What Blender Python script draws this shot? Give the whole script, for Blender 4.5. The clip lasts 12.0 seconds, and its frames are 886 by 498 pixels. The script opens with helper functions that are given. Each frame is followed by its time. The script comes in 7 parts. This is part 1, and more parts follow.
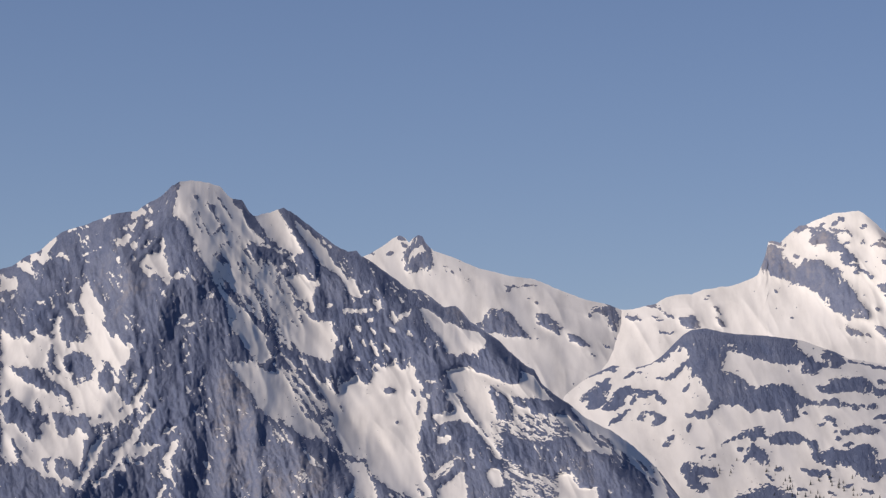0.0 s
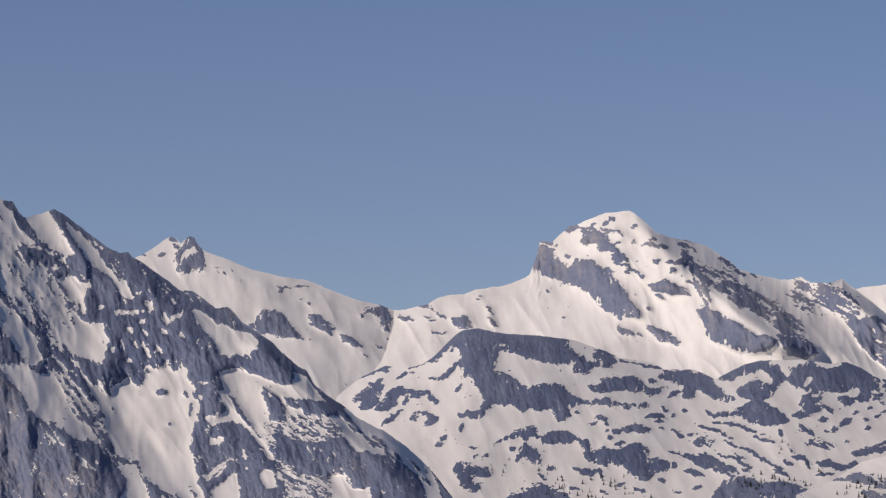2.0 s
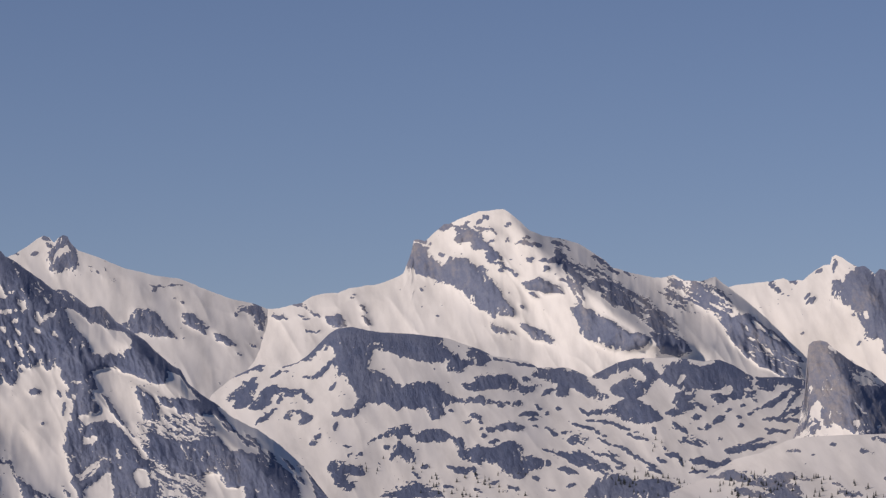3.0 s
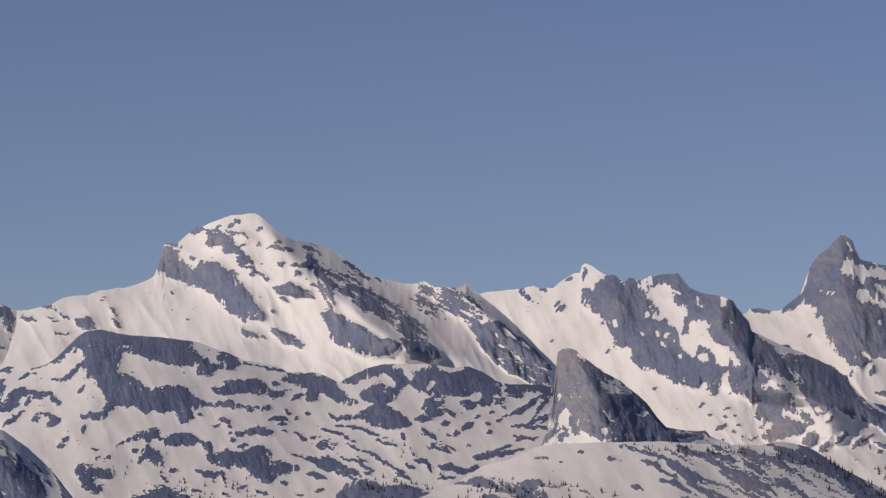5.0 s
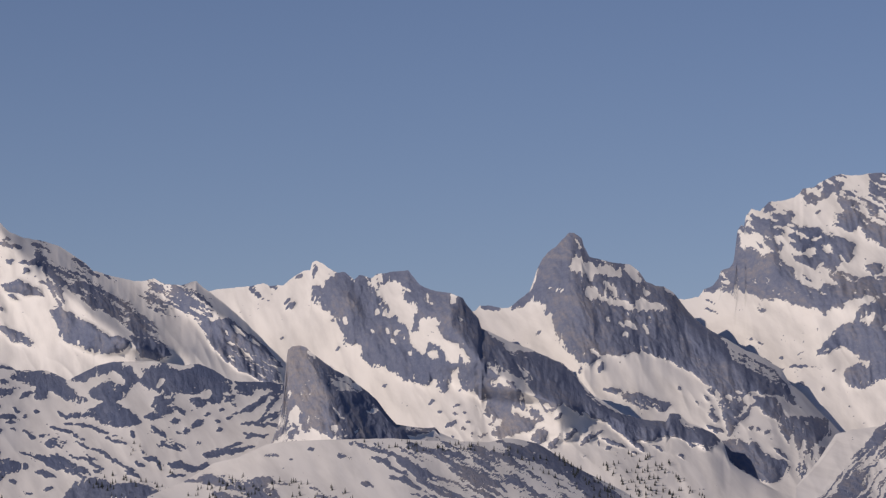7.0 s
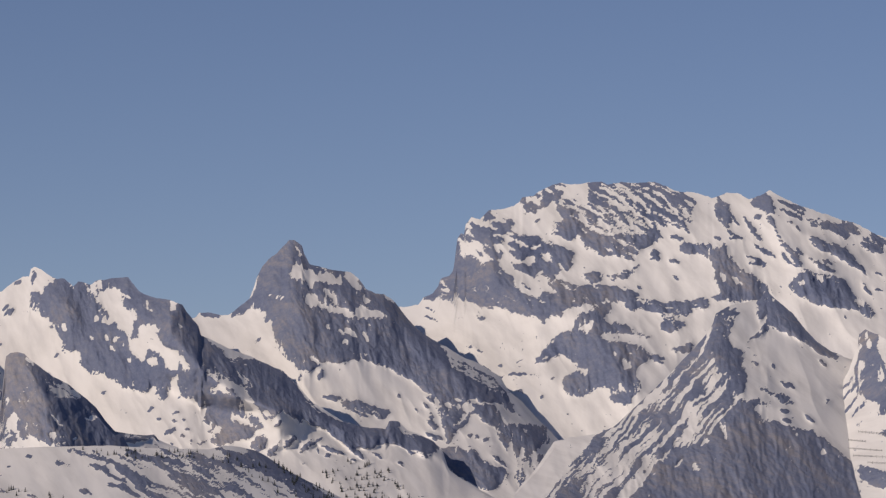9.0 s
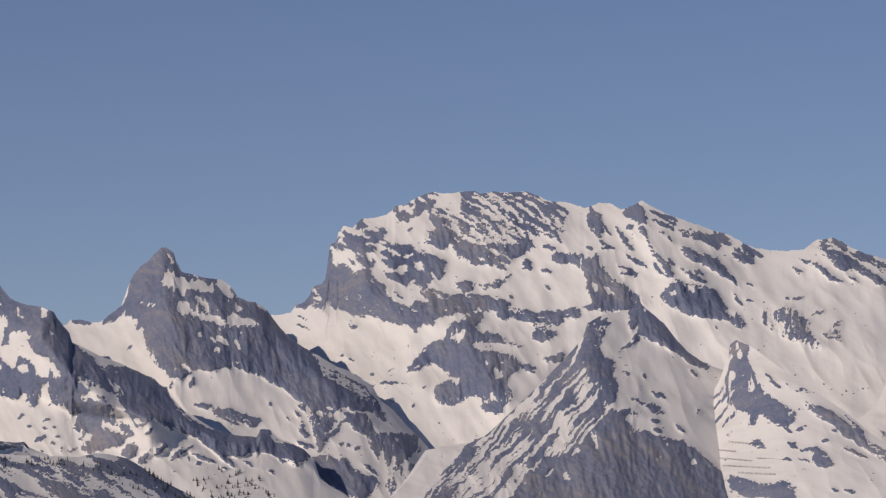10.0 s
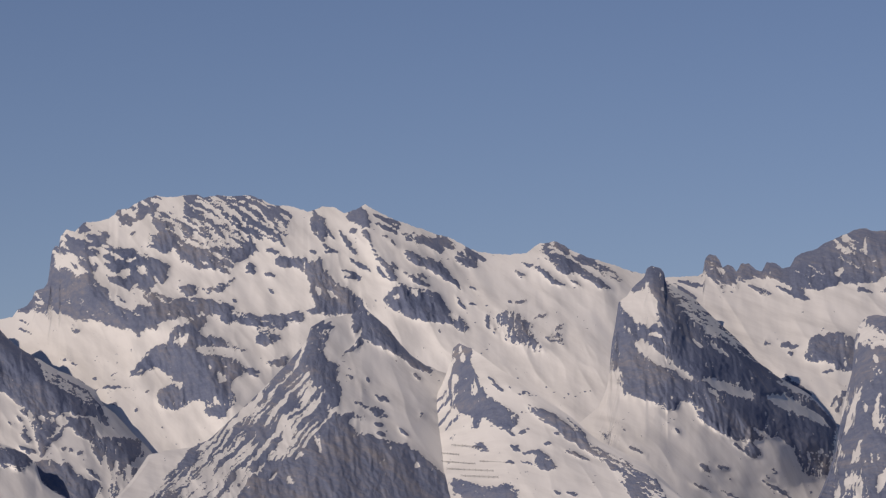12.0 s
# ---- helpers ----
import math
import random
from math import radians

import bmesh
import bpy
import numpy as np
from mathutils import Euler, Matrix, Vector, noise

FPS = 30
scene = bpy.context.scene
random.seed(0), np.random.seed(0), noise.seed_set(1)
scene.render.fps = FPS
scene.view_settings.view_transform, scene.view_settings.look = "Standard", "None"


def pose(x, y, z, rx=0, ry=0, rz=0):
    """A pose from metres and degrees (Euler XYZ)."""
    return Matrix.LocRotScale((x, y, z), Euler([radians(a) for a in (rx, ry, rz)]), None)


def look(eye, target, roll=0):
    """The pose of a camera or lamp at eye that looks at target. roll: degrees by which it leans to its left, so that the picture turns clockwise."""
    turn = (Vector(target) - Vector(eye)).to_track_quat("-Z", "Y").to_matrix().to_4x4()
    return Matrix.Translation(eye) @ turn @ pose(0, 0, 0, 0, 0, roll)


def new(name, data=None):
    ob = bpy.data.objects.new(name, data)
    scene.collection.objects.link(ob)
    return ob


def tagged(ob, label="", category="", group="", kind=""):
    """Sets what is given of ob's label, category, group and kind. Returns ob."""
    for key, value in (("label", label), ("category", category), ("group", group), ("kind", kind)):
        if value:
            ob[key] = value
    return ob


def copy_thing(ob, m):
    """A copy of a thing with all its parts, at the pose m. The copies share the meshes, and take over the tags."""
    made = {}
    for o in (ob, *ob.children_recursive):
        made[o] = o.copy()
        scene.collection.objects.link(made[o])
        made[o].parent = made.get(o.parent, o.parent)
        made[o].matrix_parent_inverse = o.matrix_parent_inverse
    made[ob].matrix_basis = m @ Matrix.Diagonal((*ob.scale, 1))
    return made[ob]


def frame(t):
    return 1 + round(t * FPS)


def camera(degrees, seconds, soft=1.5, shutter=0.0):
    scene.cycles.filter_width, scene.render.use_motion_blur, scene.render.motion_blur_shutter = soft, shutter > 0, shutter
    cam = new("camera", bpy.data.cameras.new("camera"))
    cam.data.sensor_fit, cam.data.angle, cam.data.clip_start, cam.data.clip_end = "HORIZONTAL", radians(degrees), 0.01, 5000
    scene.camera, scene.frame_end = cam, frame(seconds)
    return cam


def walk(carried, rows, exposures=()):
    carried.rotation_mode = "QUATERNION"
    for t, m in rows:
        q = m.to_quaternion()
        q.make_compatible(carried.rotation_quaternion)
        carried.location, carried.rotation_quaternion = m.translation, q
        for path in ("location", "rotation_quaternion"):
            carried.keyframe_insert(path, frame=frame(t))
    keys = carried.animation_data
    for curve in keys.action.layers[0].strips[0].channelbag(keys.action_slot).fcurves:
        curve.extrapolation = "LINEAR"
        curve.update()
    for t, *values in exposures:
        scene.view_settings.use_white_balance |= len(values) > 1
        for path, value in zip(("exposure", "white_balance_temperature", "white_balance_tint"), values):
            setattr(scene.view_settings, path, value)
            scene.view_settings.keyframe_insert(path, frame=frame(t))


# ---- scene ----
# A far alpine range seen through a long lens that pans from one standing place.
# Bearings and heights of the range are in hundredths of a degree from that place; distances are in metres.
EYE = 1.7
cam = camera(13.19, 12.0, soft=1.28)
VIEW = [  # seconds, bearing, tilt, lean in degrees
    (0.0, 0.000, 4.492, 0.461),
    (0.5, 1.017, 4.540, 0.454),
    (1.0, 1.857, 4.552, 0.317),
    (1.5, 2.642, 4.542, 0.081),
    (2.0, 3.416, 4.516, 0.012),
    (2.5, 4.293, 4.509, -0.132),
    (3.0, 5.307, 4.490, -0.221),
    (4.8, 8.714, 4.533, 0.257),
    (5.0, 9.036, 4.565, 0.205),
    (5.5, 9.964, 4.462, 0.107),
    (6.0, 10.988, 4.493, 0.022),
    (6.5, 12.051, 4.503, -0.048),
    (7.0, 13.081, 4.528, -0.099),
    (8.8, 16.852, 4.600, -0.126),
    (9.0, 17.275, 4.628, -0.171),
    (9.5, 18.290, 4.690, -0.095),
    (10.0, 19.190, 4.755, 0.002),
    (10.5, 20.107, 4.806, -0.104),
    (11.0, 21.199, 4.801, -0.231),
    (11.5, 22.300, 4.796, -0.319),
    (12.0, 23.338, 4.798, -0.370),
]


def sight(bearing, tilt):
    b, e = radians(bearing), radians(tilt)
    return (1000 * math.sin(b) * math.cos(e), 1000 * math.cos(b) * math.cos(e), EYE + 1000 * math.sin(e))


walk(cam, [(t, look((0, 0, EYE), sight(b, e), lean)) for t, b, e, lean in VIEW],
     [(0.0, -0.2, 6170, 24), (3.0, -0.47, 6230, 26), (6.5, -0.57, 6230, 26), (9.5, -0.54, 6260, 25), (12.0, -0.65, 6260, 25)])

# ---- light ----
SUN_BEARING, SUN_HEIGHT = -107.0, 28.0
world = bpy.data.worlds.new("sky")
scene.world = world
world.use_nodes = True
wt = world.node_tree
wt.nodes.clear()
sky = wt.nodes.new("ShaderNodeTexSky")
sky.sky_type = "NISHITA"
sky.sun_disc = False
sky.sun_elevation = radians(SUN_HEIGHT)
sky.sun_rotation = radians(SUN_BEARING)
sky.altitude = 3500
sky.air_density = 1.0
sky.dust_density = 1.1
sky.ozone_density = 1.5
back = wt.nodes.new("ShaderNodeBackground")
back.inputs["Strength"].default_value = 0.080
out = wt.nodes.new("ShaderNodeOutputWorld")
wt.links.new(sky.outputs[0], back.inputs[0])
wt.links.new(back.outputs[0], out.inputs[0])

sun = new("sun", bpy.data.lights.new("sun", "SUN"))
sun.data.energy = 3.85
sun.data.angle = radians(0.5)
sun.data.color = (1.0, 0.895, 0.66)
sb, se = radians(SUN_BEARING), radians(SUN_HEIGHT)
sun_way = Vector((math.sin(sb) * math.cos(se), math.cos(sb) * math.cos(se), math.sin(se)))
sun.matrix_world = look((0, 0, 500), Vector((0, 0, 500)) - sun_way)


# ---- materials ----
def nodes_of(name):
    mat = bpy.data.materials.new(name)
    mat.use_nodes = True
    nt = mat.node_tree
    return mat, nt, nt.nodes["Principled BSDF"]


def node(nt, kind, **values):
    n = nt.nodes.new(kind)
    for key, value in values.items():
        n.inputs[key.replace("_", " ")].default_value = value
    return n


def noise_node(nt, vec, scale, detail=6.0, rough=0.6, stretch=None):
    n = node(nt, "ShaderNodeTexNoise", Scale=scale, Detail=detail, Roughness=rough)
    if stretch:
        m = nt.nodes.new("ShaderNodeMapping")
        m.inputs["Scale"].default_value = stretch[:3]
        if len(stretch) > 3:
            m.inputs["Rotation"].default_value = (0, radians(stretch[3]), 0)
        nt.links.new(vec, m.inputs["Vector"])
        vec = m.outputs[0]
    nt.links.new(vec, n.inputs["Vector"])
    return n.outputs["Fac"]


def ramp(nt, fac, stops):
    n = nt.nodes.new("ShaderNodeValToRGB")
    while len(n.color_ramp.elements) < len(stops):
        n.color_ramp.elements.new(0.5)
    for el, (p, c) in zip(n.color_ramp.elements, stops):
        el.position = p
        el.color = (*c, 1) if len(c) == 3 else c
    nt.links.new(fac, n.inputs[0])
    return n.outputs[0]


def mathn(nt, op, a, b, clamp=False):
    n = nt.nodes.new("ShaderNodeMath")
    n.operation = op
    n.use_clamp = clamp
    for i, v in enumerate((a, b)):
        if isinstance(v, (int, float)):
            n.inputs[i].default_value = v
        else:
            nt.links.new(v, n.inputs[i])
    return n.outputs[0]


def mixc(nt, fac, a, b, blend="MIX"):
    n = nt.nodes.new("ShaderNodeMix")
    n.data_type = "RGBA"
    n.blend_type = blend
    for sock, v in ((n.inputs[0], fac), (n.inputs[6], a), (n.inputs[7], b)):
        if isinstance(v, (int, float)):
            sock.default_value = v
        elif isinstance(v, tuple):
            sock.default_value = (*v, 1)
        else:
            nt.links.new(v, sock)
    return n.outputs[2]


def mountain_material(name, dark, pale, warm):
    """Bare limestone with streaks and strata, its colours given with distance haze, and old spring snow where the cover
    attribute says so.
    """
    mat, nt, bsdf = nodes_of(name)
    geo = nt.nodes.new("ShaderNodeNewGeometry")
    pos = geo.outputs["Position"]
    cov = nt.nodes.new("ShaderNodeAttribute")
    cov.attribute_name = "snow_cover"
    fine = noise_node(nt, pos, 0.45, 5.0, 0.68, (1.0, 0.35, 1.0))
    edge = mathn(nt, "ADD", cov.outputs["Fac"], mathn(nt, "MULTIPLY", mathn(nt, "SUBTRACT", fine, 0.5), 0.42))
    mask = ramp(nt, edge, [(0.485, (0, 0, 0)), (0.515, (1, 1, 1))])
    # rock: broad tone, upright water streaks, thin strata, fine grain
    broad = noise_node(nt, pos, 0.014, 5.0, 0.6, (1.0, 0.3, 0.8))
    streak = noise_node(nt, pos, 0.16, 5.0, 0.6, (1.0, 0.1, 0.16))
    strata = noise_node(nt, pos, 0.2, 5.0, 0.65, (0.3, 0.25, 1.0, 24))
    chip = noise_node(nt, pos, 0.3, 7.0, 0.7, (1.0, 0.3, 0.7))
    grain = noise_node(nt, pos, 0.9, 4.0, 0.7, (1.0, 0.35, 0.8))
    tone = mathn(nt, "ADD", mathn(nt, "MULTIPLY", broad, 0.4), mathn(nt, "MULTIPLY", streak, 0.24))
    tone = mathn(nt, "ADD", tone, mathn(nt, "MULTIPLY", strata, 0.08))
    tone = mathn(nt, "ADD", tone, mathn(nt, "MULTIPLY", chip, 0.28))
    hue = nt.nodes.new("ShaderNodeAttribute")
    hue.attribute_name = "rock_tone"
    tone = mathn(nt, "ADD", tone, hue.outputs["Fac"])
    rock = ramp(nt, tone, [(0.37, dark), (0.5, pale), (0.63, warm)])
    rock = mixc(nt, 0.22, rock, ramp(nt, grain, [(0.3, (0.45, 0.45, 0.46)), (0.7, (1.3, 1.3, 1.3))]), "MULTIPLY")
    # snow: warm old snow, faint dirt along the fall line
    melt = noise_node(nt, pos, 0.05, 6.0, 0.6, (1.0, 0.1, 0.3))
    snow = ramp(nt, melt, [(0.32, (0.70, 0.69, 0.675)), (0.55, (0.84, 0.828, 0.808)), (0.8, (0.872, 0.864, 0.85))])
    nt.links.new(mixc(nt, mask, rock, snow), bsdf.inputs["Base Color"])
    nt.links.new(ramp(nt, mask, [(0, (0.9, 0.9, 0.9)), (1, (0.6, 0.6, 0.6))]), bsdf.inputs["Roughness"])
    bsdf.inputs["Specular IOR Level"].default_value = 0.2
    bump = node(nt, "ShaderNodeBump", Strength=0.6, Distance=2.0)
    hgt = mathn(nt, "ADD", mathn(nt, "MULTIPLY", streak, 0.9), mathn(nt, "MULTIPLY", grain, 0.35))
    hgt = mathn(nt, "ADD", hgt, mathn(nt, "MULTIPLY", strata, 0.3))
    hgt = mathn(nt, "ADD", hgt, mathn(nt, "MULTIPLY", chip, 1.3))
    flat = mathn(nt, "MULTIPLY", melt, 0.12)
    nt.links.new(mixc(nt, mask, hgt, flat), bump.inputs["Height"])
    nt.links.new(bump.outputs[0], bsdf.inputs["Normal"])
    return mat


# rock colours are blued and lifted to stand in for the haze of distance
ROCK = mountain_material("hazed_limestone_and_snow", (0.118, 0.149, 0.248), (0.190, 0.220, 0.316), (0.340, 0.324, 0.336))


def plain_material(name, a, b, scale, rough=0.9, bump=0.4):
    mat, nt, bsdf = nodes_of(name)
    geo = nt.nodes.new("ShaderNodeNewGeometry")
    n = noise_node(nt, geo.outputs["Position"], scale, 6.0, 0.65)
    nt.links.new(ramp(nt, n, [(0.3, a), (0.7, b)]), bsdf.inputs["Base Color"])
    bsdf.inputs["Roughness"].default_value = rough
    bsdf.inputs["Specular IOR Level"].default_value = 0.2
    bn = node(nt, "ShaderNodeBump", Strength=bump, Distance=0.5)
    nt.links.new(n, bn.inputs["Height"])
    nt.links.new(bn.outputs[0], bsdf.inputs["Normal"])
    return mat


MEADOW = plain_material("spring_meadow", (0.05, 0.06, 0.03), (0.11, 0.10, 0.06), 0.05)
# needle colours are paled towards grey-blue, with distance haze mixed in
NEEDLES = plain_material("hazed_conifer_needles", (0.05, 0.063, 0.070), (0.09, 0.105, 0.11), 0.8)
BARK = plain_material("conifer_bark", (0.05, 0.04, 0.035), (0.10, 0.08, 0.065), 2.0)
STEEL = plain_material("weathered_steel", (0.06, 0.06, 0.065), (0.12, 0.11, 0.11), 1.5, 0.6)

# ---- noise on arrays ----
_rng = np.random.RandomState(7)
_perm = np.concatenate([_rng.permutation(512)] * 2)
_ang = _rng.rand(512) * 2 * np.pi
_gx, _gy = np.cos(_ang), np.sin(_ang)


def perlin(x, y, seed=0):
    x = x + seed * 37.17
    y = y + seed * 11.43
    xi, yi = np.floor(x).astype(int), np.floor(y).astype(int)
    xf, yf = x - xi, y - yi
    u, v = xf * xf * xf * (xf * (xf * 6 - 15) + 10), yf * yf * yf * (yf * (yf * 6 - 15) + 10)

    def g(i, j):
        h = _perm[(_perm[(xi + i) & 511] + yi + j) & 511]
        return _gx[h] * (xf - i) + _gy[h] * (yf - j)

    a = g(0, 0) + u * (g(1, 0) - g(0, 0))
    b = g(0, 1) + u * (g(1, 1) - g(0, 1))
    return 1.4 * (a + v * (b - a))


def fbm(x, y, seed=0, octaves=4, gain=0.5):
    s, a, total = 0.0, 1.0, 0.0
    for k in range(octaves):
        s = s + a * perlin(x * 2 ** k, y * 2 ** k, seed + 3 * k)
        total += a
        a *= gain
    return s / total


def turned(b, e, angle, long, short):
    c, s = math.cos(radians(angle)), math.sin(radians(angle))
    return (b * c + e * s) / long, (-b * s + e * c) / short


def smooth(a, n, axis, reach=3):
    """Running mean, three times over."""
    if n < 1:
        return a
    for _ in range(reach):
        pad = [(0, 0), (0, 0)]
        pad[axis] = (n + 1, n)
        c = np.cumsum(np.pad(a, pad, mode="edge"), axis=axis)
        k = 2 * n + 1
        lo = [slice(None), slice(None)]
        hi = [slice(None), slice(None)]
        lo[axis], hi[axis] = slice(0, -k), slice(k, None)
        a = (c[tuple(hi)] - c[tuple(lo)]) / k
    return a


def inside(poly, x, y):
    hit = np.zeros(x.shape, bool)
    px, py = poly[-1]
    for qx, qy in poly:
        if qy != py:
            hit ^= ((qy > y) != (py > y)) & (x < (px - qx) * (y - qy) / (py - qy) + qx)
        px, py = qx, qy
    return hit


# ---- the range ----
def mesh_object(name, co, quads, cover, tone, normals, parent, label=""):
    used, inv = np.unique(quads.ravel(), return_inverse=True)
    me = bpy.data.meshes.new(name)
    n = len(quads)
    me.vertices.add(len(used))
    me.vertices.foreach_set("co", co[used].astype(np.float32).ravel())
    me.loops.add(4 * n)
    me.loops.foreach_set("vertex_index", inv.astype(np.int32))
    me.polygons.add(n)
    me.polygons.foreach_set("loop_start", np.arange(0, 4 * n, 4, dtype=np.int32))
    me.update(calc_edges=True)
    me.polygons.foreach_set("use_smooth", np.ones(n, bool))
    at = me.attributes.new("snow_cover", "FLOAT", "POINT")
    at.data.foreach_set("value", cover[used].astype(np.float32))
    at = me.attributes.new("rock_tone", "FLOAT", "POINT")
    at.data.foreach_set("value", tone[used].astype(np.float32))
    me.normals_split_custom_set_from_vertices(normals[used])
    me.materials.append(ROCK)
    ob = new(name, me)
    ob.parent = parent
    ob.matrix_parent_inverse = parent.matrix_world.inverted()
    if label:
        tagged(ob, label)
    return ob


def pieces_of(a):
    """Numbers the connected pieces of equal value in a grid."""
    lab = np.arange(a.size).reshape(a.shape)
    right, up = a[:, :-1] == a[:, 1:], a[:-1] == a[1:]
    while True:
        old = lab.copy()
        m = np.minimum(lab[:, :-1], lab[:, 1:])
        lab[:, :-1] = np.where(right, m, lab[:, :-1])
        lab[:, 1:] = np.where(right, np.minimum(m, lab[:, 1:]), lab[:, 1:])
        m = np.minimum(lab[:-1], lab[1:])
        lab[:-1] = np.where(up, m, lab[:-1])
        lab[1:] = np.where(up, np.minimum(m, lab[1:]), lab[1:])
        lab = lab.ravel()[lab]
        lab = lab.ravel()[lab]
        if (lab == old).all():
            return np.unique(lab, return_inverse=True)[1].reshape(a.shape)


def split_pieces(pid, least=60):
    """Every piece of a face by itself; crumbs join what lies beside them."""
    pid = pid.copy()
    for _ in range(3):
        lab = pieces_of(pid)
        small = np.bincount(lab.ravel())[lab] < least
        if not small.any():
            break
        for _ in range(40):
            side = np.roll(pid, 1, 1)
            side[:, 0] = pid[:, 0]
            ok = small & ~np.roll(small, 1, 1)
            ok[:, 0] = False
            pid[ok] = side[ok]
            small &= ~ok
            small[:, 0] = False
            if not small.any():
                break
    lab = pieces_of(pid)
    first = np.unique(lab, return_index=True)[1]
    return lab, [int(k) for k in pid.ravel()[first]]


class Mountain:
    """A mountain with a front that falls from its crest to the valley, and a back.
    crest: (bearing, height) along the skyline; far, near: (bearing, metres) of the crest and of the foot of the face.
    low: height below which the face is hidden. cover: snow on the plain slope, 0 to 1."""

    def __init__(self, name, label, crest, far, near, low, cover=0.9, grain=0, rough=2.6, step=1.5, seed=1, relief=1.0, tone=0.0):
        self.name, self.label, self.seed, self.relief = name, label, seed, relief
        cb, ce = np.array(crest, float).T
        self.b = np.arange(cb[0], cb[-1] + step / 2, step)
        top = np.interp(self.b, cb, ce)
        jag = rough * fbm(self.b / 18, self.b * 0 + seed, seed, 5, 0.68)
        low_e = np.interp(self.b, *np.array(low, float).T) if isinstance(low, list) else np.full(len(self.b), float(low))
        top = np.maximum(top, low_e + 6)
        rows = int((top - low_e).max() / step) + 2
        self.v = np.linspace(0, 1, rows)
        self.B = np.repeat(self.b[None], rows, 0)
        self.E = low_e[None] + (top - low_e)[None] * self.v[:, None] + jag[None] * self.v[:, None] ** 9
        self.top, self.low, self.step = top, low_e, step
        even = min(90, len(self.b) // 6)
        self.far = smooth(np.interp(self.b, *np.array(far, float).T)[None], even, 1)[0]
        self.near = smooth(np.interp(self.b, *np.array(near, float).T)[None], even, 1)[0]
        w = 1.6 * fbm(self.B / 30, self.E / 30, seed + 50, 3) + 3.0 * fbm(self.B / 7, self.E / 7, seed + 55, 3, 0.7)
        w2 = 1.6 * fbm(self.B / 30, self.E / 30, seed + 70, 3) + 2.6 * fbm(self.B / 7, self.E / 7, seed + 75, 3, 0.7)
        w2 = w2 + 5.0 * fbm(self.B / 7, self.E / 60, seed + 78, 3, 0.6)
        near_top = np.clip((1 - self.v[:, None]) * rows / 9, 0, 1)
        self.BW, self.EW = self.B + w, self.E + w2 * near_top
        self.ragged = fbm(self.B / 5, self.E / 4, seed + 85, 2, 0.6)
        self.cover = np.full(self.B.shape, float(cover))
        self.grain = np.full(self.B.shape, int(grain))
        self.part = np.zeros(self.B.shape, int)
        self.tone = np.full(self.B.shape, float(tone))
        self.names = [("slope", "")]
        self.push = np.zeros(self.B.shape)
        self.thin = np.full(self.B.shape, np.nan)

    def patch(self, outline, cover, name="", grain=None, label=""):
        """A cliff, snowfield or mixed ground inside an outline. grain: the lie of its ledges and streaks."""
        m = inside(outline, self.BW, self.EW)
        self.cover[m] = cover
        self.thin[m] = np.nan
        if grain is not None:
            self.grain[m] = grain
        if name:
            self.names.append((name, label))
            self.part[m] = len(self.names) - 1

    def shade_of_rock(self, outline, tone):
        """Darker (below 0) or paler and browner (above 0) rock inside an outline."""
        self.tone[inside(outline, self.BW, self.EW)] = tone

    def rock(self, outline, cover=0.06, grain=None, name="cliff", label=""):
        self.patch(outline, cover, name, grain, label)

    def snow(self, outline, cover=0.97, name="snowfield", label=""):
        self.patch(outline, cover, name, None, label)

    def band(self, line, wide, cover, name="", grain=None):
        """A strip of ground along a line, tapered to its ends: a gully of snow or a ledge of rock."""
        line = np.array(line, float)
        best = np.full(self.B.shape, 1e9)
        where = np.zeros(self.B.shape)
        n = len(line) - 1
        for k in range(n):
            p, d = line[k], line[k + 1] - line[k]
            t = np.clip(((self.BW - p[0]) * d[0] + (self.EW - p[1]) * d[1]) / (d @ d + 1e-9), 0, 1)
            q = np.hypot(self.BW - p[0] - t * d[0], self.EW - p[1] - t * d[1])
            near = q < best
            best = np.where(near, q, best)
            where = np.where(near, (k + t) / n, where)
        m = best < wide * (0.35 + 0.65 * np.sin(np.pi * np.clip(where, 0.03, 0.97))) * (1 + 0.9 * self.ragged)
        self.thin[m] = cover
        if grain is not None:
            self.grain[m] = grain
        if name:
            self.names.append((name, ""))
            self.part[m] = len(self.names) - 1

    def strokes(self, wide, cover, *lines, name="", grain=None):
        for line in lines:
            self.band(line, wide, cover, name, grain)

    def rib(self, line, metres, left, right, end=None):
        """A spur that stands out of the face along a line from top to bottom, with its width on either side."""
        lb, le = np.array(line, float).T
        o = np.argsort(le)
        x = np.interp(self.E, le[o], lb[o])
        d = self.B - x
        t = np.clip((le.max() - self.E) / (le.max() - le.min() + 1e-9), 0, 1)
        p = metres + ((end if end is not None else metres) - metres) * t
        fade = np.clip((self.E - le.min() + 60) / 60, 0, 1) * np.clip((le.max() + 40 - self.E) / 40, 0, 1)
        tent = np.where(d < 0, 1 + d / left, 1 - d / right)
        tent = np.clip(tent, 0, 1)
        self.push += 1.5 * p * tent * (0.75 + 0.25 * tent) * fade

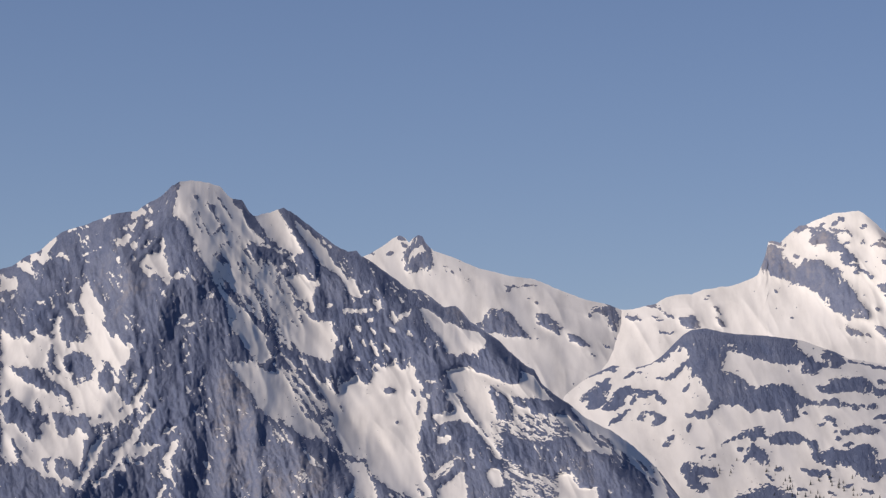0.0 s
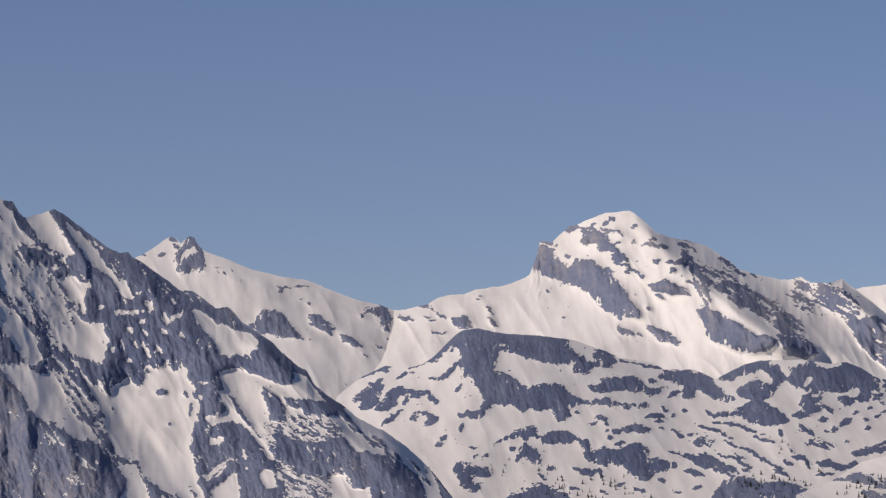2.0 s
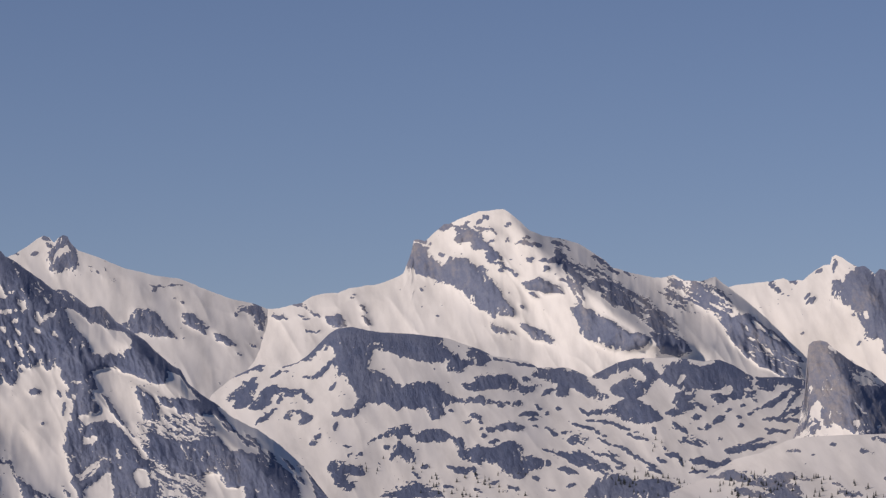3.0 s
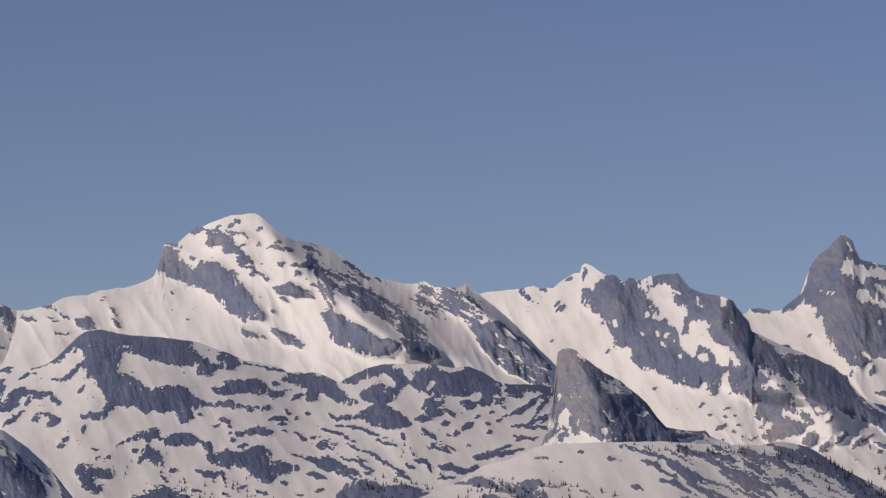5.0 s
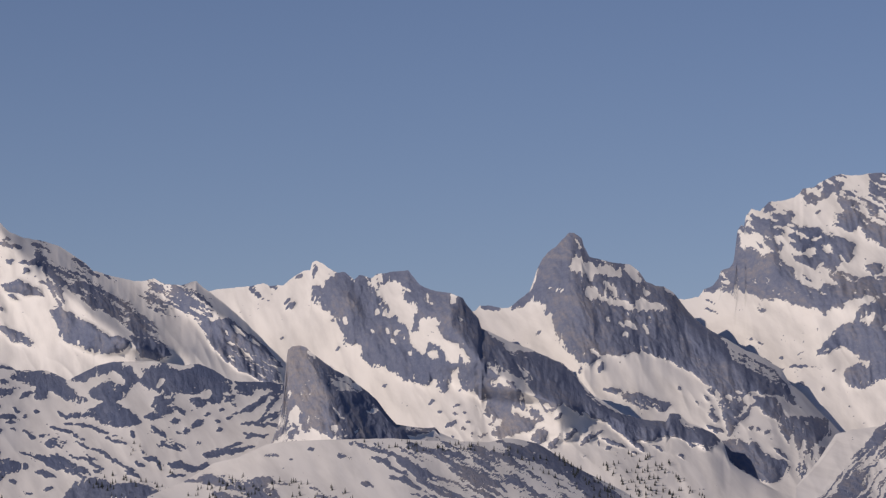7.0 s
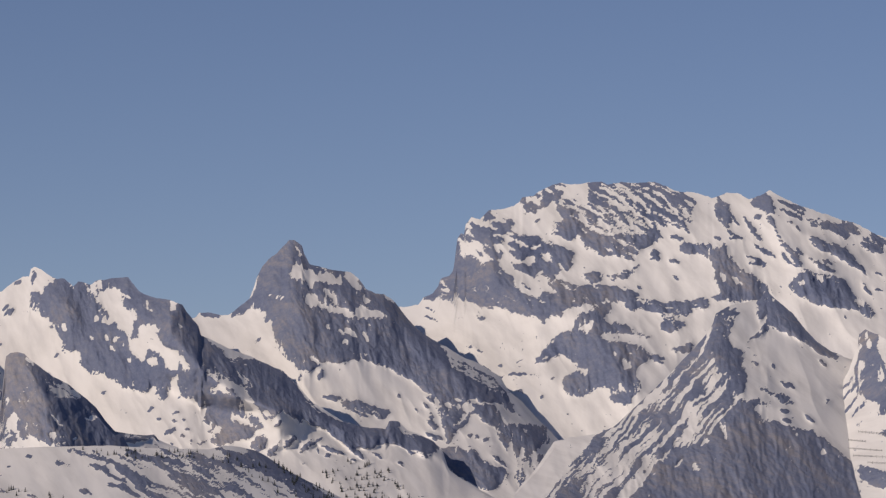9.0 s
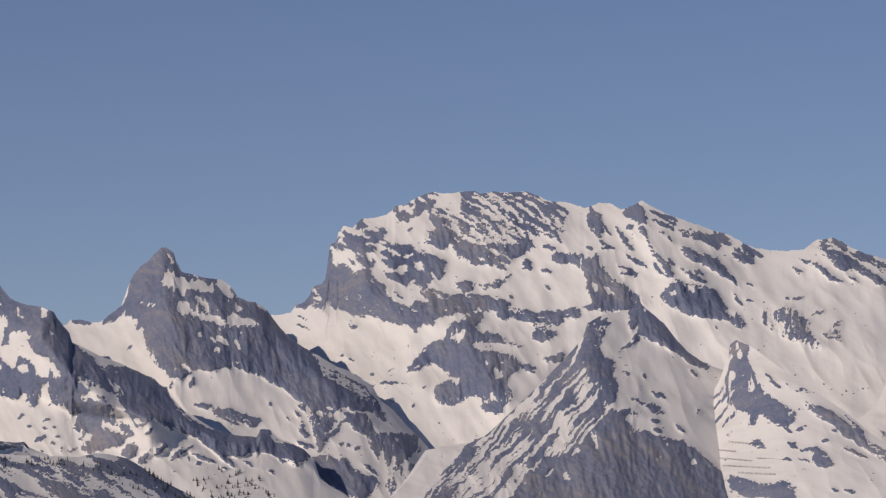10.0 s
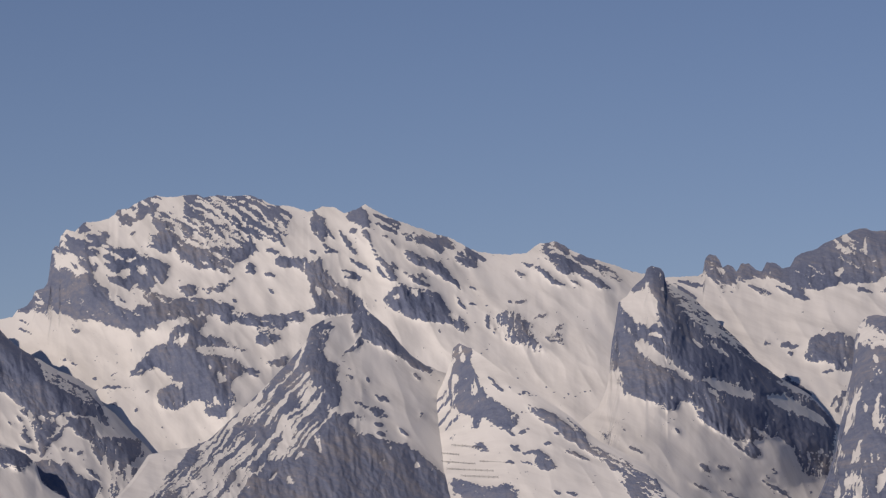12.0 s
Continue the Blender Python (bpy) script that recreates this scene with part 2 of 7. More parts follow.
    def build(self):
        B, E, s = self.B, self.E, self.seed
        c = self.cover.copy()
        c[-3:] = c[-4]
        c = 0.82 * smooth(smooth(c, 1, 0, 2), 1, 1, 2) + 0.18 * smooth(smooth(c, 6, 0, 2), 6, 1, 2)
        c = np.where(np.isnan(self.thin), c, self.thin)
        c = smooth(smooth(c, 1, 0, 1), 1, 1, 1)
        # ledges and streaks: 0 level, 1 falling right, 2 falling left, 3 upright, 4 blotches, 5 steep right, 6 and 7 long stripes
        kinds = [(-4, 46, 5.2), (-29, 44, 5.2), (42, 60, 5), (84, 28, 5.2), (0, 12, 8), (-56, 34, 5), (49, 120, 7.5), (-26, 60, 5.0)]
        bent = B + 0.16 * E
        gully = 1 - np.abs(fbm(bent / 62, E / 130, s + 20, 4, 0.5)) * 2.4
        drift = 9 * fbm(B / 55, E / 55, s + 80, 3)
        n, ledge = np.zeros(B.shape), np.zeros(B.shape)
        for k, (a, lo, sh) in enumerate(kinds):
            m = self.grain == k
            if m.any():
                x, y = turned(self.BW[m] + drift[m], self.EW[m] - drift[m], a, lo, sh)
                n[m] = 0.9 * fbm(x, y, s + 5 * k, 4, 0.5 if k == 6 else 0.66) + (0.4 if k == 4 else 0.12 if k > 5 else 0.28) * fbm(B[m] / 6, E[m] / 4.5, s + 5 * k + 2, 2, 0.7)
                ledge[m] = 1 - np.abs(fbm(x * 0.8 + 7, y * 0.55 + 3, s + 5 * k + 9, 3, 0.6)) * 3.2
        patchy = fbm(B / 80, E / 55, s + 90, 3)
        clump = np.clip(0.5 + 1.8 * fbm(B / 46, E / 34, s + 95, 3, 0.6), 0, 1)
        mixed = 0.12 + 2.9 * c * (1 - c)
        snow = c + (1.5 * n + 0.5 * patchy - 0.4 * (gully - 0.55)) * mixed
        # thin snow left on ledges of the rock, and small outcrops in the snow
        bare = np.clip(1 - 1.7 * c, 0, 1)
        snow = snow + bare * clump * np.clip(0.25 + c / 0.04, 0, 1.2) * (0.85 * np.clip(ledge - 0.42, 0, 1) + 0.45 * np.clip(n, 0, 1))
        full = np.clip(2.6 * c - 1.6, 0, 1)
        spot = fbm((B + 0.5 * E) / 9, E / 5, s + 97, 3, 0.65)
        snow = snow - full * np.clip((1 - c) / 0.02, 0, 1) * np.clip(clump - 0.2, 0, 1) * 3.2 * np.clip(spot - 0.17, 0, 1)
        # the face: an even rise from the foot to the crest, steeper on rock and gentler on snow
        cc = np.clip(c, 0, 1)
        wide = np.maximum(smooth(self.top[None], 45, 1)[0], self.low + 30)
        rise = (E - self.low[None]) / (wide - self.low)[None]
        r = self.near[None] + (self.far - self.near)[None] * rise
        lean = smooth(smooth(cc, 2, 0), 4, 1)
        lean = lean - smooth(smooth(lean, 24, 0), 10, 1)
        r = r + smooth(np.cumsum(lean, 0) * (self.step * 0.5), 14, 1)
        soft = smooth(smooth(1 - cc, 2, 0), 2, 1)
        rift = 1 - np.abs(fbm(bent / 20, E / 75, s + 25, 3, 0.6)) * 2.4
        crag = 0.7 - 2 * np.abs(fbm((B + 0.3 * E) / 13, E / 22, s + 30, 3, 0.55))
        chips = fbm(B / 5, E / 6, s + 33, 2, 0.6)
        swell = fbm(B / 120, E / 170, s + 40, 3, 0.45)
        fall = B + 0.5 * E
        crease = 1 - 2.2 * np.abs(fbm(fall / 75, E / 190, s + 48, 3, 0.5))
        roll = fbm(B / 26, E / 110, s + 45, 4, 0.55)
        edge = np.clip((1 - self.v[:, None]) * 10, 0.12, 1)
        amp = self.relief * edge
        push = smooth(smooth(self.push, 4, 0), 3, 1)
        proud = smooth(smooth(np.clip(0.5 - 2.2 * (snow - 0.5), 0, 1), 1, 0, 1), 1, 1, 1)
        r = r - push - amp * (soft * (8 * gully + 3.2 * rift + 2.2 * crag + 0.55 * chips + 8 * swell) + 15 * swell + 6 * crease + (1 - soft) * 1.2 * roll + 1.3 * proud)
        self.R = r
        ang, el = np.radians(B / 100), np.radians(E / 100)
        z = EYE + r * np.tan(el)
        # foot: on down to the valley floor
        foot_z = z[0]
        down = []
        for k, f in enumerate(np.linspace(0, 1, 9)[:-1]):
            zz = foot_z * f - 2 * (1 - f)
            rr = np.maximum(r[0] - (foot_z - zz) * 1.5, 900)
            down.append((rr, zz))
        # back: away from the crest, down behind
        behind = []
        for f in np.linspace(0, 1, 11)[1:]:
            zz = z[-1] * (1 - f) - 2 * f
            rr = r[-1] + (z[-1] - zz) * 0.9 + 10 * fbm(self.b / 40, self.b * 0 + 9 * f, s + 60, 3) * f
            behind.append((rr, zz))
        RR = np.concatenate([np.array([a for a, _ in down]), r, np.array([a for a, _ in behind])])
        ZZ = np.concatenate([np.array([a for _, a in down]), z, np.array([a for _, a in behind])])
        BB = np.repeat(ang[:1], len(RR), 0)
        co = np.stack([RR * np.sin(BB), RR * np.cos(BB), ZZ], -1)
        nd, nr, nb = len(down), len(r), len(behind)
        S = np.concatenate([np.repeat(snow[:1], nd, 0), snow, np.repeat(np.clip(snow[-1:], 0.3, 1), nb, 0)])
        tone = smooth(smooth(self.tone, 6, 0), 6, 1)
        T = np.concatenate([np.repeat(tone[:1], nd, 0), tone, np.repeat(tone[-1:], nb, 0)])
        tu = np.gradient(co, axis=1)
        tv = np.gradient(co, axis=0)
        tv[nd + nr - 1] = co[nd + nr - 1] - co[nd + nr - 2]
        nor = np.cross(tu, tv)
        nor /= np.linalg.norm(nor, axis=-1, keepdims=True) + 1e-12
        rows, cols = S.shape
        idx = np.arange(rows * cols).reshape(rows, cols)
        quads = np.stack([idx[:-1, :-1], idx[:-1, 1:], idx[1:, 1:], idx[1:, :-1]], -1)
        pid = np.zeros((rows - 1, cols - 1), int)
        pid[nd:nd + nr - 1] = self.part[:-1, :-1]
        pid[nd + nr - 1:] = -1
        pid, pieces = split_pieces(pid)
        base = new(self.name)
        mid = co[0, cols // 2]
        base.location = (mid[0], mid[1], 0)
        bpy.context.view_layer.update()
        tagged(base, self.label, "mountain", kind="thing")
        co, S, T, nor = co.reshape(-1, 3), S.ravel(), T.ravel(), nor.reshape(-1, 3)
        flat, order = quads.reshape(-1, 4), np.argsort(pid.ravel(), kind="stable")
        cuts = np.searchsorted(pid.ravel()[order], np.arange(len(pieces) + 1))
        for k, kind in enumerate(pieces):
            name, label = self.names[kind] if kind >= 0 else ("back_slope", "")
            q = flat[np.sort(order[cuts[k]:cuts[k + 1]])]
            if len(q):
                mesh_object(name, co, q, S, T, nor, base, label)
        return base

    def at(self, b, e):
        """A point of the face."""
        j = int(np.clip(np.searchsorted(self.b, b), 0, len(self.b) - 1))
        i = int(np.clip(np.searchsorted(self.E[:, j], e), 0, len(self.v) - 1))
        r, a = self.R[i, j], radians(self.b[j] / 100)
        return Vector((r * math.sin(a), r * math.cos(a), EYE + r * math.tan(radians(self.E[i, j] / 100))))


# ground: one sheet of valley floor out to the horizon
bm = bmesh.new()
rings = [0, 60, 250, 700, 1500, 2600, 4200, 7000]
prev = None
for rad in rings:
    cur = [bm.verts.new((rad * math.cos(a), rad * math.sin(a), 0)) for a in np.linspace(0, 2 * np.pi, 72, endpoint=False)] if rad else [bm.verts.new((0, 0, 0))]
    if prev:
        for k in range(72):
            q = [cur[k], cur[(k + 1) % 72]] + ([prev[(k + 1) % 72], prev[k]] if len(prev) > 1 else [prev[0]])
            bm.faces.new(q)
    prev = cur
me = bpy.data.meshes.new("ground")
bm.normal_update()
bm.to_mesh(me)
me.materials.append(MEADOW)
tagged(new("ground", me), "flat brownish green valley meadow below the range", "ground", kind="structure")

def left_mountain():
    m = Mountain("mountain", "steep grey limestone mountain with a snowy summit face and snow gullies",
        [(-694, 391), (-661, 411), (-644, 415), (-620, 432), (-603, 439), (-582, 458), (-570, 467), (-536, 479), (-511, 488), (-494, 495), (-473, 499), (-459, 501), (-443, 513), (-423, 523), (-407, 538), (-396, 545), (-377, 547), (-352, 545), (-335, 539), (-324, 527), (-316, 521), (-302, 520), (-294, 506), (-285, 496), (-277, 496), (-258, 502), (-245, 507), (-240, 509), (-231, 504), (-220, 496), (-203, 484)] + [(-190, 474), (-173, 462), (-156, 450), (-143, 444), (-130, 446), (-122, 438), (-109, 431), (-79, 409), (-67, 401), (-52, 389), (-33, 387), (-15, 375), (2, 362), (19, 364), (31, 354), (42, 340), (53, 334), (74, 321), (87, 311), (104, 294), (125, 277), (138, 269), (150, 248), (167, 234), (193, 217), (218, 197), (256, 178), (286, 157), (324, 122), (362, 73)],
        [(-700, 3120), (-365, 3220), (-70, 3080), (100, 2850), (180, 2680), (360, 2500)], [(-700, 2500), (-365, 2540), (0, 2490), (180, 2390), (360, 2330)],
        68, cover=0.05, grain=5, seed=1, rough=3.0, tone=-0.055)
    m.shade_of_rock([(-712, 474), (-461, 504), (-402, 522), (-384, 412), (-423, 226), (-487, 8), (-704, 6)], -0.05)
    m.shade_of_rock([(-340, 278), (-306, 270), (-271, 199), (-221, 178), (-169, 119), (-152, 76), (-337, 74)], 0.04)
    m.shade_of_rock([(-489, 394), (-451, 399), (-454, 310), (-479, 318)], 0.0)
    m.rib([(-399, 538), (-372, 463), (-348, 421), (-326, 367), (-302, 278), (-289, 236), (-254, 186), (-203, 144), (-152, 82)], 40, 300, 125, 44)
    m.rib([(-503, 491), (-472, 419), (-463, 344), (-478, 259), (-523, 175), (-555, 74)], 20, 110, 60, 30)
    m.rib([(-417, 395), (-420, 311), (-428, 235), (-452, 176), (-489, 100)], 14, 60, 45, 16)
    m.rib([(-367, 412), (-370, 311), (-377, 227), (-383, 76)], 10, 50, 26, 16)
    m.rib([(-603, 443), (-598, 376), (-608, 275), (-632, 174)], 14, 60, 60)
    m.rib([(-319, 261), (-315, 177), (-319, 76)], 7, 26, 14, 9)
    m.rib([(-276, 186), (-272, 144), (-270, 77)], 6, 24, 12, 8)
    m.rib([(-216, 153), (-211, 111), (-207, 77)], 6, 22, 12, 8)
    m.rib([(-241, 507), (-215, 465), (-185, 423)], 8, 30, 25)
    m.rib([(-122, 430), (-88, 382), (-53, 340), (-10, 281), (7, 214)], 16, 120, 60)
    m.rib([(-163, 347), (-155, 314), (-167, 271)], 8, 60, 40)
    m.rib([(65, 311), (125, 248), (218, 156), (311, 73)], 24, 100, 60)
    # west face
    m.snow([(-609, 438), (-595, 450), (-580, 458), (-580, 450), (-588, 443), (-593, 437), (-603, 438)])
    m.snow([(-618, 430), (-611, 433), (-590, 433), (-584, 425), (-594, 423), (-607, 423), (-613, 425)])
    m.snow([(-638, 417), (-629, 424), (-619, 424), (-613, 413), (-609, 401), (-619, 406), (-626, 407), (-632, 412)])
    m.snow([(-661, 405), (-654, 406), (-648, 398), (-636, 400), (-633, 388), (-637, 378), (-650, 378), (-660, 377)])
    m.snow([(-660, 370), (-652, 366), (-657, 360), (-660, 361)], name="snow_patch")
    m.snow([(-645, 373), (-636, 375), (-638, 366), (-644, 366)], name="snow_patch")
    m.snow([(-510, 484), (-505, 491), (-497, 492), (-502, 486)], name="snow_patch")
    m.snow([(-469, 492), (-461, 500), (-445, 503), (-451, 494), (-461, 492), (-468, 489)], name="snow_patch")
    m.snow([(-444, 481), (-433, 488), (-435, 482), (-445, 472), (-452, 464), (-449, 475)], name="snow_patch")
    m.snow([(-494, 461), (-484, 461), (-473, 464), (-466, 467), (-469, 455), (-475, 450), (-483, 452)], name="snow_patch")
    m.snow([(-469, 452), (-459, 458), (-451, 459), (-458, 446), (-466, 446)], name="snow_patch")
    m.snow([(-451, 447), (-442, 457), (-438, 452), (-445, 443)], name="snow_patch")
    m.snow([(-467, 426), (-462, 440), (-460, 435), (-465, 420)], name="snow_patch")
    m.snow([(-453, 423), (-446, 437), (-439, 438), (-428, 439), (-421, 445), (-426, 457), (-418, 460), (-414, 450), (-418, 441), (-413, 430), (-407, 420), (-411, 409), (-406, 402), (-412, 386), (-419, 398), (-426, 403), (-433, 413), (-436, 399), (-444, 406), (-451, 413)])
    m.snow([(-409, 399), (-397, 413), (-384, 404), (-394, 397)], name="snow_patch")
    m.snow([(-364, 375), (-353, 378), (-352, 369), (-360, 368)], name="snow_patch")
    m.snow([(-659, 318), (-651, 314), (-634, 310), (-617, 308), (-607, 312), (-609, 329), (-600, 344), (-594, 329), (-584, 315), (-578, 334), (-574, 349), (-567, 342), (-570, 317), (-563, 309), (-542, 305), (-534, 318), (-542, 328), (-555, 330), (-567, 323), (-561, 320), (-551, 323), (-525, 319), (-534, 343), (-545, 368), (-537, 393), (-529, 398), (-522, 381), (-517, 368), (-506, 349), (-507, 335), (-500, 318), (-492, 312)], 0.95, "snow_face")
    m.snow([(-659, 318), (-567, 323), (-500, 322), (-492, 311), (-486, 317), (-479, 308), (-473, 299), (-466, 305), (-465, 289), (-470, 276), (-479, 266), (-487, 241), (-465, 216), (-454, 230), (-447, 247), (-438, 254), (-442, 230), (-452, 216), (-464, 200), (-482, 187), (-493, 173), (-505, 150), (-517, 120), (-526, 107), (-536, 83), (-542, 83), (-547, 89), (-576, 99), (-606, 114), (-623, 122), (-656, 130)], 0.93, "snow_face")
    m.rock([(-651, 320), (-626, 329), (-607, 308), (-613, 303), (-626, 310), (-643, 309)], 0.01)
    m.rock([(-608, 342), (-602, 317), (-592, 315), (-584, 308), (-579, 317), (-586, 325), (-595, 342)], 0.1, 5)
    m.rock([(-566, 342), (-542, 334), (-532, 320), (-525, 316), (-527, 309), (-542, 303), (-567, 306), (-569, 321)], 0.05, 5)
    m.rock([(-565, 275), (-558, 288), (-546, 292), (-533, 291), (-525, 284), (-520, 267), (-521, 248), (-533, 245), (-539, 240), (-543, 236), (-555, 248), (-553, 259), (-562, 263)], 0.01)
    m.rock([(-648, 266), (-633, 266), (-613, 265), (-598, 262), (-590, 250), (-579, 244), (-562, 233), (-551, 224), (-566, 224), (-583, 230), (-599, 234), (-612, 239), (-625, 247), (-637, 254)], 0.015)
    m.rock([(-590, 271), (-585, 292), (-582, 304), (-579, 275), (-575, 267), (-568, 258), (-579, 259), (-587, 261)], 0.02)
    m.rock([(-655, 207), (-645, 220), (-633, 217), (-617, 203), (-605, 192), (-592, 184), (-584, 178), (-587, 202), (-592, 193), (-599, 197), (-606, 208), (-600, 187), (-597, 166), (-607, 157), (-617, 166), (-630, 180), (-649, 183)], 0.015)
    m.rock([(-582, 199), (-570, 200), (-557, 196), (-544, 192), (-532, 200), (-528, 185), (-519, 179), (-523, 168), (-533, 170), (-544, 179), (-550, 165), (-561, 161), (-573, 165), (-578, 187)], 0.03)
    m.rock([(-512, 255), (-508, 268), (-501, 273), (-493, 270), (-485, 259), (-491, 237), (-499, 231), (-509, 237), (-514, 246)], 0.03)
    m.rock([(-487, 234), (-481, 249), (-473, 264), (-456, 268), (-452, 253), (-456, 233), (-463, 213), (-472, 207), (-482, 221)], 0.02)
    m.patch([(-471, 256), (-456, 268), (-452, 256), (-456, 234), (-467, 234)], 0.62, "snow_patch", 4)
    m.rock([(-523, 179), (-507, 183), (-490, 184), (-498, 170), (-510, 162), (-521, 152), (-527, 140), (-532, 150), (-526, 166)], 0.01)
    m.rock([(-575, 128), (-569, 132), (-552, 127), (-542, 116), (-538, 103), (-549, 98), (-557, 105), (-568, 102), (-573, 111)], 0.02)
    m.rock([(-656, 127), (-623, 119), (-606, 111), (-576, 97), (-547, 87), (-541, 71), (-655, 70)], 0.015)
    m.snow([(-564, 368), (-547, 364), (-542, 343), (-554, 342), (-561, 354)], 0.9, name="snow_patch")
    m.strokes(3.4, 0.02, [(-638, 161), (-633, 149), (-628, 134), (-623, 122)], [(-531, 162), (-529, 141), (-533, 124), (-536, 106)], [(-603, 219), (-597, 198)], [(-557, 223), (-552, 201)], [(-648, 224), (-643, 232)], [(-559, 294), (-560, 305)], name="outcrop")
    m.strokes(2.2, 0.02, [(-483, 196), (-474, 208)], [(-513, 191), (-509, 199)], [(-594, 128), (-581, 130)], [(-591, 124), (-585, 111)], [(-446, 419), (-434, 412)], [(-659, 274), (-652, 264)], [(-536, 187), (-523, 190)], [(-508, 276), (-501, 266)], name="outcrop")
    m.snow([(-519, 88), (-510, 104), (-493, 118), (-485, 133), (-477, 150), (-463, 163), (-452, 180), (-440, 197), (-427, 210), (-413, 223), (-420, 210), (-435, 193), (-449, 174), (-455, 159), (-468, 146), (-478, 129), (-492, 112), (-505, 100), (-516, 85)], name="snow_gully")
    m.snow([(-495, 141), (-481, 150), (-468, 142), (-452, 156), (-439, 153), (-422, 155), (-408, 160), (-407, 153), (-426, 147), (-443, 139), (-456, 140), (-471, 139), (-485, 139)], name="snow_patch")
    m.snow([(-387, 174), (-393, 164), (-390, 151), (-399, 142), (-404, 130), (-402, 109), (-409, 101), (-419, 108), (-421, 116), (-410, 122), (-416, 131), (-406, 147), (-402, 155), (-396, 164)], name="snow_patch")
    m.snow([(-391, 270), (-386, 284), (-374, 296), (-379, 282), (-385, 270)], name="snow_patch")
    m.strokes(3.2, 0.98, [(-420, 168), (-410, 174), (-395, 180)], [(-410, 95), (-417, 84), (-423, 72)], [(-606, 363), (-597, 361)], [(-585, 363), (-580, 350)], [(-389, 330), (-378, 331), (-368, 336)], [(-484, 115), (-476, 118), (-470, 114)], [(-354, 126), (-345, 119)], [(-354, 101), (-347, 95)], name="snow_patch")
    m.strokes(1.8, 0.98, [(-539, 433), (-529, 437), (-525, 437)], [(-522, 440), (-510, 446)], [(-471, 484), (-464, 477), (-460, 485)], [(-442, 504), (-435, 495)], [(-427, 501), (-423, 509)], [(-417, 510), (-412, 517)], [(-536, 478), (-528, 474)], [(-521, 464), (-513, 469)], [(-488, 422), (-483, 432)], [(-399, 328), (-393, 340), (-382, 350)], [(-468, 135), (-436, 140)], [(-460, 126), (-443, 126)], [(-477, 123), (-471, 123)], [(-386, 255), (-373, 265)], [(-351, 262), (-358, 251), (-363, 235)], [(-381, 242), (-379, 230)], [(-373, 229), (-367, 231)], [(-361, 388), (-356, 393)], [(-452, 323), (-443, 326)], [(-440, 329), (-432, 324)], [(-578, 431), (-568, 435)], [(-565, 433), (-559, 425)], [(-457, 213), (-450, 209)], [(-568, 383), (-560, 376), (-553, 383)], [(-561, 469), (-549, 473)], [(-513, 394), (-506, 384)], [(-439, 253), (-431, 270)], [(-389, 297), (-382, 311)], [(-603, 464), (-586, 460)], name="snow_patch")
    # summit snow and the shaded side below it
    m.snow([(-401, 530), (-392, 544), (-373, 549), (-350, 545), (-330, 537), (-322, 523), (-313, 510), (-300, 502), (-294, 489), (-283, 481), (-273, 464), (-263, 454), (-279, 454), (-287, 459), (-296, 447), (-304, 433), (-312, 425), (-321, 446), (-329, 458), (-338, 446), (-343, 429), (-350, 413), (-358, 425), (-368, 450), (-381, 476), (-390, 487), (-403, 496)], 0.985, "summit_snow")
    m.patch([(-354, 419), (-342, 447), (-329, 457), (-317, 464), (-304, 454), (-287, 441), (-266, 437), (-249, 422), (-236, 406), (-227, 389), (-214, 372), (-217, 347), (-226, 320), (-239, 311), (-256, 319), (-265, 336), (-277, 344), (-290, 353), (-307, 378), (-324, 394), (-337, 403)], 0.63, "mixed_face", 5)
    m.snow([(-348, 411), (-337, 404), (-329, 388), (-316, 371), (-299, 358), (-286, 346), (-277, 333), (-264, 312), (-256, 290), (-262, 277), (-281, 277), (-289, 290), (-302, 311), (-313, 324), (-324, 339), (-321, 358), (-327, 371), (-334, 383), (-342, 396)], 0.9)
    m.patch([(-329, 286), (-306, 275), (-285, 278), (-264, 270), (-238, 262), (-221, 237), (-204, 212), (-187, 191), (-177, 174), (-160, 153), (-143, 135), (-161, 143), (-187, 156), (-204, 168), (-225, 180), (-238, 188), (-259, 196), (-276, 209), (-280, 226), (-289, 238), (-302, 250)], 0.86, "snow_strip", 5)
    m.rock([(-264, 312), (-252, 314), (-239, 308), (-226, 294), (-213, 285), (-196, 281), (-163, 280), (-166, 263), (-162, 238), (-175, 229), (-188, 237), (-200, 246), (-213, 254), (-226, 262), (-238, 266), (-251, 279), (-259, 294)], 0.16, 5)
    m.rock([(-221, 233), (-200, 229), (-179, 222), (-162, 195), (-151, 170), (-161, 160), (-178, 177), (-195, 190), (-208, 207)], 0.4, 5)
    m.rock([(-271, 196), (-254, 190), (-233, 174), (-203, 144), (-174, 119), (-161, 94), (-186, 128), (-220, 153), (-246, 165), (-267, 178)], 0.3, 5)
    m.rock([(-187, 168), (-153, 145), (-132, 131), (-119, 111), (-125, 74), (-152, 74), (-161, 103), (-174, 119), (-186, 136), (-199, 153)], 0.2, 5)
    m.snow([(-178, 247), (-161, 239), (-152, 212), (-139, 191), (-122, 162), (-111, 144), (-119, 133), (-140, 143), (-153, 160), (-162, 194), (-170, 219)], 0.99)
    m.snow([(-143, 132), (-117, 130), (-103, 103), (-95, 75), (-138, 74), (-130, 103)], 0.97)
    m.rock([(-327, 529), (-316, 524), (-305, 522), (-295, 511), (-291, 499), (-283, 494), (-270, 481), (-265, 469), (-252, 456), (-239, 444), (-249, 447), (-266, 458), (-279, 467), (-292, 479), (-302, 500), (-313, 514)], 0.0)
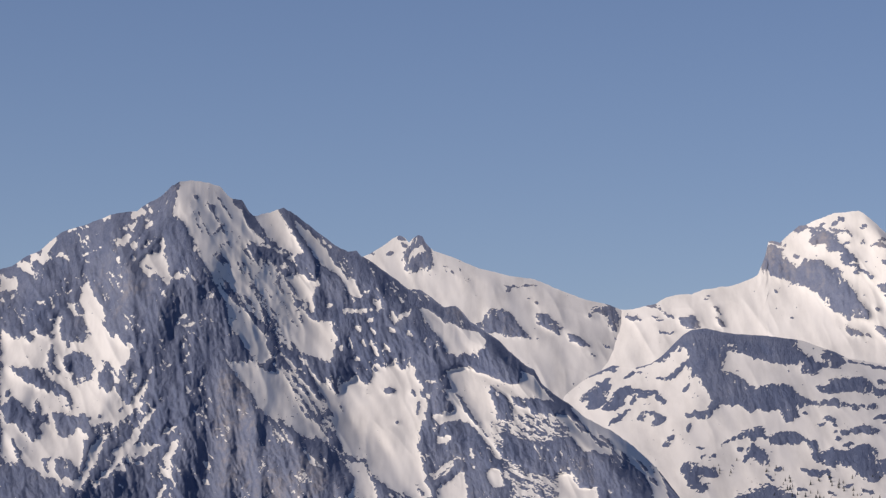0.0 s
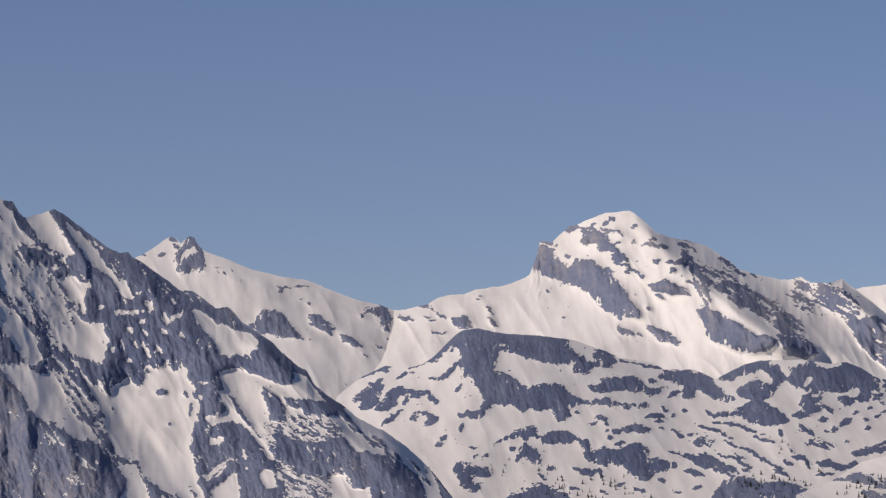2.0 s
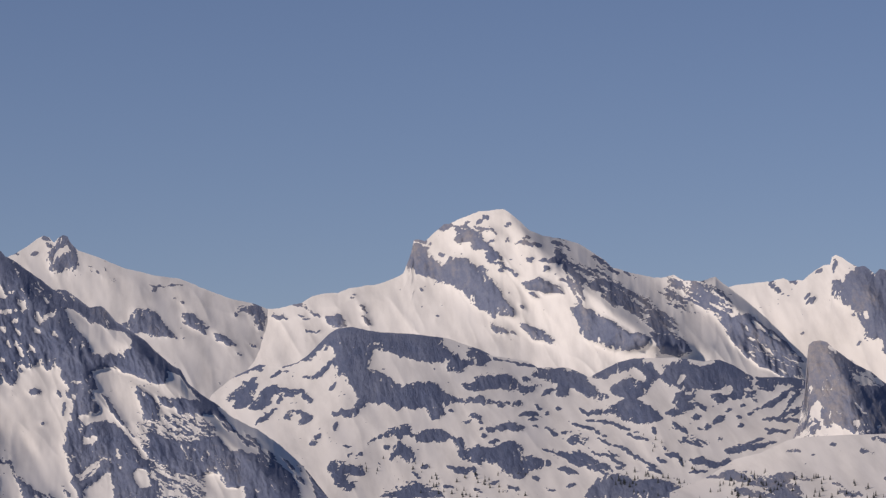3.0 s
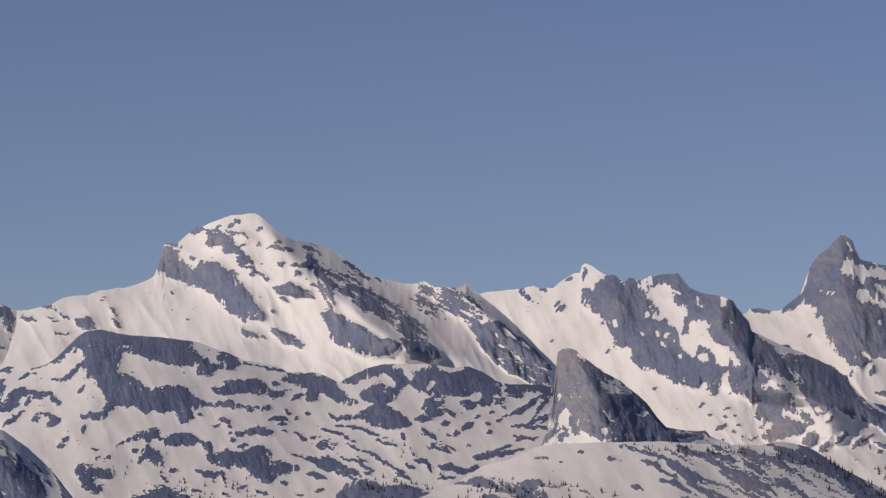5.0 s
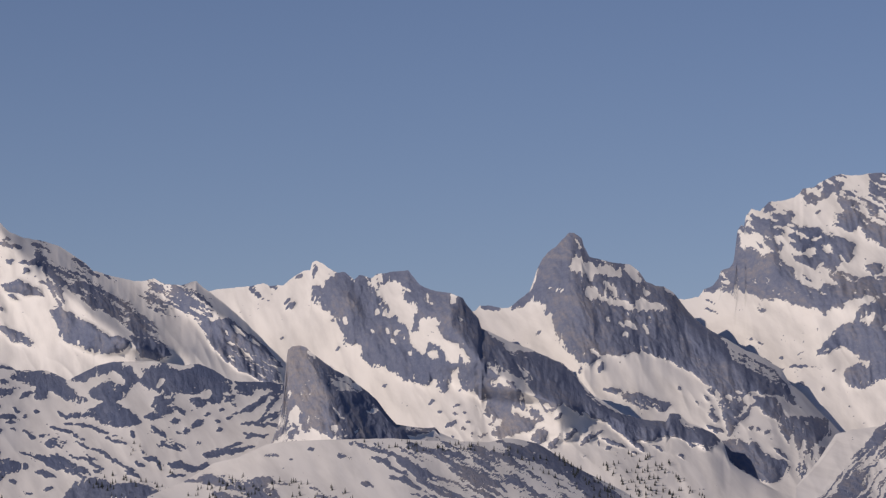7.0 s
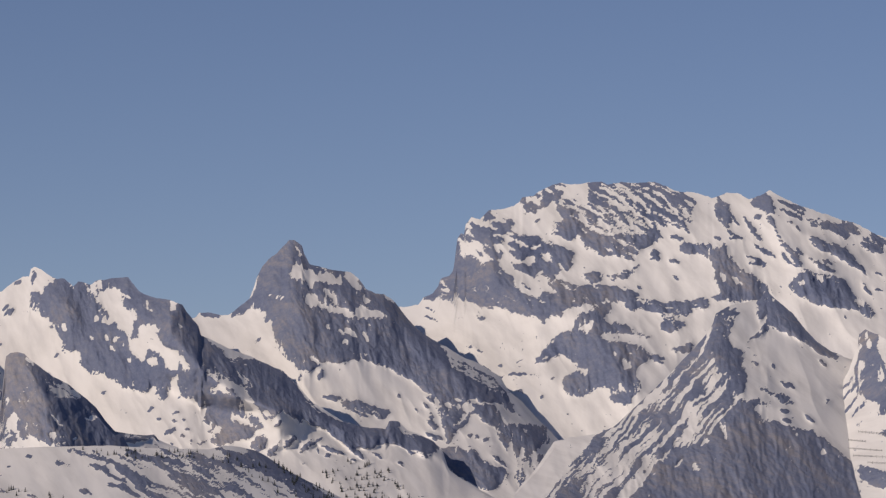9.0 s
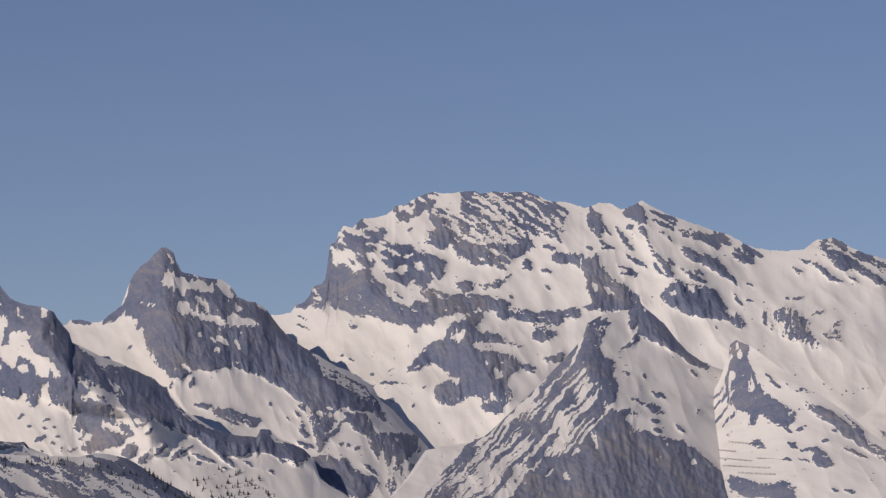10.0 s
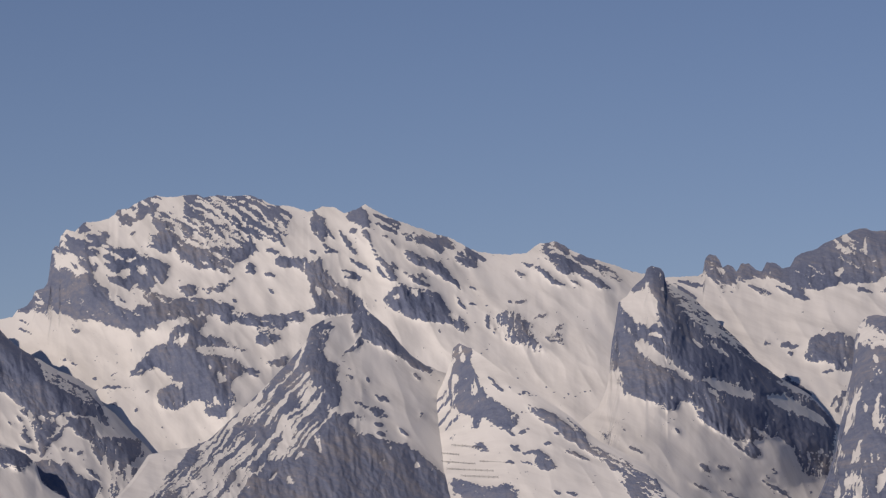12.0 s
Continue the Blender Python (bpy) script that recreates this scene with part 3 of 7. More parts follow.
    m.snow([(-284, 493), (-271, 498), (-250, 502), (-242, 504), (-232, 486), (-223, 469), (-210, 452), (-204, 439), (-213, 436), (-224, 439), (-241, 447), (-258, 459), (-268, 476), (-276, 484)], 0.99)
    m.rock([(-246, 503), (-237, 510), (-228, 494), (-216, 482), (-202, 457), (-197, 439), (-205, 441), (-218, 456), (-232, 477)], 0.2, 5)
    m.snow([(-225, 491), (-216, 487), (-203, 474), (-190, 462), (-177, 445), (-164, 428), (-151, 412), (-138, 395), (-120, 375), (-138, 388), (-155, 405), (-173, 421), (-190, 434), (-201, 452), (-212, 468)], 0.95)
    m.rock([(-239, 510), (-216, 492), (-190, 472), (-164, 451), (-135, 450), (-113, 435), (-95, 426), (-78, 416), (-79, 390), (-88, 381), (-104, 385), (-122, 397), (-139, 410), (-151, 423), (-158, 438), (-164, 443), (-186, 459), (-211, 480)], 0.05)
    m.strokes(3, 0.97, [(-279, 452), (-266, 450), (-249, 445), (-234, 439)], [(-236, 429), (-227, 435), (-222, 438)], name="snow_ledge")
    m.rock([(-250, 428), (-236, 422), (-219, 435), (-202, 435), (-190, 431), (-177, 419), (-164, 406), (-151, 390), (-138, 377), (-120, 373), (-138, 360), (-155, 363), (-163, 347), (-170, 339), (-189, 342), (-198, 347), (-193, 381), (-187, 398), (-206, 402), (-223, 409), (-240, 406), (-249, 414)], 0.02)
    m.snow([(-247, 429), (-236, 421), (-228, 431), (-222, 424), (-232, 422), (-240, 416)], name="snow_patch")
    m.snow([(-237, 406), (-223, 409), (-211, 409), (-202, 400), (-184, 399), (-191, 385), (-195, 371), (-202, 371), (-214, 371), (-224, 389)])
    m.snow([(-228, 320), (-223, 338), (-214, 353), (-201, 348), (-189, 339), (-172, 344), (-164, 339), (-162, 322), (-154, 314), (-158, 297), (-166, 280), (-184, 283), (-201, 287), (-213, 294), (-221, 304)], 0.99)
    m.rock([(-220, 368), (-199, 367), (-201, 353), (-214, 353)], 0.2, 4)
    m.rock([(-159, 364), (-121, 373), (-87, 377), (-71, 382), (-41, 374), (-24, 340), (6, 306), (6, 273), (-15, 260), (-36, 247), (-44, 272), (-65, 281), (-78, 274), (-103, 272), (-112, 246), (-127, 260), (-150, 244), (-161, 238), (-164, 280), (-155, 312), (-163, 335)], 0.025, 3)
    m.snow([(-148, 402), (-137, 405), (-129, 390), (-120, 376), (-130, 375), (-138, 385)], name="snow_patch")
    m.snow([(-152, 351), (-150, 359), (-134, 357), (-113, 359), (-99, 360), (-108, 367), (-103, 379), (-90, 375), (-89, 361), (-96, 355), (-121, 354), (-138, 354)], name="snow_patch")
    m.snow([(-80, 361), (-70, 347), (-58, 356), (-46, 359), (-48, 346), (-61, 347), (-71, 334), (-79, 346)], name="snow_patch")
    m.strokes(3, 0.98, [(-195, 372), (-196, 350)], [(-66, 377), (-59, 368)], [(-129, 333), (-123, 325)], [(-113, 337), (-104, 346)], [(-108, 331), (-101, 323)], [(-174, 359), (-167, 367)], [(-140, 314), (-133, 297)], [(-108, 314), (-97, 289)], [(-87, 306), (-78, 296)], [(-239, 287), (-226, 275), (-212, 266)], [(-121, 314), (-114, 304)], [(-79, 331), (-70, 323)], [(-53, 327), (-46, 319)], [(-154, 305), (-148, 295)], [(-133, 288), (-120, 280)], name="snow_patch")
    m.strokes(2, 0.02, [(-347, 511), (-342, 505)], [(-346, 467), (-334, 476), (-326, 486)], [(-339, 494), (-329, 471)], [(-373, 526), (-368, 520)], name="outcrop")
    m.snow([(-202, 135), (-195, 139), (-186, 128), (-175, 120), (-182, 121), (-195, 127)], name="snow_patch")
    m.snow([(-154, 239), (-155, 260), (-149, 246), (-137, 257), (-127, 262), (-120, 253), (-113, 245), (-107, 251), (-103, 273), (-97, 277), (-91, 268), (-82, 275), (-70, 284), (-65, 272), (-57, 268), (-46, 278), (-39, 272), (-42, 260), (-34, 247), (-23, 246), (-19, 255), (-9, 252), (-20, 222), (-25, 205), (-31, 180), (-33, 146), (-28, 121), (-22, 104), (-12, 75), (-43, 75), (-55, 87), (-76, 88), (-93, 103), (-110, 120), (-111, 137), (-115, 154), (-128, 170), (-141, 191), (-149, 212), (-156, 229)], 0.99, "snow_cone")
    m.rock([(-90, 237), (-78, 244), (-66, 239), (-78, 232), (-88, 231)], name="outcrop")
    m.rock([(-32, 239), (-25, 246), (-16, 248), (-18, 235), (-25, 227), (-31, 229)], name="outcrop")
    m.strokes(2.2, 0.03, [(-113, 234), (-107, 233)], [(-102, 266), (-97, 272)], [(-62, 267), (-55, 271)], [(-102, 90), (-76, 88), (-47, 78)], [(-39, 100), (-26, 80)], [(-34, 220), (-37, 201)], [(-46, 239), (-41, 230)], [(-65, 192), (-68, 186)], name="outcrop")
    m.patch([(-258, 314), (-239, 311), (-226, 320), (-217, 347), (-213, 370), (-201, 347), (-222, 313), (-226, 292), (-239, 303)], 0.7, "mixed_face", 5)
    m.strokes(2.6, 0.95, [(-329, 447), (-308, 413), (-291, 397)], [(-317, 455), (-291, 422), (-265, 397)], [(-300, 439), (-265, 405), (-240, 372)], [(-325, 421), (-299, 388), (-273, 359)], [(-307, 346), (-281, 312), (-256, 279)], [(-257, 380), (-235, 346), (-222, 326)], [(-239, 271), (-213, 237), (-187, 204)], [(-205, 279), (-179, 237), (-162, 212)], [(-264, 245), (-229, 212), (-195, 187)], [(-222, 262), (-200, 237), (-175, 204)], [(-256, 279), (-238, 258), (-221, 229)], name="snow_streak")
    m.strokes(1.6, 0.2, [(-377, 522), (-358, 480), (-342, 447)], [(-364, 535), (-338, 489), (-325, 464)], [(-347, 535), (-326, 506), (-304, 472)], [(-385, 526), (-368, 484), (-352, 446)], name="bare_streak")
    # lower east side
    m.snow([(-37, 361), (-20, 359), (6, 339), (27, 330), (40, 327), (57, 322), (67, 311), (59, 300), (40, 292), (23, 291), (6, 294), (-2, 315), (-19, 336)], 0.97)
    m.rock([(-52, 389), (-33, 389), (-15, 374), (2, 362), (19, 365), (32, 352), (42, 339), (27, 330), (10, 338), (-7, 348), (-20, 360), (-37, 369)], 0.04)
    m.rock([(2, 293), (40, 290), (59, 298), (67, 311), (74, 321), (87, 311), (104, 294), (126, 277), (138, 267), (121, 263), (117, 252), (100, 247), (74, 260), (57, 264), (40, 272), (15, 272), (5, 273)], 0.03)
    m.snow([(7, 268), (15, 273), (40, 273), (57, 265), (74, 261), (100, 248), (117, 252), (122, 265), (138, 259), (159, 229), (184, 208), (201, 194), (235, 156), (252, 152), (257, 143), (227, 149), (210, 147), (193, 172), (185, 180), (151, 189), (134, 201), (108, 201), (104, 218), (91, 226), (74, 230), (83, 205), (87, 184), (66, 171), (54, 192), (41, 213), (28, 230), (15, 238), (10, 256)], 0.96)
    m.rock([(121, 225), (142, 228), (163, 222), (184, 216), (189, 208), (172, 201), (138, 201), (129, 214)], 0.04, name="outcrop")
    m.rock([(103, 231), (117, 228), (126, 215), (108, 213)], name="outcrop")
    m.strokes(4, 0.05, [(74, 246), (77, 229)], [(83, 236), (98, 223)], [(82, 211), (90, 198)], [(96, 199), (109, 204)], name="outcrop")
    m.patch([(73, 193), (100, 193), (134, 198), (184, 194), (195, 171), (159, 163), (134, 162), (109, 171), (88, 154), (66, 172)], 0.52, "mixed_slope", 1)
    m.snow([(6, 241), (15, 241), (42, 196), (66, 170), (89, 146), (93, 133), (74, 142), (49, 175), (40, 192), (24, 197), (7, 180), (-11, 192), (-15, 197), (7, 222)], 0.96)
    m.rock([(-15, 219), (15, 221), (21, 209), (7, 200), (-11, 200)], name="outcrop")
    m.rock([(-31, 180), (16, 193), (41, 194), (55, 172), (76, 147), (93, 122), (103, 12), (59, 12), (42, 95), (16, 86), (-1, 95), (-9, 86), (-23, 116), (-31, 137), (-36, 154)], 0.06)
    m.snow([(-10, 167), (16, 172), (12, 158), (-6, 157)], name="snow_patch")
    m.patch([(-18, 111), (16, 134), (29, 140), (8, 112), (-10, 102)], 0.75, "snow_patch", 2)
    m.snow([(-6, 95), (16, 105), (29, 123), (38, 95), (47, 12), (8, 12)], name="snow_patch")
    m.snow([(66, 117), (75, 124), (89, 122), (93, 95), (80, 93), (68, 108)], name="snow_patch")
    m.rock([(92, 172), (134, 164), (185, 160), (210, 148), (235, 148), (261, 141), (294, 106), (312, 14), (236, 13), (210, 97), (185, 114), (151, 114), (117, 130), (92, 134)], 0.04)
    m.patch([(92, 137), (117, 130), (151, 114), (185, 112), (169, 13), (101, 12)], 0.45, "mixed_slope", 1)
    m.snow([(176, 115), (193, 115), (210, 92), (232, 98), (236, 80), (211, 13), (176, 13)], name="snow_patch")
    m.snow([(184, 222), (218, 198), (256, 180), (286, 158), (324, 125), (362, 14), (341, 14), (303, 114), (269, 143), (248, 160), (227, 172)], 0.9)
    m.strokes(3, 0.08, [(191, 202), (210, 188)], [(233, 175), (256, 156)], [(267, 148), (279, 136)], [(293, 136), (311, 116)], [(201, 188), (215, 178)], [(311, 111), (321, 100)], [(172, 222), (186, 212)], name="outcrop")
    m.build()
    return m


def far_snow_ridge():
    m = Mountain("snow_ridge", "broad snow ridge with a small split rock pinnacle",
        [(-189, 415), (-156, 423), (-122, 436), (-109, 441), (-92, 452), (-76, 464), (-65, 469), (-58, 466), (-51, 458), (-45, 465), (-37, 470), (-31, 468), (-27, 460), (-22, 453), (-15, 447), (14, 437), (56, 420), (99, 410), (137, 405), (162, 395), (183, 386), (217, 374), (251, 367), (265, 361), (294, 325), (327, 283)],
        [(-200, 4600), (80, 4520), (330, 4280)], [(-200, 3950), (330, 3950)], 150, cover=0.985, grain=0, seed=2, rough=1.6, step=1.8)
    m.rib([(-36, 467), (-12, 425), (40, 362)], 8, 50, 70)
    m.rib([(14, 437), (56, 408), (99, 362), (150, 308)], 10, 80, 45)
    m.rib([(103, 409), (167, 350), (222, 304)], 9, 80, 45)
    m.snow([(-113, 439), (-101, 442), (-84, 459), (-67, 470), (-58, 467), (-48, 458), (-56, 449), (-61, 436), (-61, 419), (-71, 410), (-79, 416), (-88, 423), (-101, 431)], 1.0, "snow_cap")
    m.rock([(-48, 456), (-40, 467), (-30, 470), (-23, 458), (-16, 437), (-15, 420), (-37, 413), (-59, 414), (-62, 433), (-57, 445)], 0.0, 3, "pinnacle")
    m.snow([(-48, 450), (-31, 454), (-25, 446), (-36, 441), (-49, 430), (-59, 423), (-53, 440)], name="snow_patch")
    m.strokes(2.6, 0.02, [(-86, 439), (-76, 443)], [(-68, 466), (-58, 463)], [(-61, 456), (-53, 451)], [(0, 425), (14, 416), (27, 406)], name="outcrop")
    m.patch([(11, 423), (26, 423), (46, 398), (27, 402)], 0.55, "", 5)
    m.rock([(51, 336), (63, 350), (74, 359), (90, 362), (108, 349), (115, 337), (125, 324), (139, 315), (116, 319), (91, 319), (81, 330), (70, 322), (57, 331)], 0.05, 3, "outcrop")
    m.rock([(139, 345), (145, 356), (157, 355), (159, 346), (171, 341), (185, 331), (172, 332), (173, 324), (154, 332), (146, 336)], 0.04, name="outcrop")
    m.rock([(187, 326), (201, 321), (224, 307), (209, 306), (191, 317)], 0.06, name="outcrop")
    m.rock([(216, 349), (226, 362), (255, 366), (265, 350), (261, 338), (268, 329), (256, 323), (243, 341), (247, 349), (230, 356), (222, 340)], 0.12, 3, "outcrop")
    m.strokes(2.5, 0.08, [(89, 396), (111, 393)], [(107, 393), (143, 396)], [(93, 387), (105, 390)], [(111, 371), (118, 366)], [(238, 309), (256, 299)], [(221, 294), (231, 290)], [(167, 333), (175, 323)], [(-109, 442), (-102, 439)], [(124, 379), (133, 375)], [(137, 371), (143, 367)], [(137, 316), (150, 318)], [(256, 317), (264, 315)], name="ledge")
    m.build()
    return m


def broad_snow_peak():
    m = Mountain("mountain", "broad snow mountain with a grey cliff nose below its dome",
        [(151, 215), (184, 274), (218, 306), (243, 333), (265, 361), (285, 361), (306, 367), (319, 369), (336, 379), (348, 382), (373, 384), (390, 391), (420, 395), (437, 397), (462, 408), (471, 413), (479, 432), (483, 444), (487, 462), (493, 463), (504, 461), (521, 476), (533, 487), (542, 487), (554, 493), (567, 499), (584, 505)] + [(605, 507), (621, 509), (630, 504), (642, 493), (663, 475), (680, 469), (721, 461), (731, 457), (739, 453), (756, 442), (773, 431), (785, 419), (794, 417), (815, 411), (841, 406), (858, 403), (875, 408), (892, 400), (917, 398), (938, 405), (955, 391), (976, 375), (1010, 346), (1044, 312), (1078, 278), (1112, 236)],
        [(150, 4290), (300, 4330), (500, 4400), (900, 4180), (1120, 3900)], [(150, 3950), (800, 3850), (1120, 3750)], 180, cover=0.985, grain=0, seed=3, rough=2.5)
    m.rib([(625, 505), (663, 459), (705, 417), (735, 396), (781, 357), (848, 306)], 80, 170, 140)
    m.rib([(907, 403), (949, 373), (991, 339), (1066, 280)], 25, 60, 50)
    m.rib([(489, 456), (549, 426), (612, 367)], 8, 60, 60)
    m.rib([(604, 417), (620, 367), (662, 316)], 6, 40, 40)
    m.rib([(676, 409), (705, 366), (721, 324)], 6, 60, 40)
    m.patch([(844, 407), (874, 409), (891, 399), (916, 400), (949, 383), (966, 364), (983, 346), (949, 346), (924, 355), (907, 346), (890, 355), (873, 359), (857, 372), (844, 389)], 0.5, "mixed_face", 1)
    m.patch([(731, 459), (760, 442), (781, 416), (823, 408), (865, 361), (823, 365), (781, 399), (752, 406)], 0.85, "mixed_face", 1)
    m.patch([(646, 489), (676, 472), (697, 451), (714, 425), (739, 404), (773, 400), (806, 387), (857, 357), (890, 331), (865, 365), (832, 395), (794, 410), (777, 425), (752, 444), (722, 461)], 0.72, "mixed_face", 7)
    m.patch([(764, 374), (823, 349), (898, 310), (890, 336), (857, 361), (815, 387), (781, 395)], 0.55, "mixed_face", 7)
    m.rock([(485, 459), (490, 447), (506, 443), (519, 435), (528, 426), (538, 424), (540, 439), (553, 437), (566, 433), (578, 426), (591, 422), (599, 409), (608, 400), (616, 388), (620, 375), (631, 367), (637, 358), (643, 348), (629, 348), (616, 350), (606, 344), (595, 354), (587, 360), (576, 367), (570, 374), (560, 384), (553, 391), (540, 396), (527, 398), (515, 401), (502, 408), (489, 411), (478, 414), (475, 431), (482, 439)], 0.02, 3, "cliff_nose")
    m.rock([(546, 483), (557, 482), (570, 473), (583, 471), (595, 461), (604, 451), (612, 443), (623, 433), (612, 429), (599, 427), (594, 439), (600, 446), (589, 450), (578, 446), (570, 459), (557, 455), (548, 460), (549, 472)], 0.03)
    m.rock([(522, 477), (540, 487), (546, 483), (532, 474)], 0.02, name="outcrop")
    m.rock([(488, 463), (502, 461), (517, 454), (502, 455), (494, 453), (512, 446), (498, 446), (487, 451)], 0.05, name="outcrop")
    m.rock([(611, 419), (621, 427), (626, 419), (616, 412)], name="outcrop")
    m.rock([(683, 429), (701, 439), (706, 432), (693, 426)], name="outcrop")
    m.rock([(648, 398), (663, 405), (676, 405), (688, 397), (701, 392), (719, 387), (712, 382), (692, 384), (684, 381), (675, 389), (663, 387), (654, 389)], 0.03)
    m.rock([(695, 451), (710, 440), (718, 427), (731, 414), (744, 400), (740, 383), (744, 370), (734, 361), (726, 374), (718, 391), (714, 412), (701, 433)], 0.34, 5)
    m.rock([(720, 361), (734, 367), (747, 358), (764, 350), (785, 337), (806, 324), (831, 320), (841, 315), (836, 301), (806, 293), (785, 297), (764, 306), (751, 310), (738, 315), (730, 327), (728, 344)], 0.02, 3)
    m.rock([(737, 400), (764, 402), (794, 396), (815, 383), (840, 366), (865, 349), (882, 336), (900, 314), (881, 309), (856, 321), (835, 334), (814, 351), (793, 360), (777, 368), (771, 378), (756, 386)], 0.3, 1)
    m.rock([(838, 333), (865, 320), (890, 311), (904, 293), (881, 286), (856, 292), (843, 310)], 0.04)
    m.snow([(768, 370), (793, 359), (814, 350), (835, 333), (856, 321), (890, 309), (865, 315), (840, 323), (814, 336), (789, 349)], 0.93, "snow_strip")
    m.rock([(932, 360), (966, 357), (991, 348), (1016, 327), (1041, 310), (1066, 281), (1065, 244), (1040, 253), (1015, 266), (994, 278), (974, 295), (957, 312), (947, 331)], 0.1, 1)
    m.snow([(880, 358), (903, 341), (919, 315), (936, 294), (942, 279), (906, 283), (897, 305), (880, 331)], 0.975)
    m.snow([(900, 350), (924, 336), (945, 332), (950, 314), (971, 293), (996, 276), (1008, 257), (990, 262), (965, 270), (948, 275), (930, 297), (910, 323)], 0.99)
    m.strokes(3, 0.96, [(963, 347), (971, 353)], [(991, 341), (1012, 322)], [(986, 314), (996, 309)], [(1016, 318), (1034, 308)], [(1006, 302), (1024, 287)], [(982, 331), (988, 324)], [(865, 353), (882, 343)], name="snow_patch")
    m.rock([(599, 336), (605, 339), (616, 335), (630, 327), (620, 319), (607, 325)], 0.03, name="outcrop")
    m.rock([(642, 339), (658, 334), (675, 326), (698, 316), (694, 306), (671, 314), (654, 323)], 0.03, name="outcrop")
    m.strokes(2.8, 0.02, [(563, 487), (571, 490)], [(580, 488), (592, 493)], [(591, 498), (602, 495)], [(587, 476), (600, 482), (613, 471)], [(560, 483), (579, 474)], [(622, 459), (630, 465)], [(641, 457), (660, 462)], [(650, 454), (679, 453)], [(655, 464), (661, 465)], [(671, 450), (677, 455)], [(654, 431), (666, 434)], [(676, 430), (684, 432)], [(625, 483), (632, 488)], [(628, 418), (638, 412), (643, 404)], [(657, 383), (673, 378)], [(598, 459), (612, 464)], [(577, 483), (589, 479)], [(714, 425), (722, 418)], [(705, 404), (715, 400)], [(682, 415), (690, 422)], [(646, 362), (652, 361)], [(627, 383), (632, 383)], [(523, 441), (534, 439)], name="outcrop")
    m.strokes(2, 0.02, [(495, 390), (499, 388)], [(483, 378), (487, 380)], [(526, 365), (531, 363)], [(520, 348), (526, 346)], [(751, 347), (757, 342)], [(739, 417), (752, 408)], [(752, 438), (777, 425)], [(781, 415), (794, 412)], [(798, 418), (811, 408)], [(815, 409), (822, 403)], [(697, 459), (710, 453)], [(714, 455), (721, 445)], [(707, 429), (700, 424)], [(633, 324), (640, 321)], [(662, 316), (675, 311)], [(1012, 398), (1033, 381)], name="outcrop")
    m.strokes(3.5, 0.06, [(305, 367), (323, 365), (345, 347)], [(314, 351), (332, 346)], [(322, 335), (327, 325), (345, 326)], [(390, 375), (400, 381)], [(406, 365), (417, 354)], [(410, 349), (421, 335)], [(275, 350), (298, 346)], name="outcrop")
    m.rock([(352, 349), (374, 353), (387, 343), (385, 333), (365, 335), (356, 343)], name="outcrop")
    m.build()
    return m


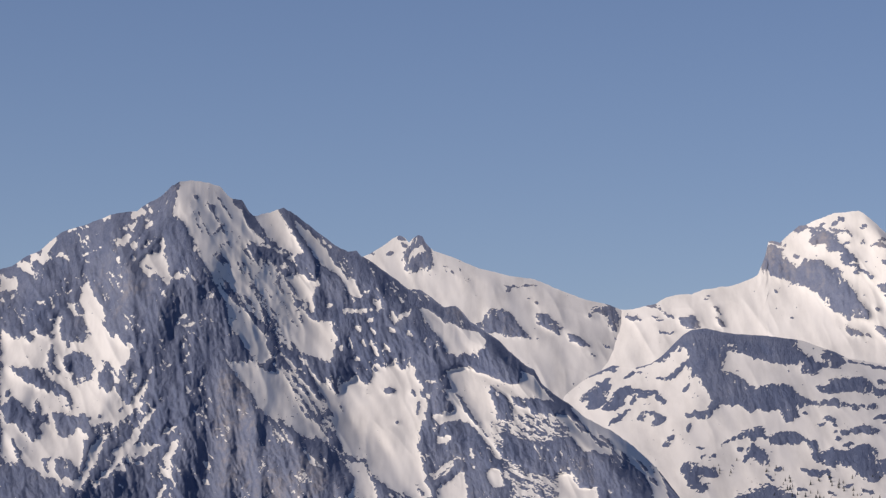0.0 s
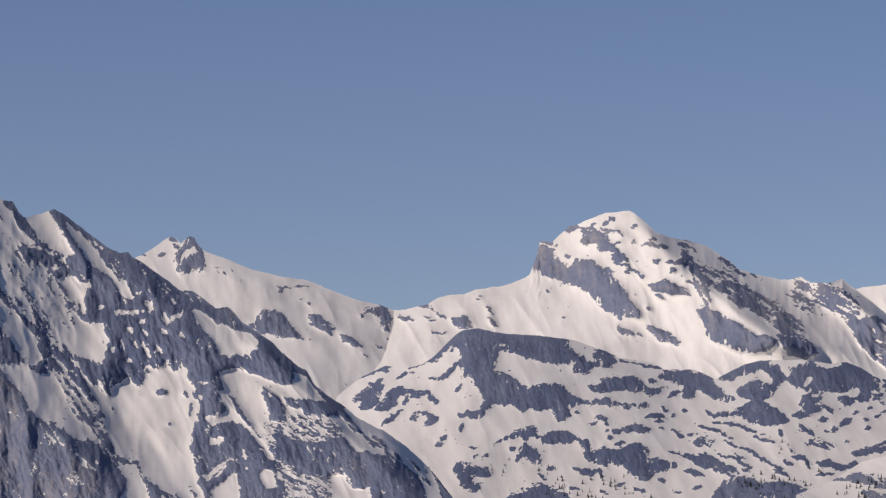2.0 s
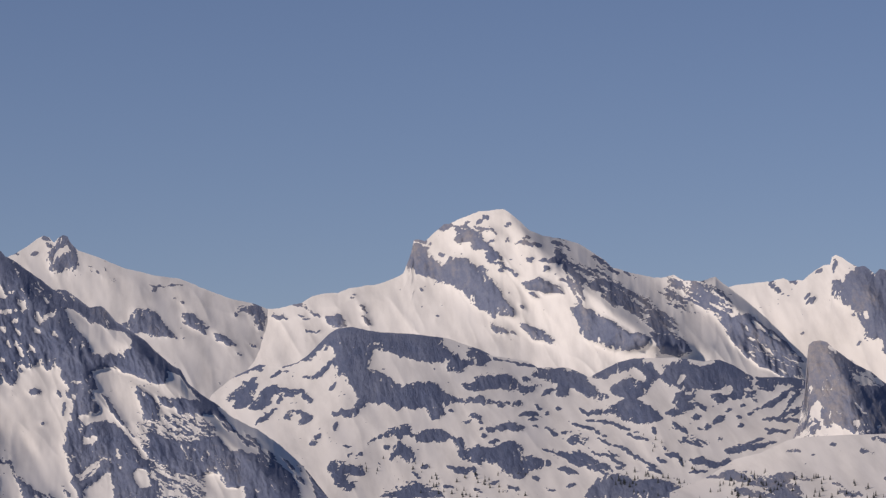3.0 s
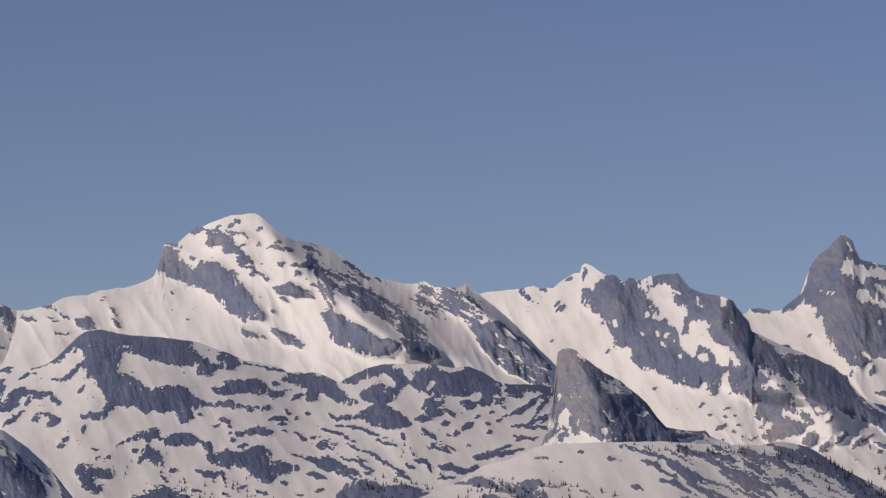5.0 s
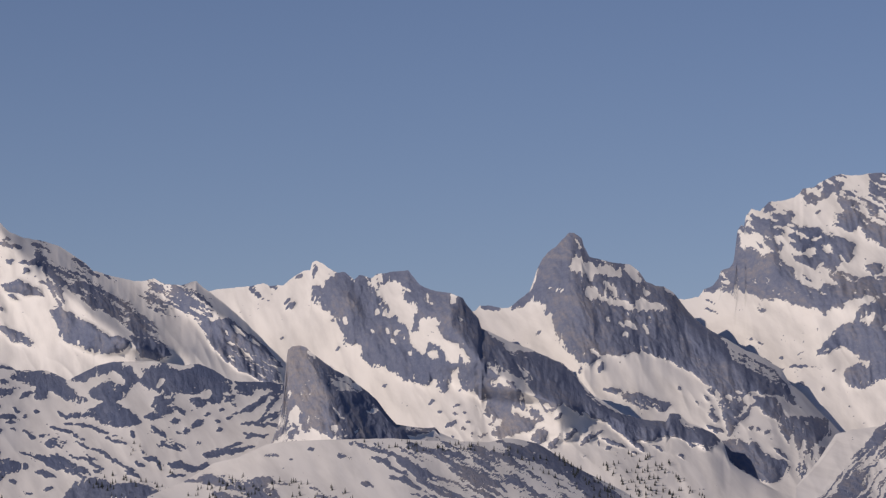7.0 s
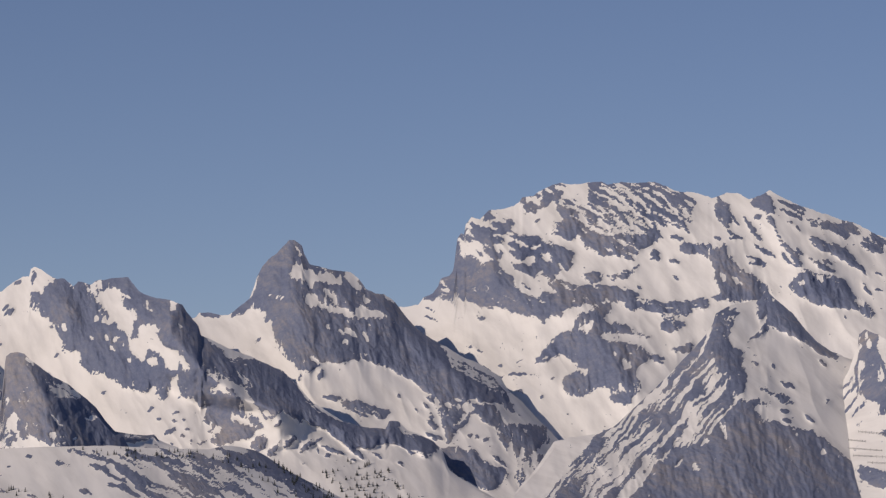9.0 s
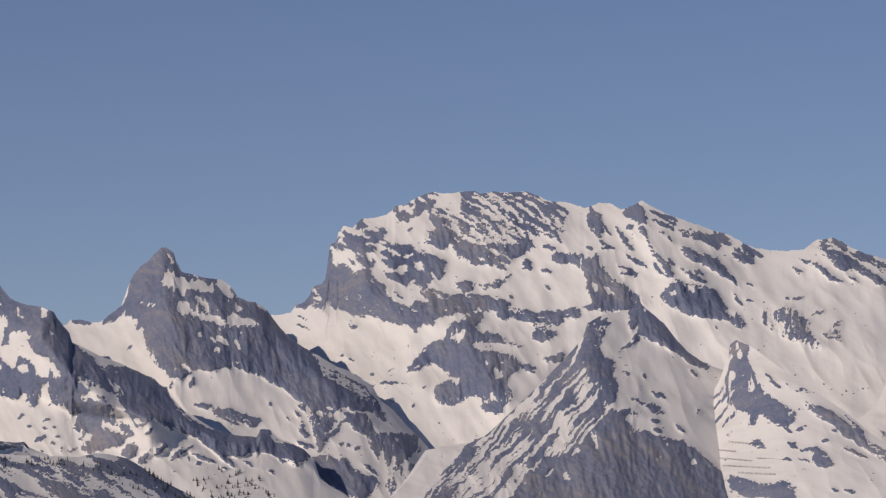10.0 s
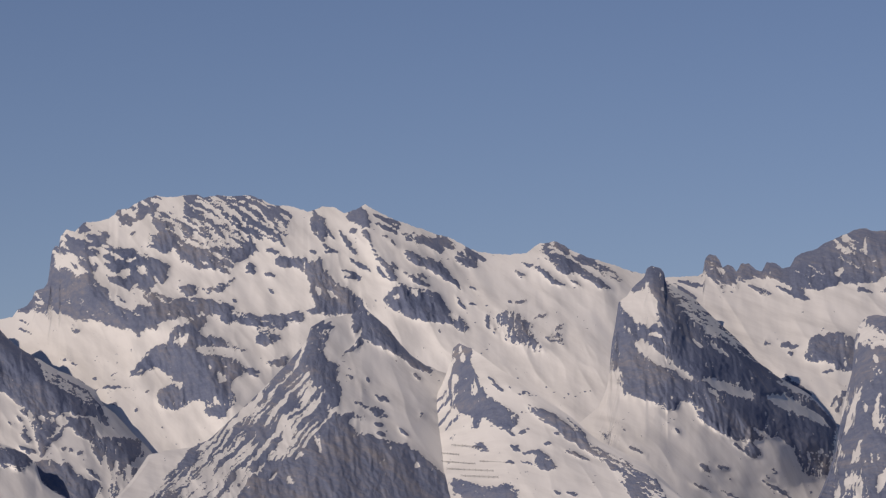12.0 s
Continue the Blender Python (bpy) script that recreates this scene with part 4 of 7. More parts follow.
def bench_plateau():
    m = Mountain("snow_plateau", "rolling snow plateau broken by low grey rock bands",
        [(172, 206), (184, 232), (218, 259), (256, 277), (285, 273), (311, 279), (327, 290), (344, 307), (361, 324), (374, 331), (395, 333), (416, 328), (437, 325), (470, 323), (504, 320), (538, 315), (563, 306), (584, 299), (605, 289), (655, 281), (672, 271), (715, 271), (731, 265), (748, 256), (757, 261), (791, 278), (816, 284), (875, 285), (917, 279), (943, 281), (964, 273), (985, 259), (1002, 255), (1048, 254), (1069, 251), (1095, 238), (1146, 218), (1205, 196), (1230, 181), (1264, 152)],
        [(170, 3900), (1240, 3640)], [(170, 3420), (1240, 3170)], 68, cover=0.97, grain=0, seed=4, rough=1.6, relief=0.5, tone=-0.1)
    m.patch([(589, 226), (875, 185), (977, 152), (943, 118), (758, 109), (590, 92)], 0.94, "", 1)
    m.patch([(353, 140), (661, 117), (661, 17), (354, 14)], 0.9, "", 0)
    m.rib([(265, 275), (240, 216), (273, 157), (358, 89)], 8, 60, 60)
    m.rib([(375, 325), (392, 249), (358, 182), (375, 106)], 10, 90, 90)
    m.rib([(611, 232), (636, 181), (661, 105)], 5, 120, 120)
    m.rib([(809, 218), (855, 180), (913, 113)], 4, 80, 80)
    m.rock([(358, 317), (365, 325), (375, 329), (396, 331), (417, 329), (434, 325), (455, 321), (476, 323), (502, 318), (527, 314), (531, 304), (544, 295), (565, 293), (578, 299), (586, 295), (599, 289), (603, 282), (586, 274), (569, 276), (565, 270), (552, 264), (535, 266), (531, 274), (540, 282), (519, 278), (497, 280), (480, 283), (464, 287), (451, 295), (434, 300), (426, 306), (424, 291), (419, 279), (409, 266), (392, 274), (368, 291), (365, 304)], 0.015, 3, "dome_cliff")
    m.rock([(368, 291), (392, 276), (417, 270), (434, 264), (447, 259), (459, 249), (476, 247), (497, 249), (514, 251), (525, 245), (529, 236), (544, 230), (561, 225), (573, 228), (590, 230), (607, 223), (628, 221), (651, 219), (645, 214), (624, 216), (603, 217), (577, 219), (561, 216), (544, 218), (531, 212), (531, 202)] + [(525, 196), (514, 193), (510, 202), (503, 218), (489, 208), (480, 213), (468, 213), (459, 202), (455, 213), (442, 219), (434, 210), (430, 221), (417, 219), (404, 210), (396, 198), (383, 196), (396, 213), (402, 227), (396, 240), (387, 248), (387, 261), (375, 261), (371, 253), (367, 261), (375, 269), (362, 278)], 0.015, 3, "dome_cliff")
    m.rock([(314, 284), (328, 294), (349, 309), (367, 325), (363, 303), (349, 295), (337, 286), (324, 280)], 0.02)
    m.snow([(341, 296), (349, 302), (355, 307), (351, 296), (343, 291)], name="snow_patch")
    m.snow([(548, 295), (561, 291), (579, 287), (582, 282), (565, 281), (552, 288)], 0.9, name="snow_patch")
    m.rock([(205, 227), (218, 240), (235, 254), (251, 263), (252, 271), (262, 274), (251, 259), (253, 244), (245, 232), (246, 223), (235, 213), (223, 211), (216, 217), (223, 227), (210, 222)], 0.015, name="ledge")
    m.rock([(241, 216), (252, 229), (261, 238), (273, 246), (285, 248), (282, 241), (299, 240), (319, 240), (315, 232), (303, 229), (289, 235), (275, 234), (273, 223), (265, 213), (252, 208), (241, 210)], 0.015, name="ledge")
    m.rock([(289, 203), (299, 208), (316, 210), (328, 204), (336, 200), (324, 189), (311, 185), (316, 194), (320, 201), (307, 204), (304, 194), (290, 192)], 0.015, name="ledge")
    m.rock([(330, 156), (334, 167), (346, 174), (346, 165), (335, 154)], 0.02, name="outcrop")
    m.rock([(413, 155), (425, 166), (438, 174), (455, 181), (472, 185), (484, 186), (481, 177), (489, 175), (501, 177), (514, 180), (527, 178), (539, 172), (548, 167), (561, 172), (564, 160), (561, 148), (573, 153), (581, 157), (598, 152), (615, 157), (640, 157), (650, 151), (645, 143), (661, 140), (682, 135), (696, 130), (692, 123), (670, 119), (657, 117), (649, 106), (640, 104), (628, 111), (619, 117)] + [(611, 108), (615, 121), (611, 130), (594, 130), (573, 130), (560, 134), (551, 141), (553, 151), (548, 159), (539, 165), (531, 161), (514, 159), (501, 159), (489, 162), (484, 168), (476, 172), (470, 168), (468, 160), (481, 152), (491, 148), (487, 134), (480, 130), (472, 134), (463, 140), (457, 134), (448, 134), (455, 148), (459, 156), (463, 165), (459, 172), (442, 168), (429, 162)], 0.015, 3, "rock_band")
    m.rock([(357, 123), (366, 132), (383, 128), (400, 125), (413, 118), (408, 112), (396, 113), (387, 115), (380, 109), (392, 97), (399, 102), (396, 88), (387, 88), (375, 97), (366, 105)], 0.05, 4, "outcrop")
    m.rock([(555, 248), (565, 251), (569, 242), (579, 256), (595, 262), (611, 263), (628, 259), (641, 253), (649, 245), (670, 247), (684, 244), (666, 237), (652, 232), (641, 239), (624, 239), (611, 241), (594, 238), (582, 239), (569, 239), (562, 242)], 0.015, 3, "outcrop")
    m.rock([(660, 260), (675, 270), (687, 268), (704, 270), (721, 266), (742, 257), (750, 245), (767, 232), (781, 227), (767, 222), (750, 226), (738, 230), (729, 239), (717, 243), (718, 230), (708, 225), (699, 230), (700, 239), (687, 235), (704, 247), (692, 249), (675, 252)], 0.015, 3)
    m.rock([(576, 178), (598, 184), (615, 184), (624, 190), (641, 189), (656, 181), (649, 174), (628, 178), (603, 176)], 0.02, name="ledge")
    m.rock([(554, 185), (569, 199), (579, 205), (586, 199), (589, 187), (577, 193), (565, 187), (549, 183)], 0.02, name="ledge")
    m.rock([(715, 163), (725, 171), (733, 169), (738, 162), (729, 157), (720, 158)], 0.02, name="outcrop")
    m.rock([(672, 151), (691, 148), (712, 145), (737, 146), (754, 135), (771, 127), (784, 115), (771, 112), (750, 117), (737, 123), (720, 129), (703, 138)], 0.02, 1)
    m.rock([(698, 122), (712, 127), (729, 118), (742, 115), (729, 111), (712, 113)], 0.02, name="ledge")
    m.rock([(736, 205), (750, 207), (780, 211), (792, 219), (809, 225), (826, 219), (839, 213), (851, 204), (858, 193), (843, 186), (822, 186), (805, 190), (792, 196), (780, 202), (763, 199), (746, 198)], 0.015, 3, "outcrop")
    m.rock([(745, 257), (763, 266), (784, 274), (801, 282), (822, 284), (843, 278), (864, 278), (890, 283), (902, 277), (915, 268), (932, 275), (948, 281), (965, 273), (982, 263), (991, 253), (987, 242), (973, 236), (990, 231), (999, 222), (977, 224), (960, 229), (948, 228), (965, 237), (958, 242), (940, 238), (914, 238), (893, 236), (872, 242), (860, 247), (856, 253), (847, 247), (835, 248), (829, 259), (822, 268), (801, 265), (784, 262), (776, 255), (759, 255)], 0.02, 3)
    m.rock([(779, 239), (793, 250), (810, 255), (826, 248), (841, 247), (835, 234), (822, 226), (805, 223), (792, 228)], 0.02, 3)
    m.snow([(847, 271), (852, 275), (861, 264), (854, 259)], name="snow_patch")
    m.snow([(880, 246), (885, 256), (892, 258), (885, 242)], name="snow_patch")
    m.rock([(926, 230), (944, 233), (953, 226), (948, 217), (935, 219)], 0.02, name="outcrop")
    m.rock([(858, 196), (876, 208), (897, 219), (911, 219), (902, 208), (889, 200), (872, 198)], 0.02, name="ledge")
    m.rock([(901, 192), (907, 203), (917, 201), (910, 192)], 0.02, name="outcrop")
    m.rock([(930, 187), (939, 196), (953, 199), (947, 187), (937, 183)], 0.02, name="outcrop")
    m.rock([(870, 193), (889, 181), (905, 168), (922, 160), (936, 152), (914, 158), (893, 171), (875, 182)], 0.02, name="ledge")
    m.rock([(879, 162), (893, 168), (905, 160), (924, 150), (901, 154), (884, 157)], 0.02, name="ledge")
    m.rock([(895, 133), (914, 137), (934, 130), (955, 134), (965, 129), (943, 122), (922, 120), (905, 124)], 0.02, name="ledge")
    m.rock([(945, 145), (972, 155), (997, 155), (1023, 163), (1041, 167), (1027, 155), (1006, 147), (981, 145), (960, 141)], 0.02, name="ledge")
    m.rock([(756, 104), (779, 112), (800, 110), (813, 100), (834, 105), (855, 105), (871, 97), (896, 88), (915, 76), (741, 76)], 0.015, 3, "cliff")
    m.rock([(467, 96), (493, 101), (514, 95), (535, 77), (433, 77), (442, 85)], 0.2, 0, "outcrop")
    m.strokes(4.2, 0.015, [(193, 254), (206, 255), (223, 264), (240, 270), (252, 275), (265, 277)], [(320, 235), (325, 228), (332, 221)], [(250, 188), (265, 199), (280, 210)], [(287, 230), (283, 218)], [(290, 273), (307, 279), (320, 288), (333, 296)], [(322, 257), (341, 259), (354, 270), (365, 281)], [(371, 191), (368, 180)], [(363, 202), (379, 206), (392, 204), (406, 212)], [(536, 127), (547, 121), (564, 116), (573, 123), (579, 109)], [(498, 127), (506, 123)], [(643, 199), (658, 202), (671, 203)], [(649, 256), (660, 254)], [(960, 225), (974, 222)], [(677, 229), (692, 238)], [(442, 156), (449, 148)], [(872, 217), (885, 230), (894, 240)], [(879, 213), (898, 226), (907, 233)], name="ledge")
    m.strokes(2.6, 0.015, [(272, 259), (290, 267), (301, 266)], [(413, 155), (426, 164)], [(379, 154), (397, 156)], [(298, 135), (308, 129)], [(313, 131), (325, 120)], [(372, 143), (377, 146)], [(386, 140), (394, 146)], [(401, 140), (409, 143)], [(331, 93), (342, 88)], [(586, 305), (604, 313)], [(612, 313), (634, 311)], [(626, 291), (631, 284)], [(603, 286), (637, 278), (662, 274), (676, 272)], [(609, 216), (622, 214)], [(534, 206), (549, 208)], [(360, 239), (368, 248)], [(189, 325), (206, 313), (227, 308)], [(862, 200), (877, 208)], [(910, 217), (923, 206)], name="ledge")
    m.strokes(2.6, 0.015, [(585, 168), (595, 171)], [(597, 159), (612, 163)], [(618, 156), (641, 160)], [(657, 193), (675, 196)], [(661, 185), (673, 183)], [(682, 182), (692, 180)], [(690, 177), (700, 170)], [(707, 171), (713, 175)], [(699, 210), (705, 207)], [(665, 216), (679, 209)], [(682, 202), (688, 206)], [(733, 210), (743, 205)], [(724, 187), (743, 182)], [(909, 178), (919, 176)], [(938, 163), (948, 165)], [(921, 182), (930, 182)], [(972, 208), (982, 216)], [(951, 204), (961, 206)], [(968, 196), (974, 194)], [(993, 223), (999, 216)], [(1009, 179), (1023, 174)], [(968, 182), (978, 184)], [(987, 158), (1012, 165)], [(1013, 171), (1023, 173)], [(1031, 192), (1058, 189)], name="ledge")
    m.strokes(3, 0.015, [(744, 192), (780, 189), (796, 182), (823, 173)], [(736, 185), (758, 176), (777, 167)], [(761, 165), (781, 154)], [(782, 156), (804, 147), (821, 134), (848, 122)], [(773, 148), (793, 136)], [(799, 173), (821, 165), (836, 161)], [(854, 156), (862, 148)], [(862, 143), (886, 135)], [(849, 135), (865, 129)], [(842, 179), (848, 171)], [(884, 135), (886, 122)], [(786, 123), (802, 119)], [(832, 124), (856, 112)], [(736, 159), (747, 164)], [(752, 144), (779, 137), (802, 125)], [(947, 117), (972, 106)], [(897, 113), (922, 114)], [(623, 97), (644, 88)], name="ledge")
    m.strokes(2.2, 0.03, [(164, 283), (180, 270)], [(227, 307), (241, 306)], [(218, 293), (229, 289)], [(256, 283), (265, 283)], [(299, 283), (309, 286)], [(515, 350), (527, 346)], [(577, 131), (590, 122)], [(661, 109), (674, 105)], [(598, 95), (615, 105)], [(619, 87), (636, 93)], [(682, 92), (695, 87)], [(573, 95), (589, 84)], [(531, 95), (547, 90)], [(712, 92), (728, 97)], [(484, 114), (494, 107)], name="ledge")
    m.rock([(1000, 253), (1048, 252), (1071, 258), (1071, 235), (1053, 239), (1027, 244), (1010, 234), (997, 239)], name="ledge")
    m.rock([(971, 235), (989, 245), (999, 231), (985, 226)], name="outcrop")
    m.rock([(1000, 254), (1049, 255), (1065, 262), (1078, 259), (1075, 240), (1060, 233), (1041, 243), (1028, 242), (1021, 232), (1012, 235), (1006, 245)], 0.06, 3, "ledge")
    m.strokes(3, 0.06, [(1065, 240), (1037, 202)], [(1054, 236), (1028, 219)], [(1083, 232), (1050, 196)], [(1075, 215), (1028, 194)], [(1041, 232), (1016, 208)], [(1028, 221), (1006, 210)], [(1096, 219), (1088, 191)], [(1006, 192), (1050, 191), (1100, 188)], [(1012, 177), (1050, 174)], [(1058, 184), (1092, 178)], [(982, 198), (1003, 208)], [(965, 232), (940, 215)], name="ledge")
    m.build()
    return m


def ragged_ridge():
    m = Mountain("mountain", "ragged grey rock ridge with hanging snow patches and a shaded flank",
        [(917, 371), (942, 386), (968, 392), (1010, 396), (1040, 401), (1048, 397), (1069, 399), (1078, 407), (1091, 415), (1099, 420), (1109, 422), (1112, 433), (1118, 436), (1129, 430), (1141, 422), (1150, 418), (1161, 418), (1169, 412), (1175, 407), (1182, 414), (1192, 412), (1201, 410), (1209, 416), (1222, 417), (1234, 419), (1256, 421), (1262, 413), (1272, 401), (1281, 395), (1298, 390)] + [(1310, 389), (1319, 387), (1327, 383), (1337, 380), (1344, 369), (1353, 358), (1361, 350), (1365, 335), (1374, 330), (1386, 325), (1407, 314), (1432, 306), (1458, 294), (1487, 281), (1504, 265), (1516, 251), (1529, 236), (1549, 223), (1579, 205), (1608, 197), (1641, 194), (1646, 206), (1660, 206), (1675, 191), (1692, 185), (1711, 177), (1726, 161), (1735, 134), (1750, 122), (1767, 112), (1780, 104), (1805, 91), (1838, 76)],
        [(910, 4550), (1116, 4400), (1370, 4200), (1515, 3980), (1860, 3800)], [(910, 4200), (1116, 4000), (1370, 3650), (1860, 3730)], 68, cover=0.985, grain=2, seed=5, rough=2.6)
    m.rib([(1327, 382), (1323, 335), (1364, 285), (1423, 242), (1482, 221)], 72, 90, 130)
    m.rib([(1267, 415), (1288, 352), (1321, 285), (1347, 242)], 10, 70, 40)
    m.rib([(1135, 413), (1169, 352), (1220, 285)], 14, 45, 90)
    m.rib([(1354, 302), (1362, 268), (1363, 230)], 5, 22, 14)
    m.rib([(1410, 268), (1418, 225), (1427, 183)], 8, 50, 24)
    m.rib([(1583, 208), (1658, 174), (1734, 149)], 12, 150, 60)
    m.rib([(1490, 200), (1532, 158), (1582, 107)], 6, 70, 60)
    m.rock([(1110, 395), (1112, 411), (1118, 407), (1129, 399), (1135, 414), (1152, 417), (1165, 415), (1171, 403), (1182, 412), (1193, 407), (1199, 412), (1207, 414), (1216, 412), (1228, 416), (1245, 419), (1256, 420), (1267, 413), (1279, 401), (1292, 391), (1305, 391), (1322, 389), (1332, 378), (1343, 378), (1351, 366), (1364, 353), (1368, 340), (1374, 327), (1389, 318), (1406, 301), (1389, 305), (1381, 284), (1355, 268), (1304, 285), (1271, 319), (1237, 327), (1203, 352), (1152, 365), (1118, 364), (1112, 382)], 0.015, 3)
    m.rock([(1118, 369), (1186, 386), (1288, 352), (1355, 302), (1381, 285), (1394, 275), (1407, 271), (1389, 263), (1380, 250), (1380, 229), (1363, 229), (1353, 242), (1348, 233), (1342, 242), (1334, 250), (1331, 275), (1321, 271), (1317, 250), (1309, 237), (1295, 247), (1304, 259), (1292, 254), (1279, 246), (1266, 254), (1249, 254), (1241, 263), (1239, 271), (1228, 269), (1224, 277), (1203, 276), (1195, 284), (1187, 292), (1186, 309), (1176, 314), (1171, 308), (1165, 318), (1158, 314), (1161, 326), (1151, 335), (1151, 347), (1144, 352), (1135, 360), (1127, 364)], 0.015, 3)
    m.snow([(1209, 393), (1220, 400), (1228, 406), (1239, 404), (1248, 395), (1248, 378), (1254, 369), (1267, 374), (1269, 361), (1265, 344), (1258, 330), (1250, 339), (1241, 347), (1235, 360), (1228, 368), (1219, 377)])
    m.snow([(1272, 344), (1283, 351), (1296, 353), (1305, 349), (1301, 335), (1310, 318), (1300, 305), (1288, 313), (1282, 297), (1277, 287), (1271, 301), (1260, 309), (1259, 323), (1271, 331)])
    m.snow([(1282, 297), (1296, 302), (1304, 291), (1292, 288)], name="snow_patch")
    m.snow([(1195, 400), (1201, 411), (1207, 412), (1206, 401)], name="snow_patch")
    m.snow([(1168, 405), (1176, 412), (1174, 402)], name="snow_patch")
    m.snow([(1278, 382), (1288, 378), (1297, 368), (1286, 370)], name="snow_patch")
    m.snow([(1316, 373), (1320, 387), (1327, 385), (1329, 373), (1323, 367)], name="snow_patch")
    m.snow([(1156, 351), (1163, 353), (1166, 339), (1159, 336)], name="snow_patch")
    m.snow([(1308, 324), (1321, 315), (1335, 307), (1332, 284), (1321, 280), (1312, 288), (1304, 302)], 0.93, name="snow_patch")
    m.snow([(1337, 298), (1350, 292), (1348, 280), (1339, 282)], name="snow_patch")
    m.snow([(1370, 290), (1379, 285), (1386, 272), (1403, 267), (1393, 265), (1375, 274)], name="snow_patch")
    m.strokes(2.8, 0.98, [(1208, 362), (1212, 358)], [(1222, 359), (1223, 346)], [(1228, 352), (1236, 360)], [(1200, 336), (1206, 325)], [(1222, 336), (1229, 324)], [(1236, 326), (1242, 332)], [(1251, 395), (1260, 389)], [(1283, 387), (1286, 378)], [(1212, 412), (1219, 405)], [(1228, 319), (1237, 310)], [(1254, 302), (1260, 293)], [(1330, 352), (1338, 344)], name="snow_patch")
    m.snow([(1112, 412), (1117, 429), (1121, 436), (1131, 434), (1144, 426), (1151, 418), (1140, 415), (1133, 411), (1131, 398), (1123, 400), (1115, 402)], 0.99, "snow_cap")
    m.strokes(3, 0.02, [(1115, 433), (1117, 423), (1113, 410)], name="outcrop")
    m.rock([(1016, 397), (1025, 394), (1034, 387), (1042, 377), (1034, 376), (1024, 385)], 0.02, name="outcrop")
    m.rock([(1043, 400), (1058, 400), (1060, 392), (1049, 392)], 0.02, name="outcrop")
    m.strokes(2.6, 0.02, [(1071, 373), (1079, 379)], [(1081, 374), (1074, 364)], [(1085, 374), (1080, 364)], [(1139, 345), (1146, 348)], [(1147, 301), (1153, 307)], [(1088, 409), (1098, 414)], [(1216, 246), (1223, 250)], [(1064, 319), (1069, 320)], name="outcrop")
    m.rock([(1375, 242), (1389, 252), (1406, 256), (1423, 252), (1428, 238), (1436, 230), (1449, 225), (1453, 208), (1461, 195), (1448, 191), (1435, 178), (1418, 176), (1401, 170), (1384, 170), (1380, 179), (1389, 188), (1397, 199), (1380, 195), (1369, 204), (1371, 217), (1376, 230)], 0.02, 3)
    m.snow([(1415, 250), (1421, 257), (1432, 242), (1424, 240)], name="snow_patch")
    m.snow([(1426, 234), (1435, 241), (1445, 238), (1447, 224), (1453, 219), (1444, 214), (1434, 218)], name="snow_patch")
    m.snow([(1409, 212), (1418, 218), (1431, 209), (1449, 195), (1435, 199), (1423, 203)], name="snow_patch")
    m.rock([(1438, 170), (1448, 182), (1459, 188), (1464, 176), (1456, 165), (1448, 161)], 0.02, name="outcrop")
    m.rock([(1463, 157), (1477, 171), (1487, 180), (1478, 157), (1469, 151)], 0.02, name="outcrop")
    m.rock([(1389, 317), (1410, 307), (1431, 298), (1457, 294), (1490, 277), (1507, 260), (1524, 239), (1549, 217), (1574, 205), (1608, 196), (1610, 164), (1574, 173), (1549, 194), (1532, 202), (1515, 211), (1499, 211), (1490, 222), (1477, 219), (1469, 203), (1456, 215), (1448, 228), (1440, 241), (1427, 257), (1410, 266), (1387, 284), (1379, 306)], 0.02, 1, "shaded_flank")
    m.snow([(1389, 319), (1410, 309), (1428, 297), (1406, 301)], 0.9, "snow_strip")
    m.patch([(1421, 278), (1435, 273), (1446, 257), (1431, 254)], 0.7, "snow_patch", 5)
    m.snow([(1387, 258), (1397, 258), (1410, 246), (1402, 243)], name="snow_patch")
    m.snow([(1455, 220), (1465, 224), (1471, 214), (1463, 212)], name="snow_patch")
    m.rock([(1606, 198), (1642, 195), (1650, 209), (1660, 210), (1662, 191), (1675, 188), (1692, 183), (1717, 175), (1727, 164), (1713, 158), (1700, 148), (1688, 161), (1679, 156), (1667, 165), (1654, 173), (1642, 173), (1625, 165), (1606, 166)], 0.015, 1)
    m.strokes(3.4, 0.02, [(1489, 165), (1497, 175), (1506, 182)], [(1514, 161), (1524, 170), (1536, 175), (1546, 182)], [(1538, 167), (1542, 157)], [(1544, 169), (1562, 163), (1576, 157)], [(1552, 153), (1558, 158)], [(1477, 199), (1487, 205)], [(1527, 205), (1537, 199)], [(1513, 211), (1510, 203)], [(1312, 187), (1326, 194)], [(1333, 242), (1347, 249), (1360, 253)], [(1574, 183), (1595, 162), (1608, 149)], [(1583, 174), (1599, 170)], name="outcrop")
    m.strokes(2.2, 0.02, [(1323, 215), (1335, 222)], [(1342, 193), (1348, 197)], [(1358, 170), (1373, 176)], [(1350, 178), (1364, 186)], [(1371, 216), (1380, 228)], [(1363, 204), (1371, 214)], [(1375, 189), (1385, 197)], [(1590, 150), (1598, 146)], [(1320, 174), (1326, 170)], [(1287, 221), (1296, 227)], [(1355, 217), (1362, 222)], [(1338, 204), (1343, 209)], [(1334, 183), (1340, 186)], [(1300, 209), (1306, 212)], [(1515, 143), (1520, 144)], [(1492, 176), (1508, 179)], [(1346, 173), (1355, 177)], [(1325, 205), (1331, 208)], [(1658, 145), (1667, 139)], [(1625, 157), (1635, 149)], [(1393, 234), (1400, 224)], name="outcrop")
    m.build()
    return m


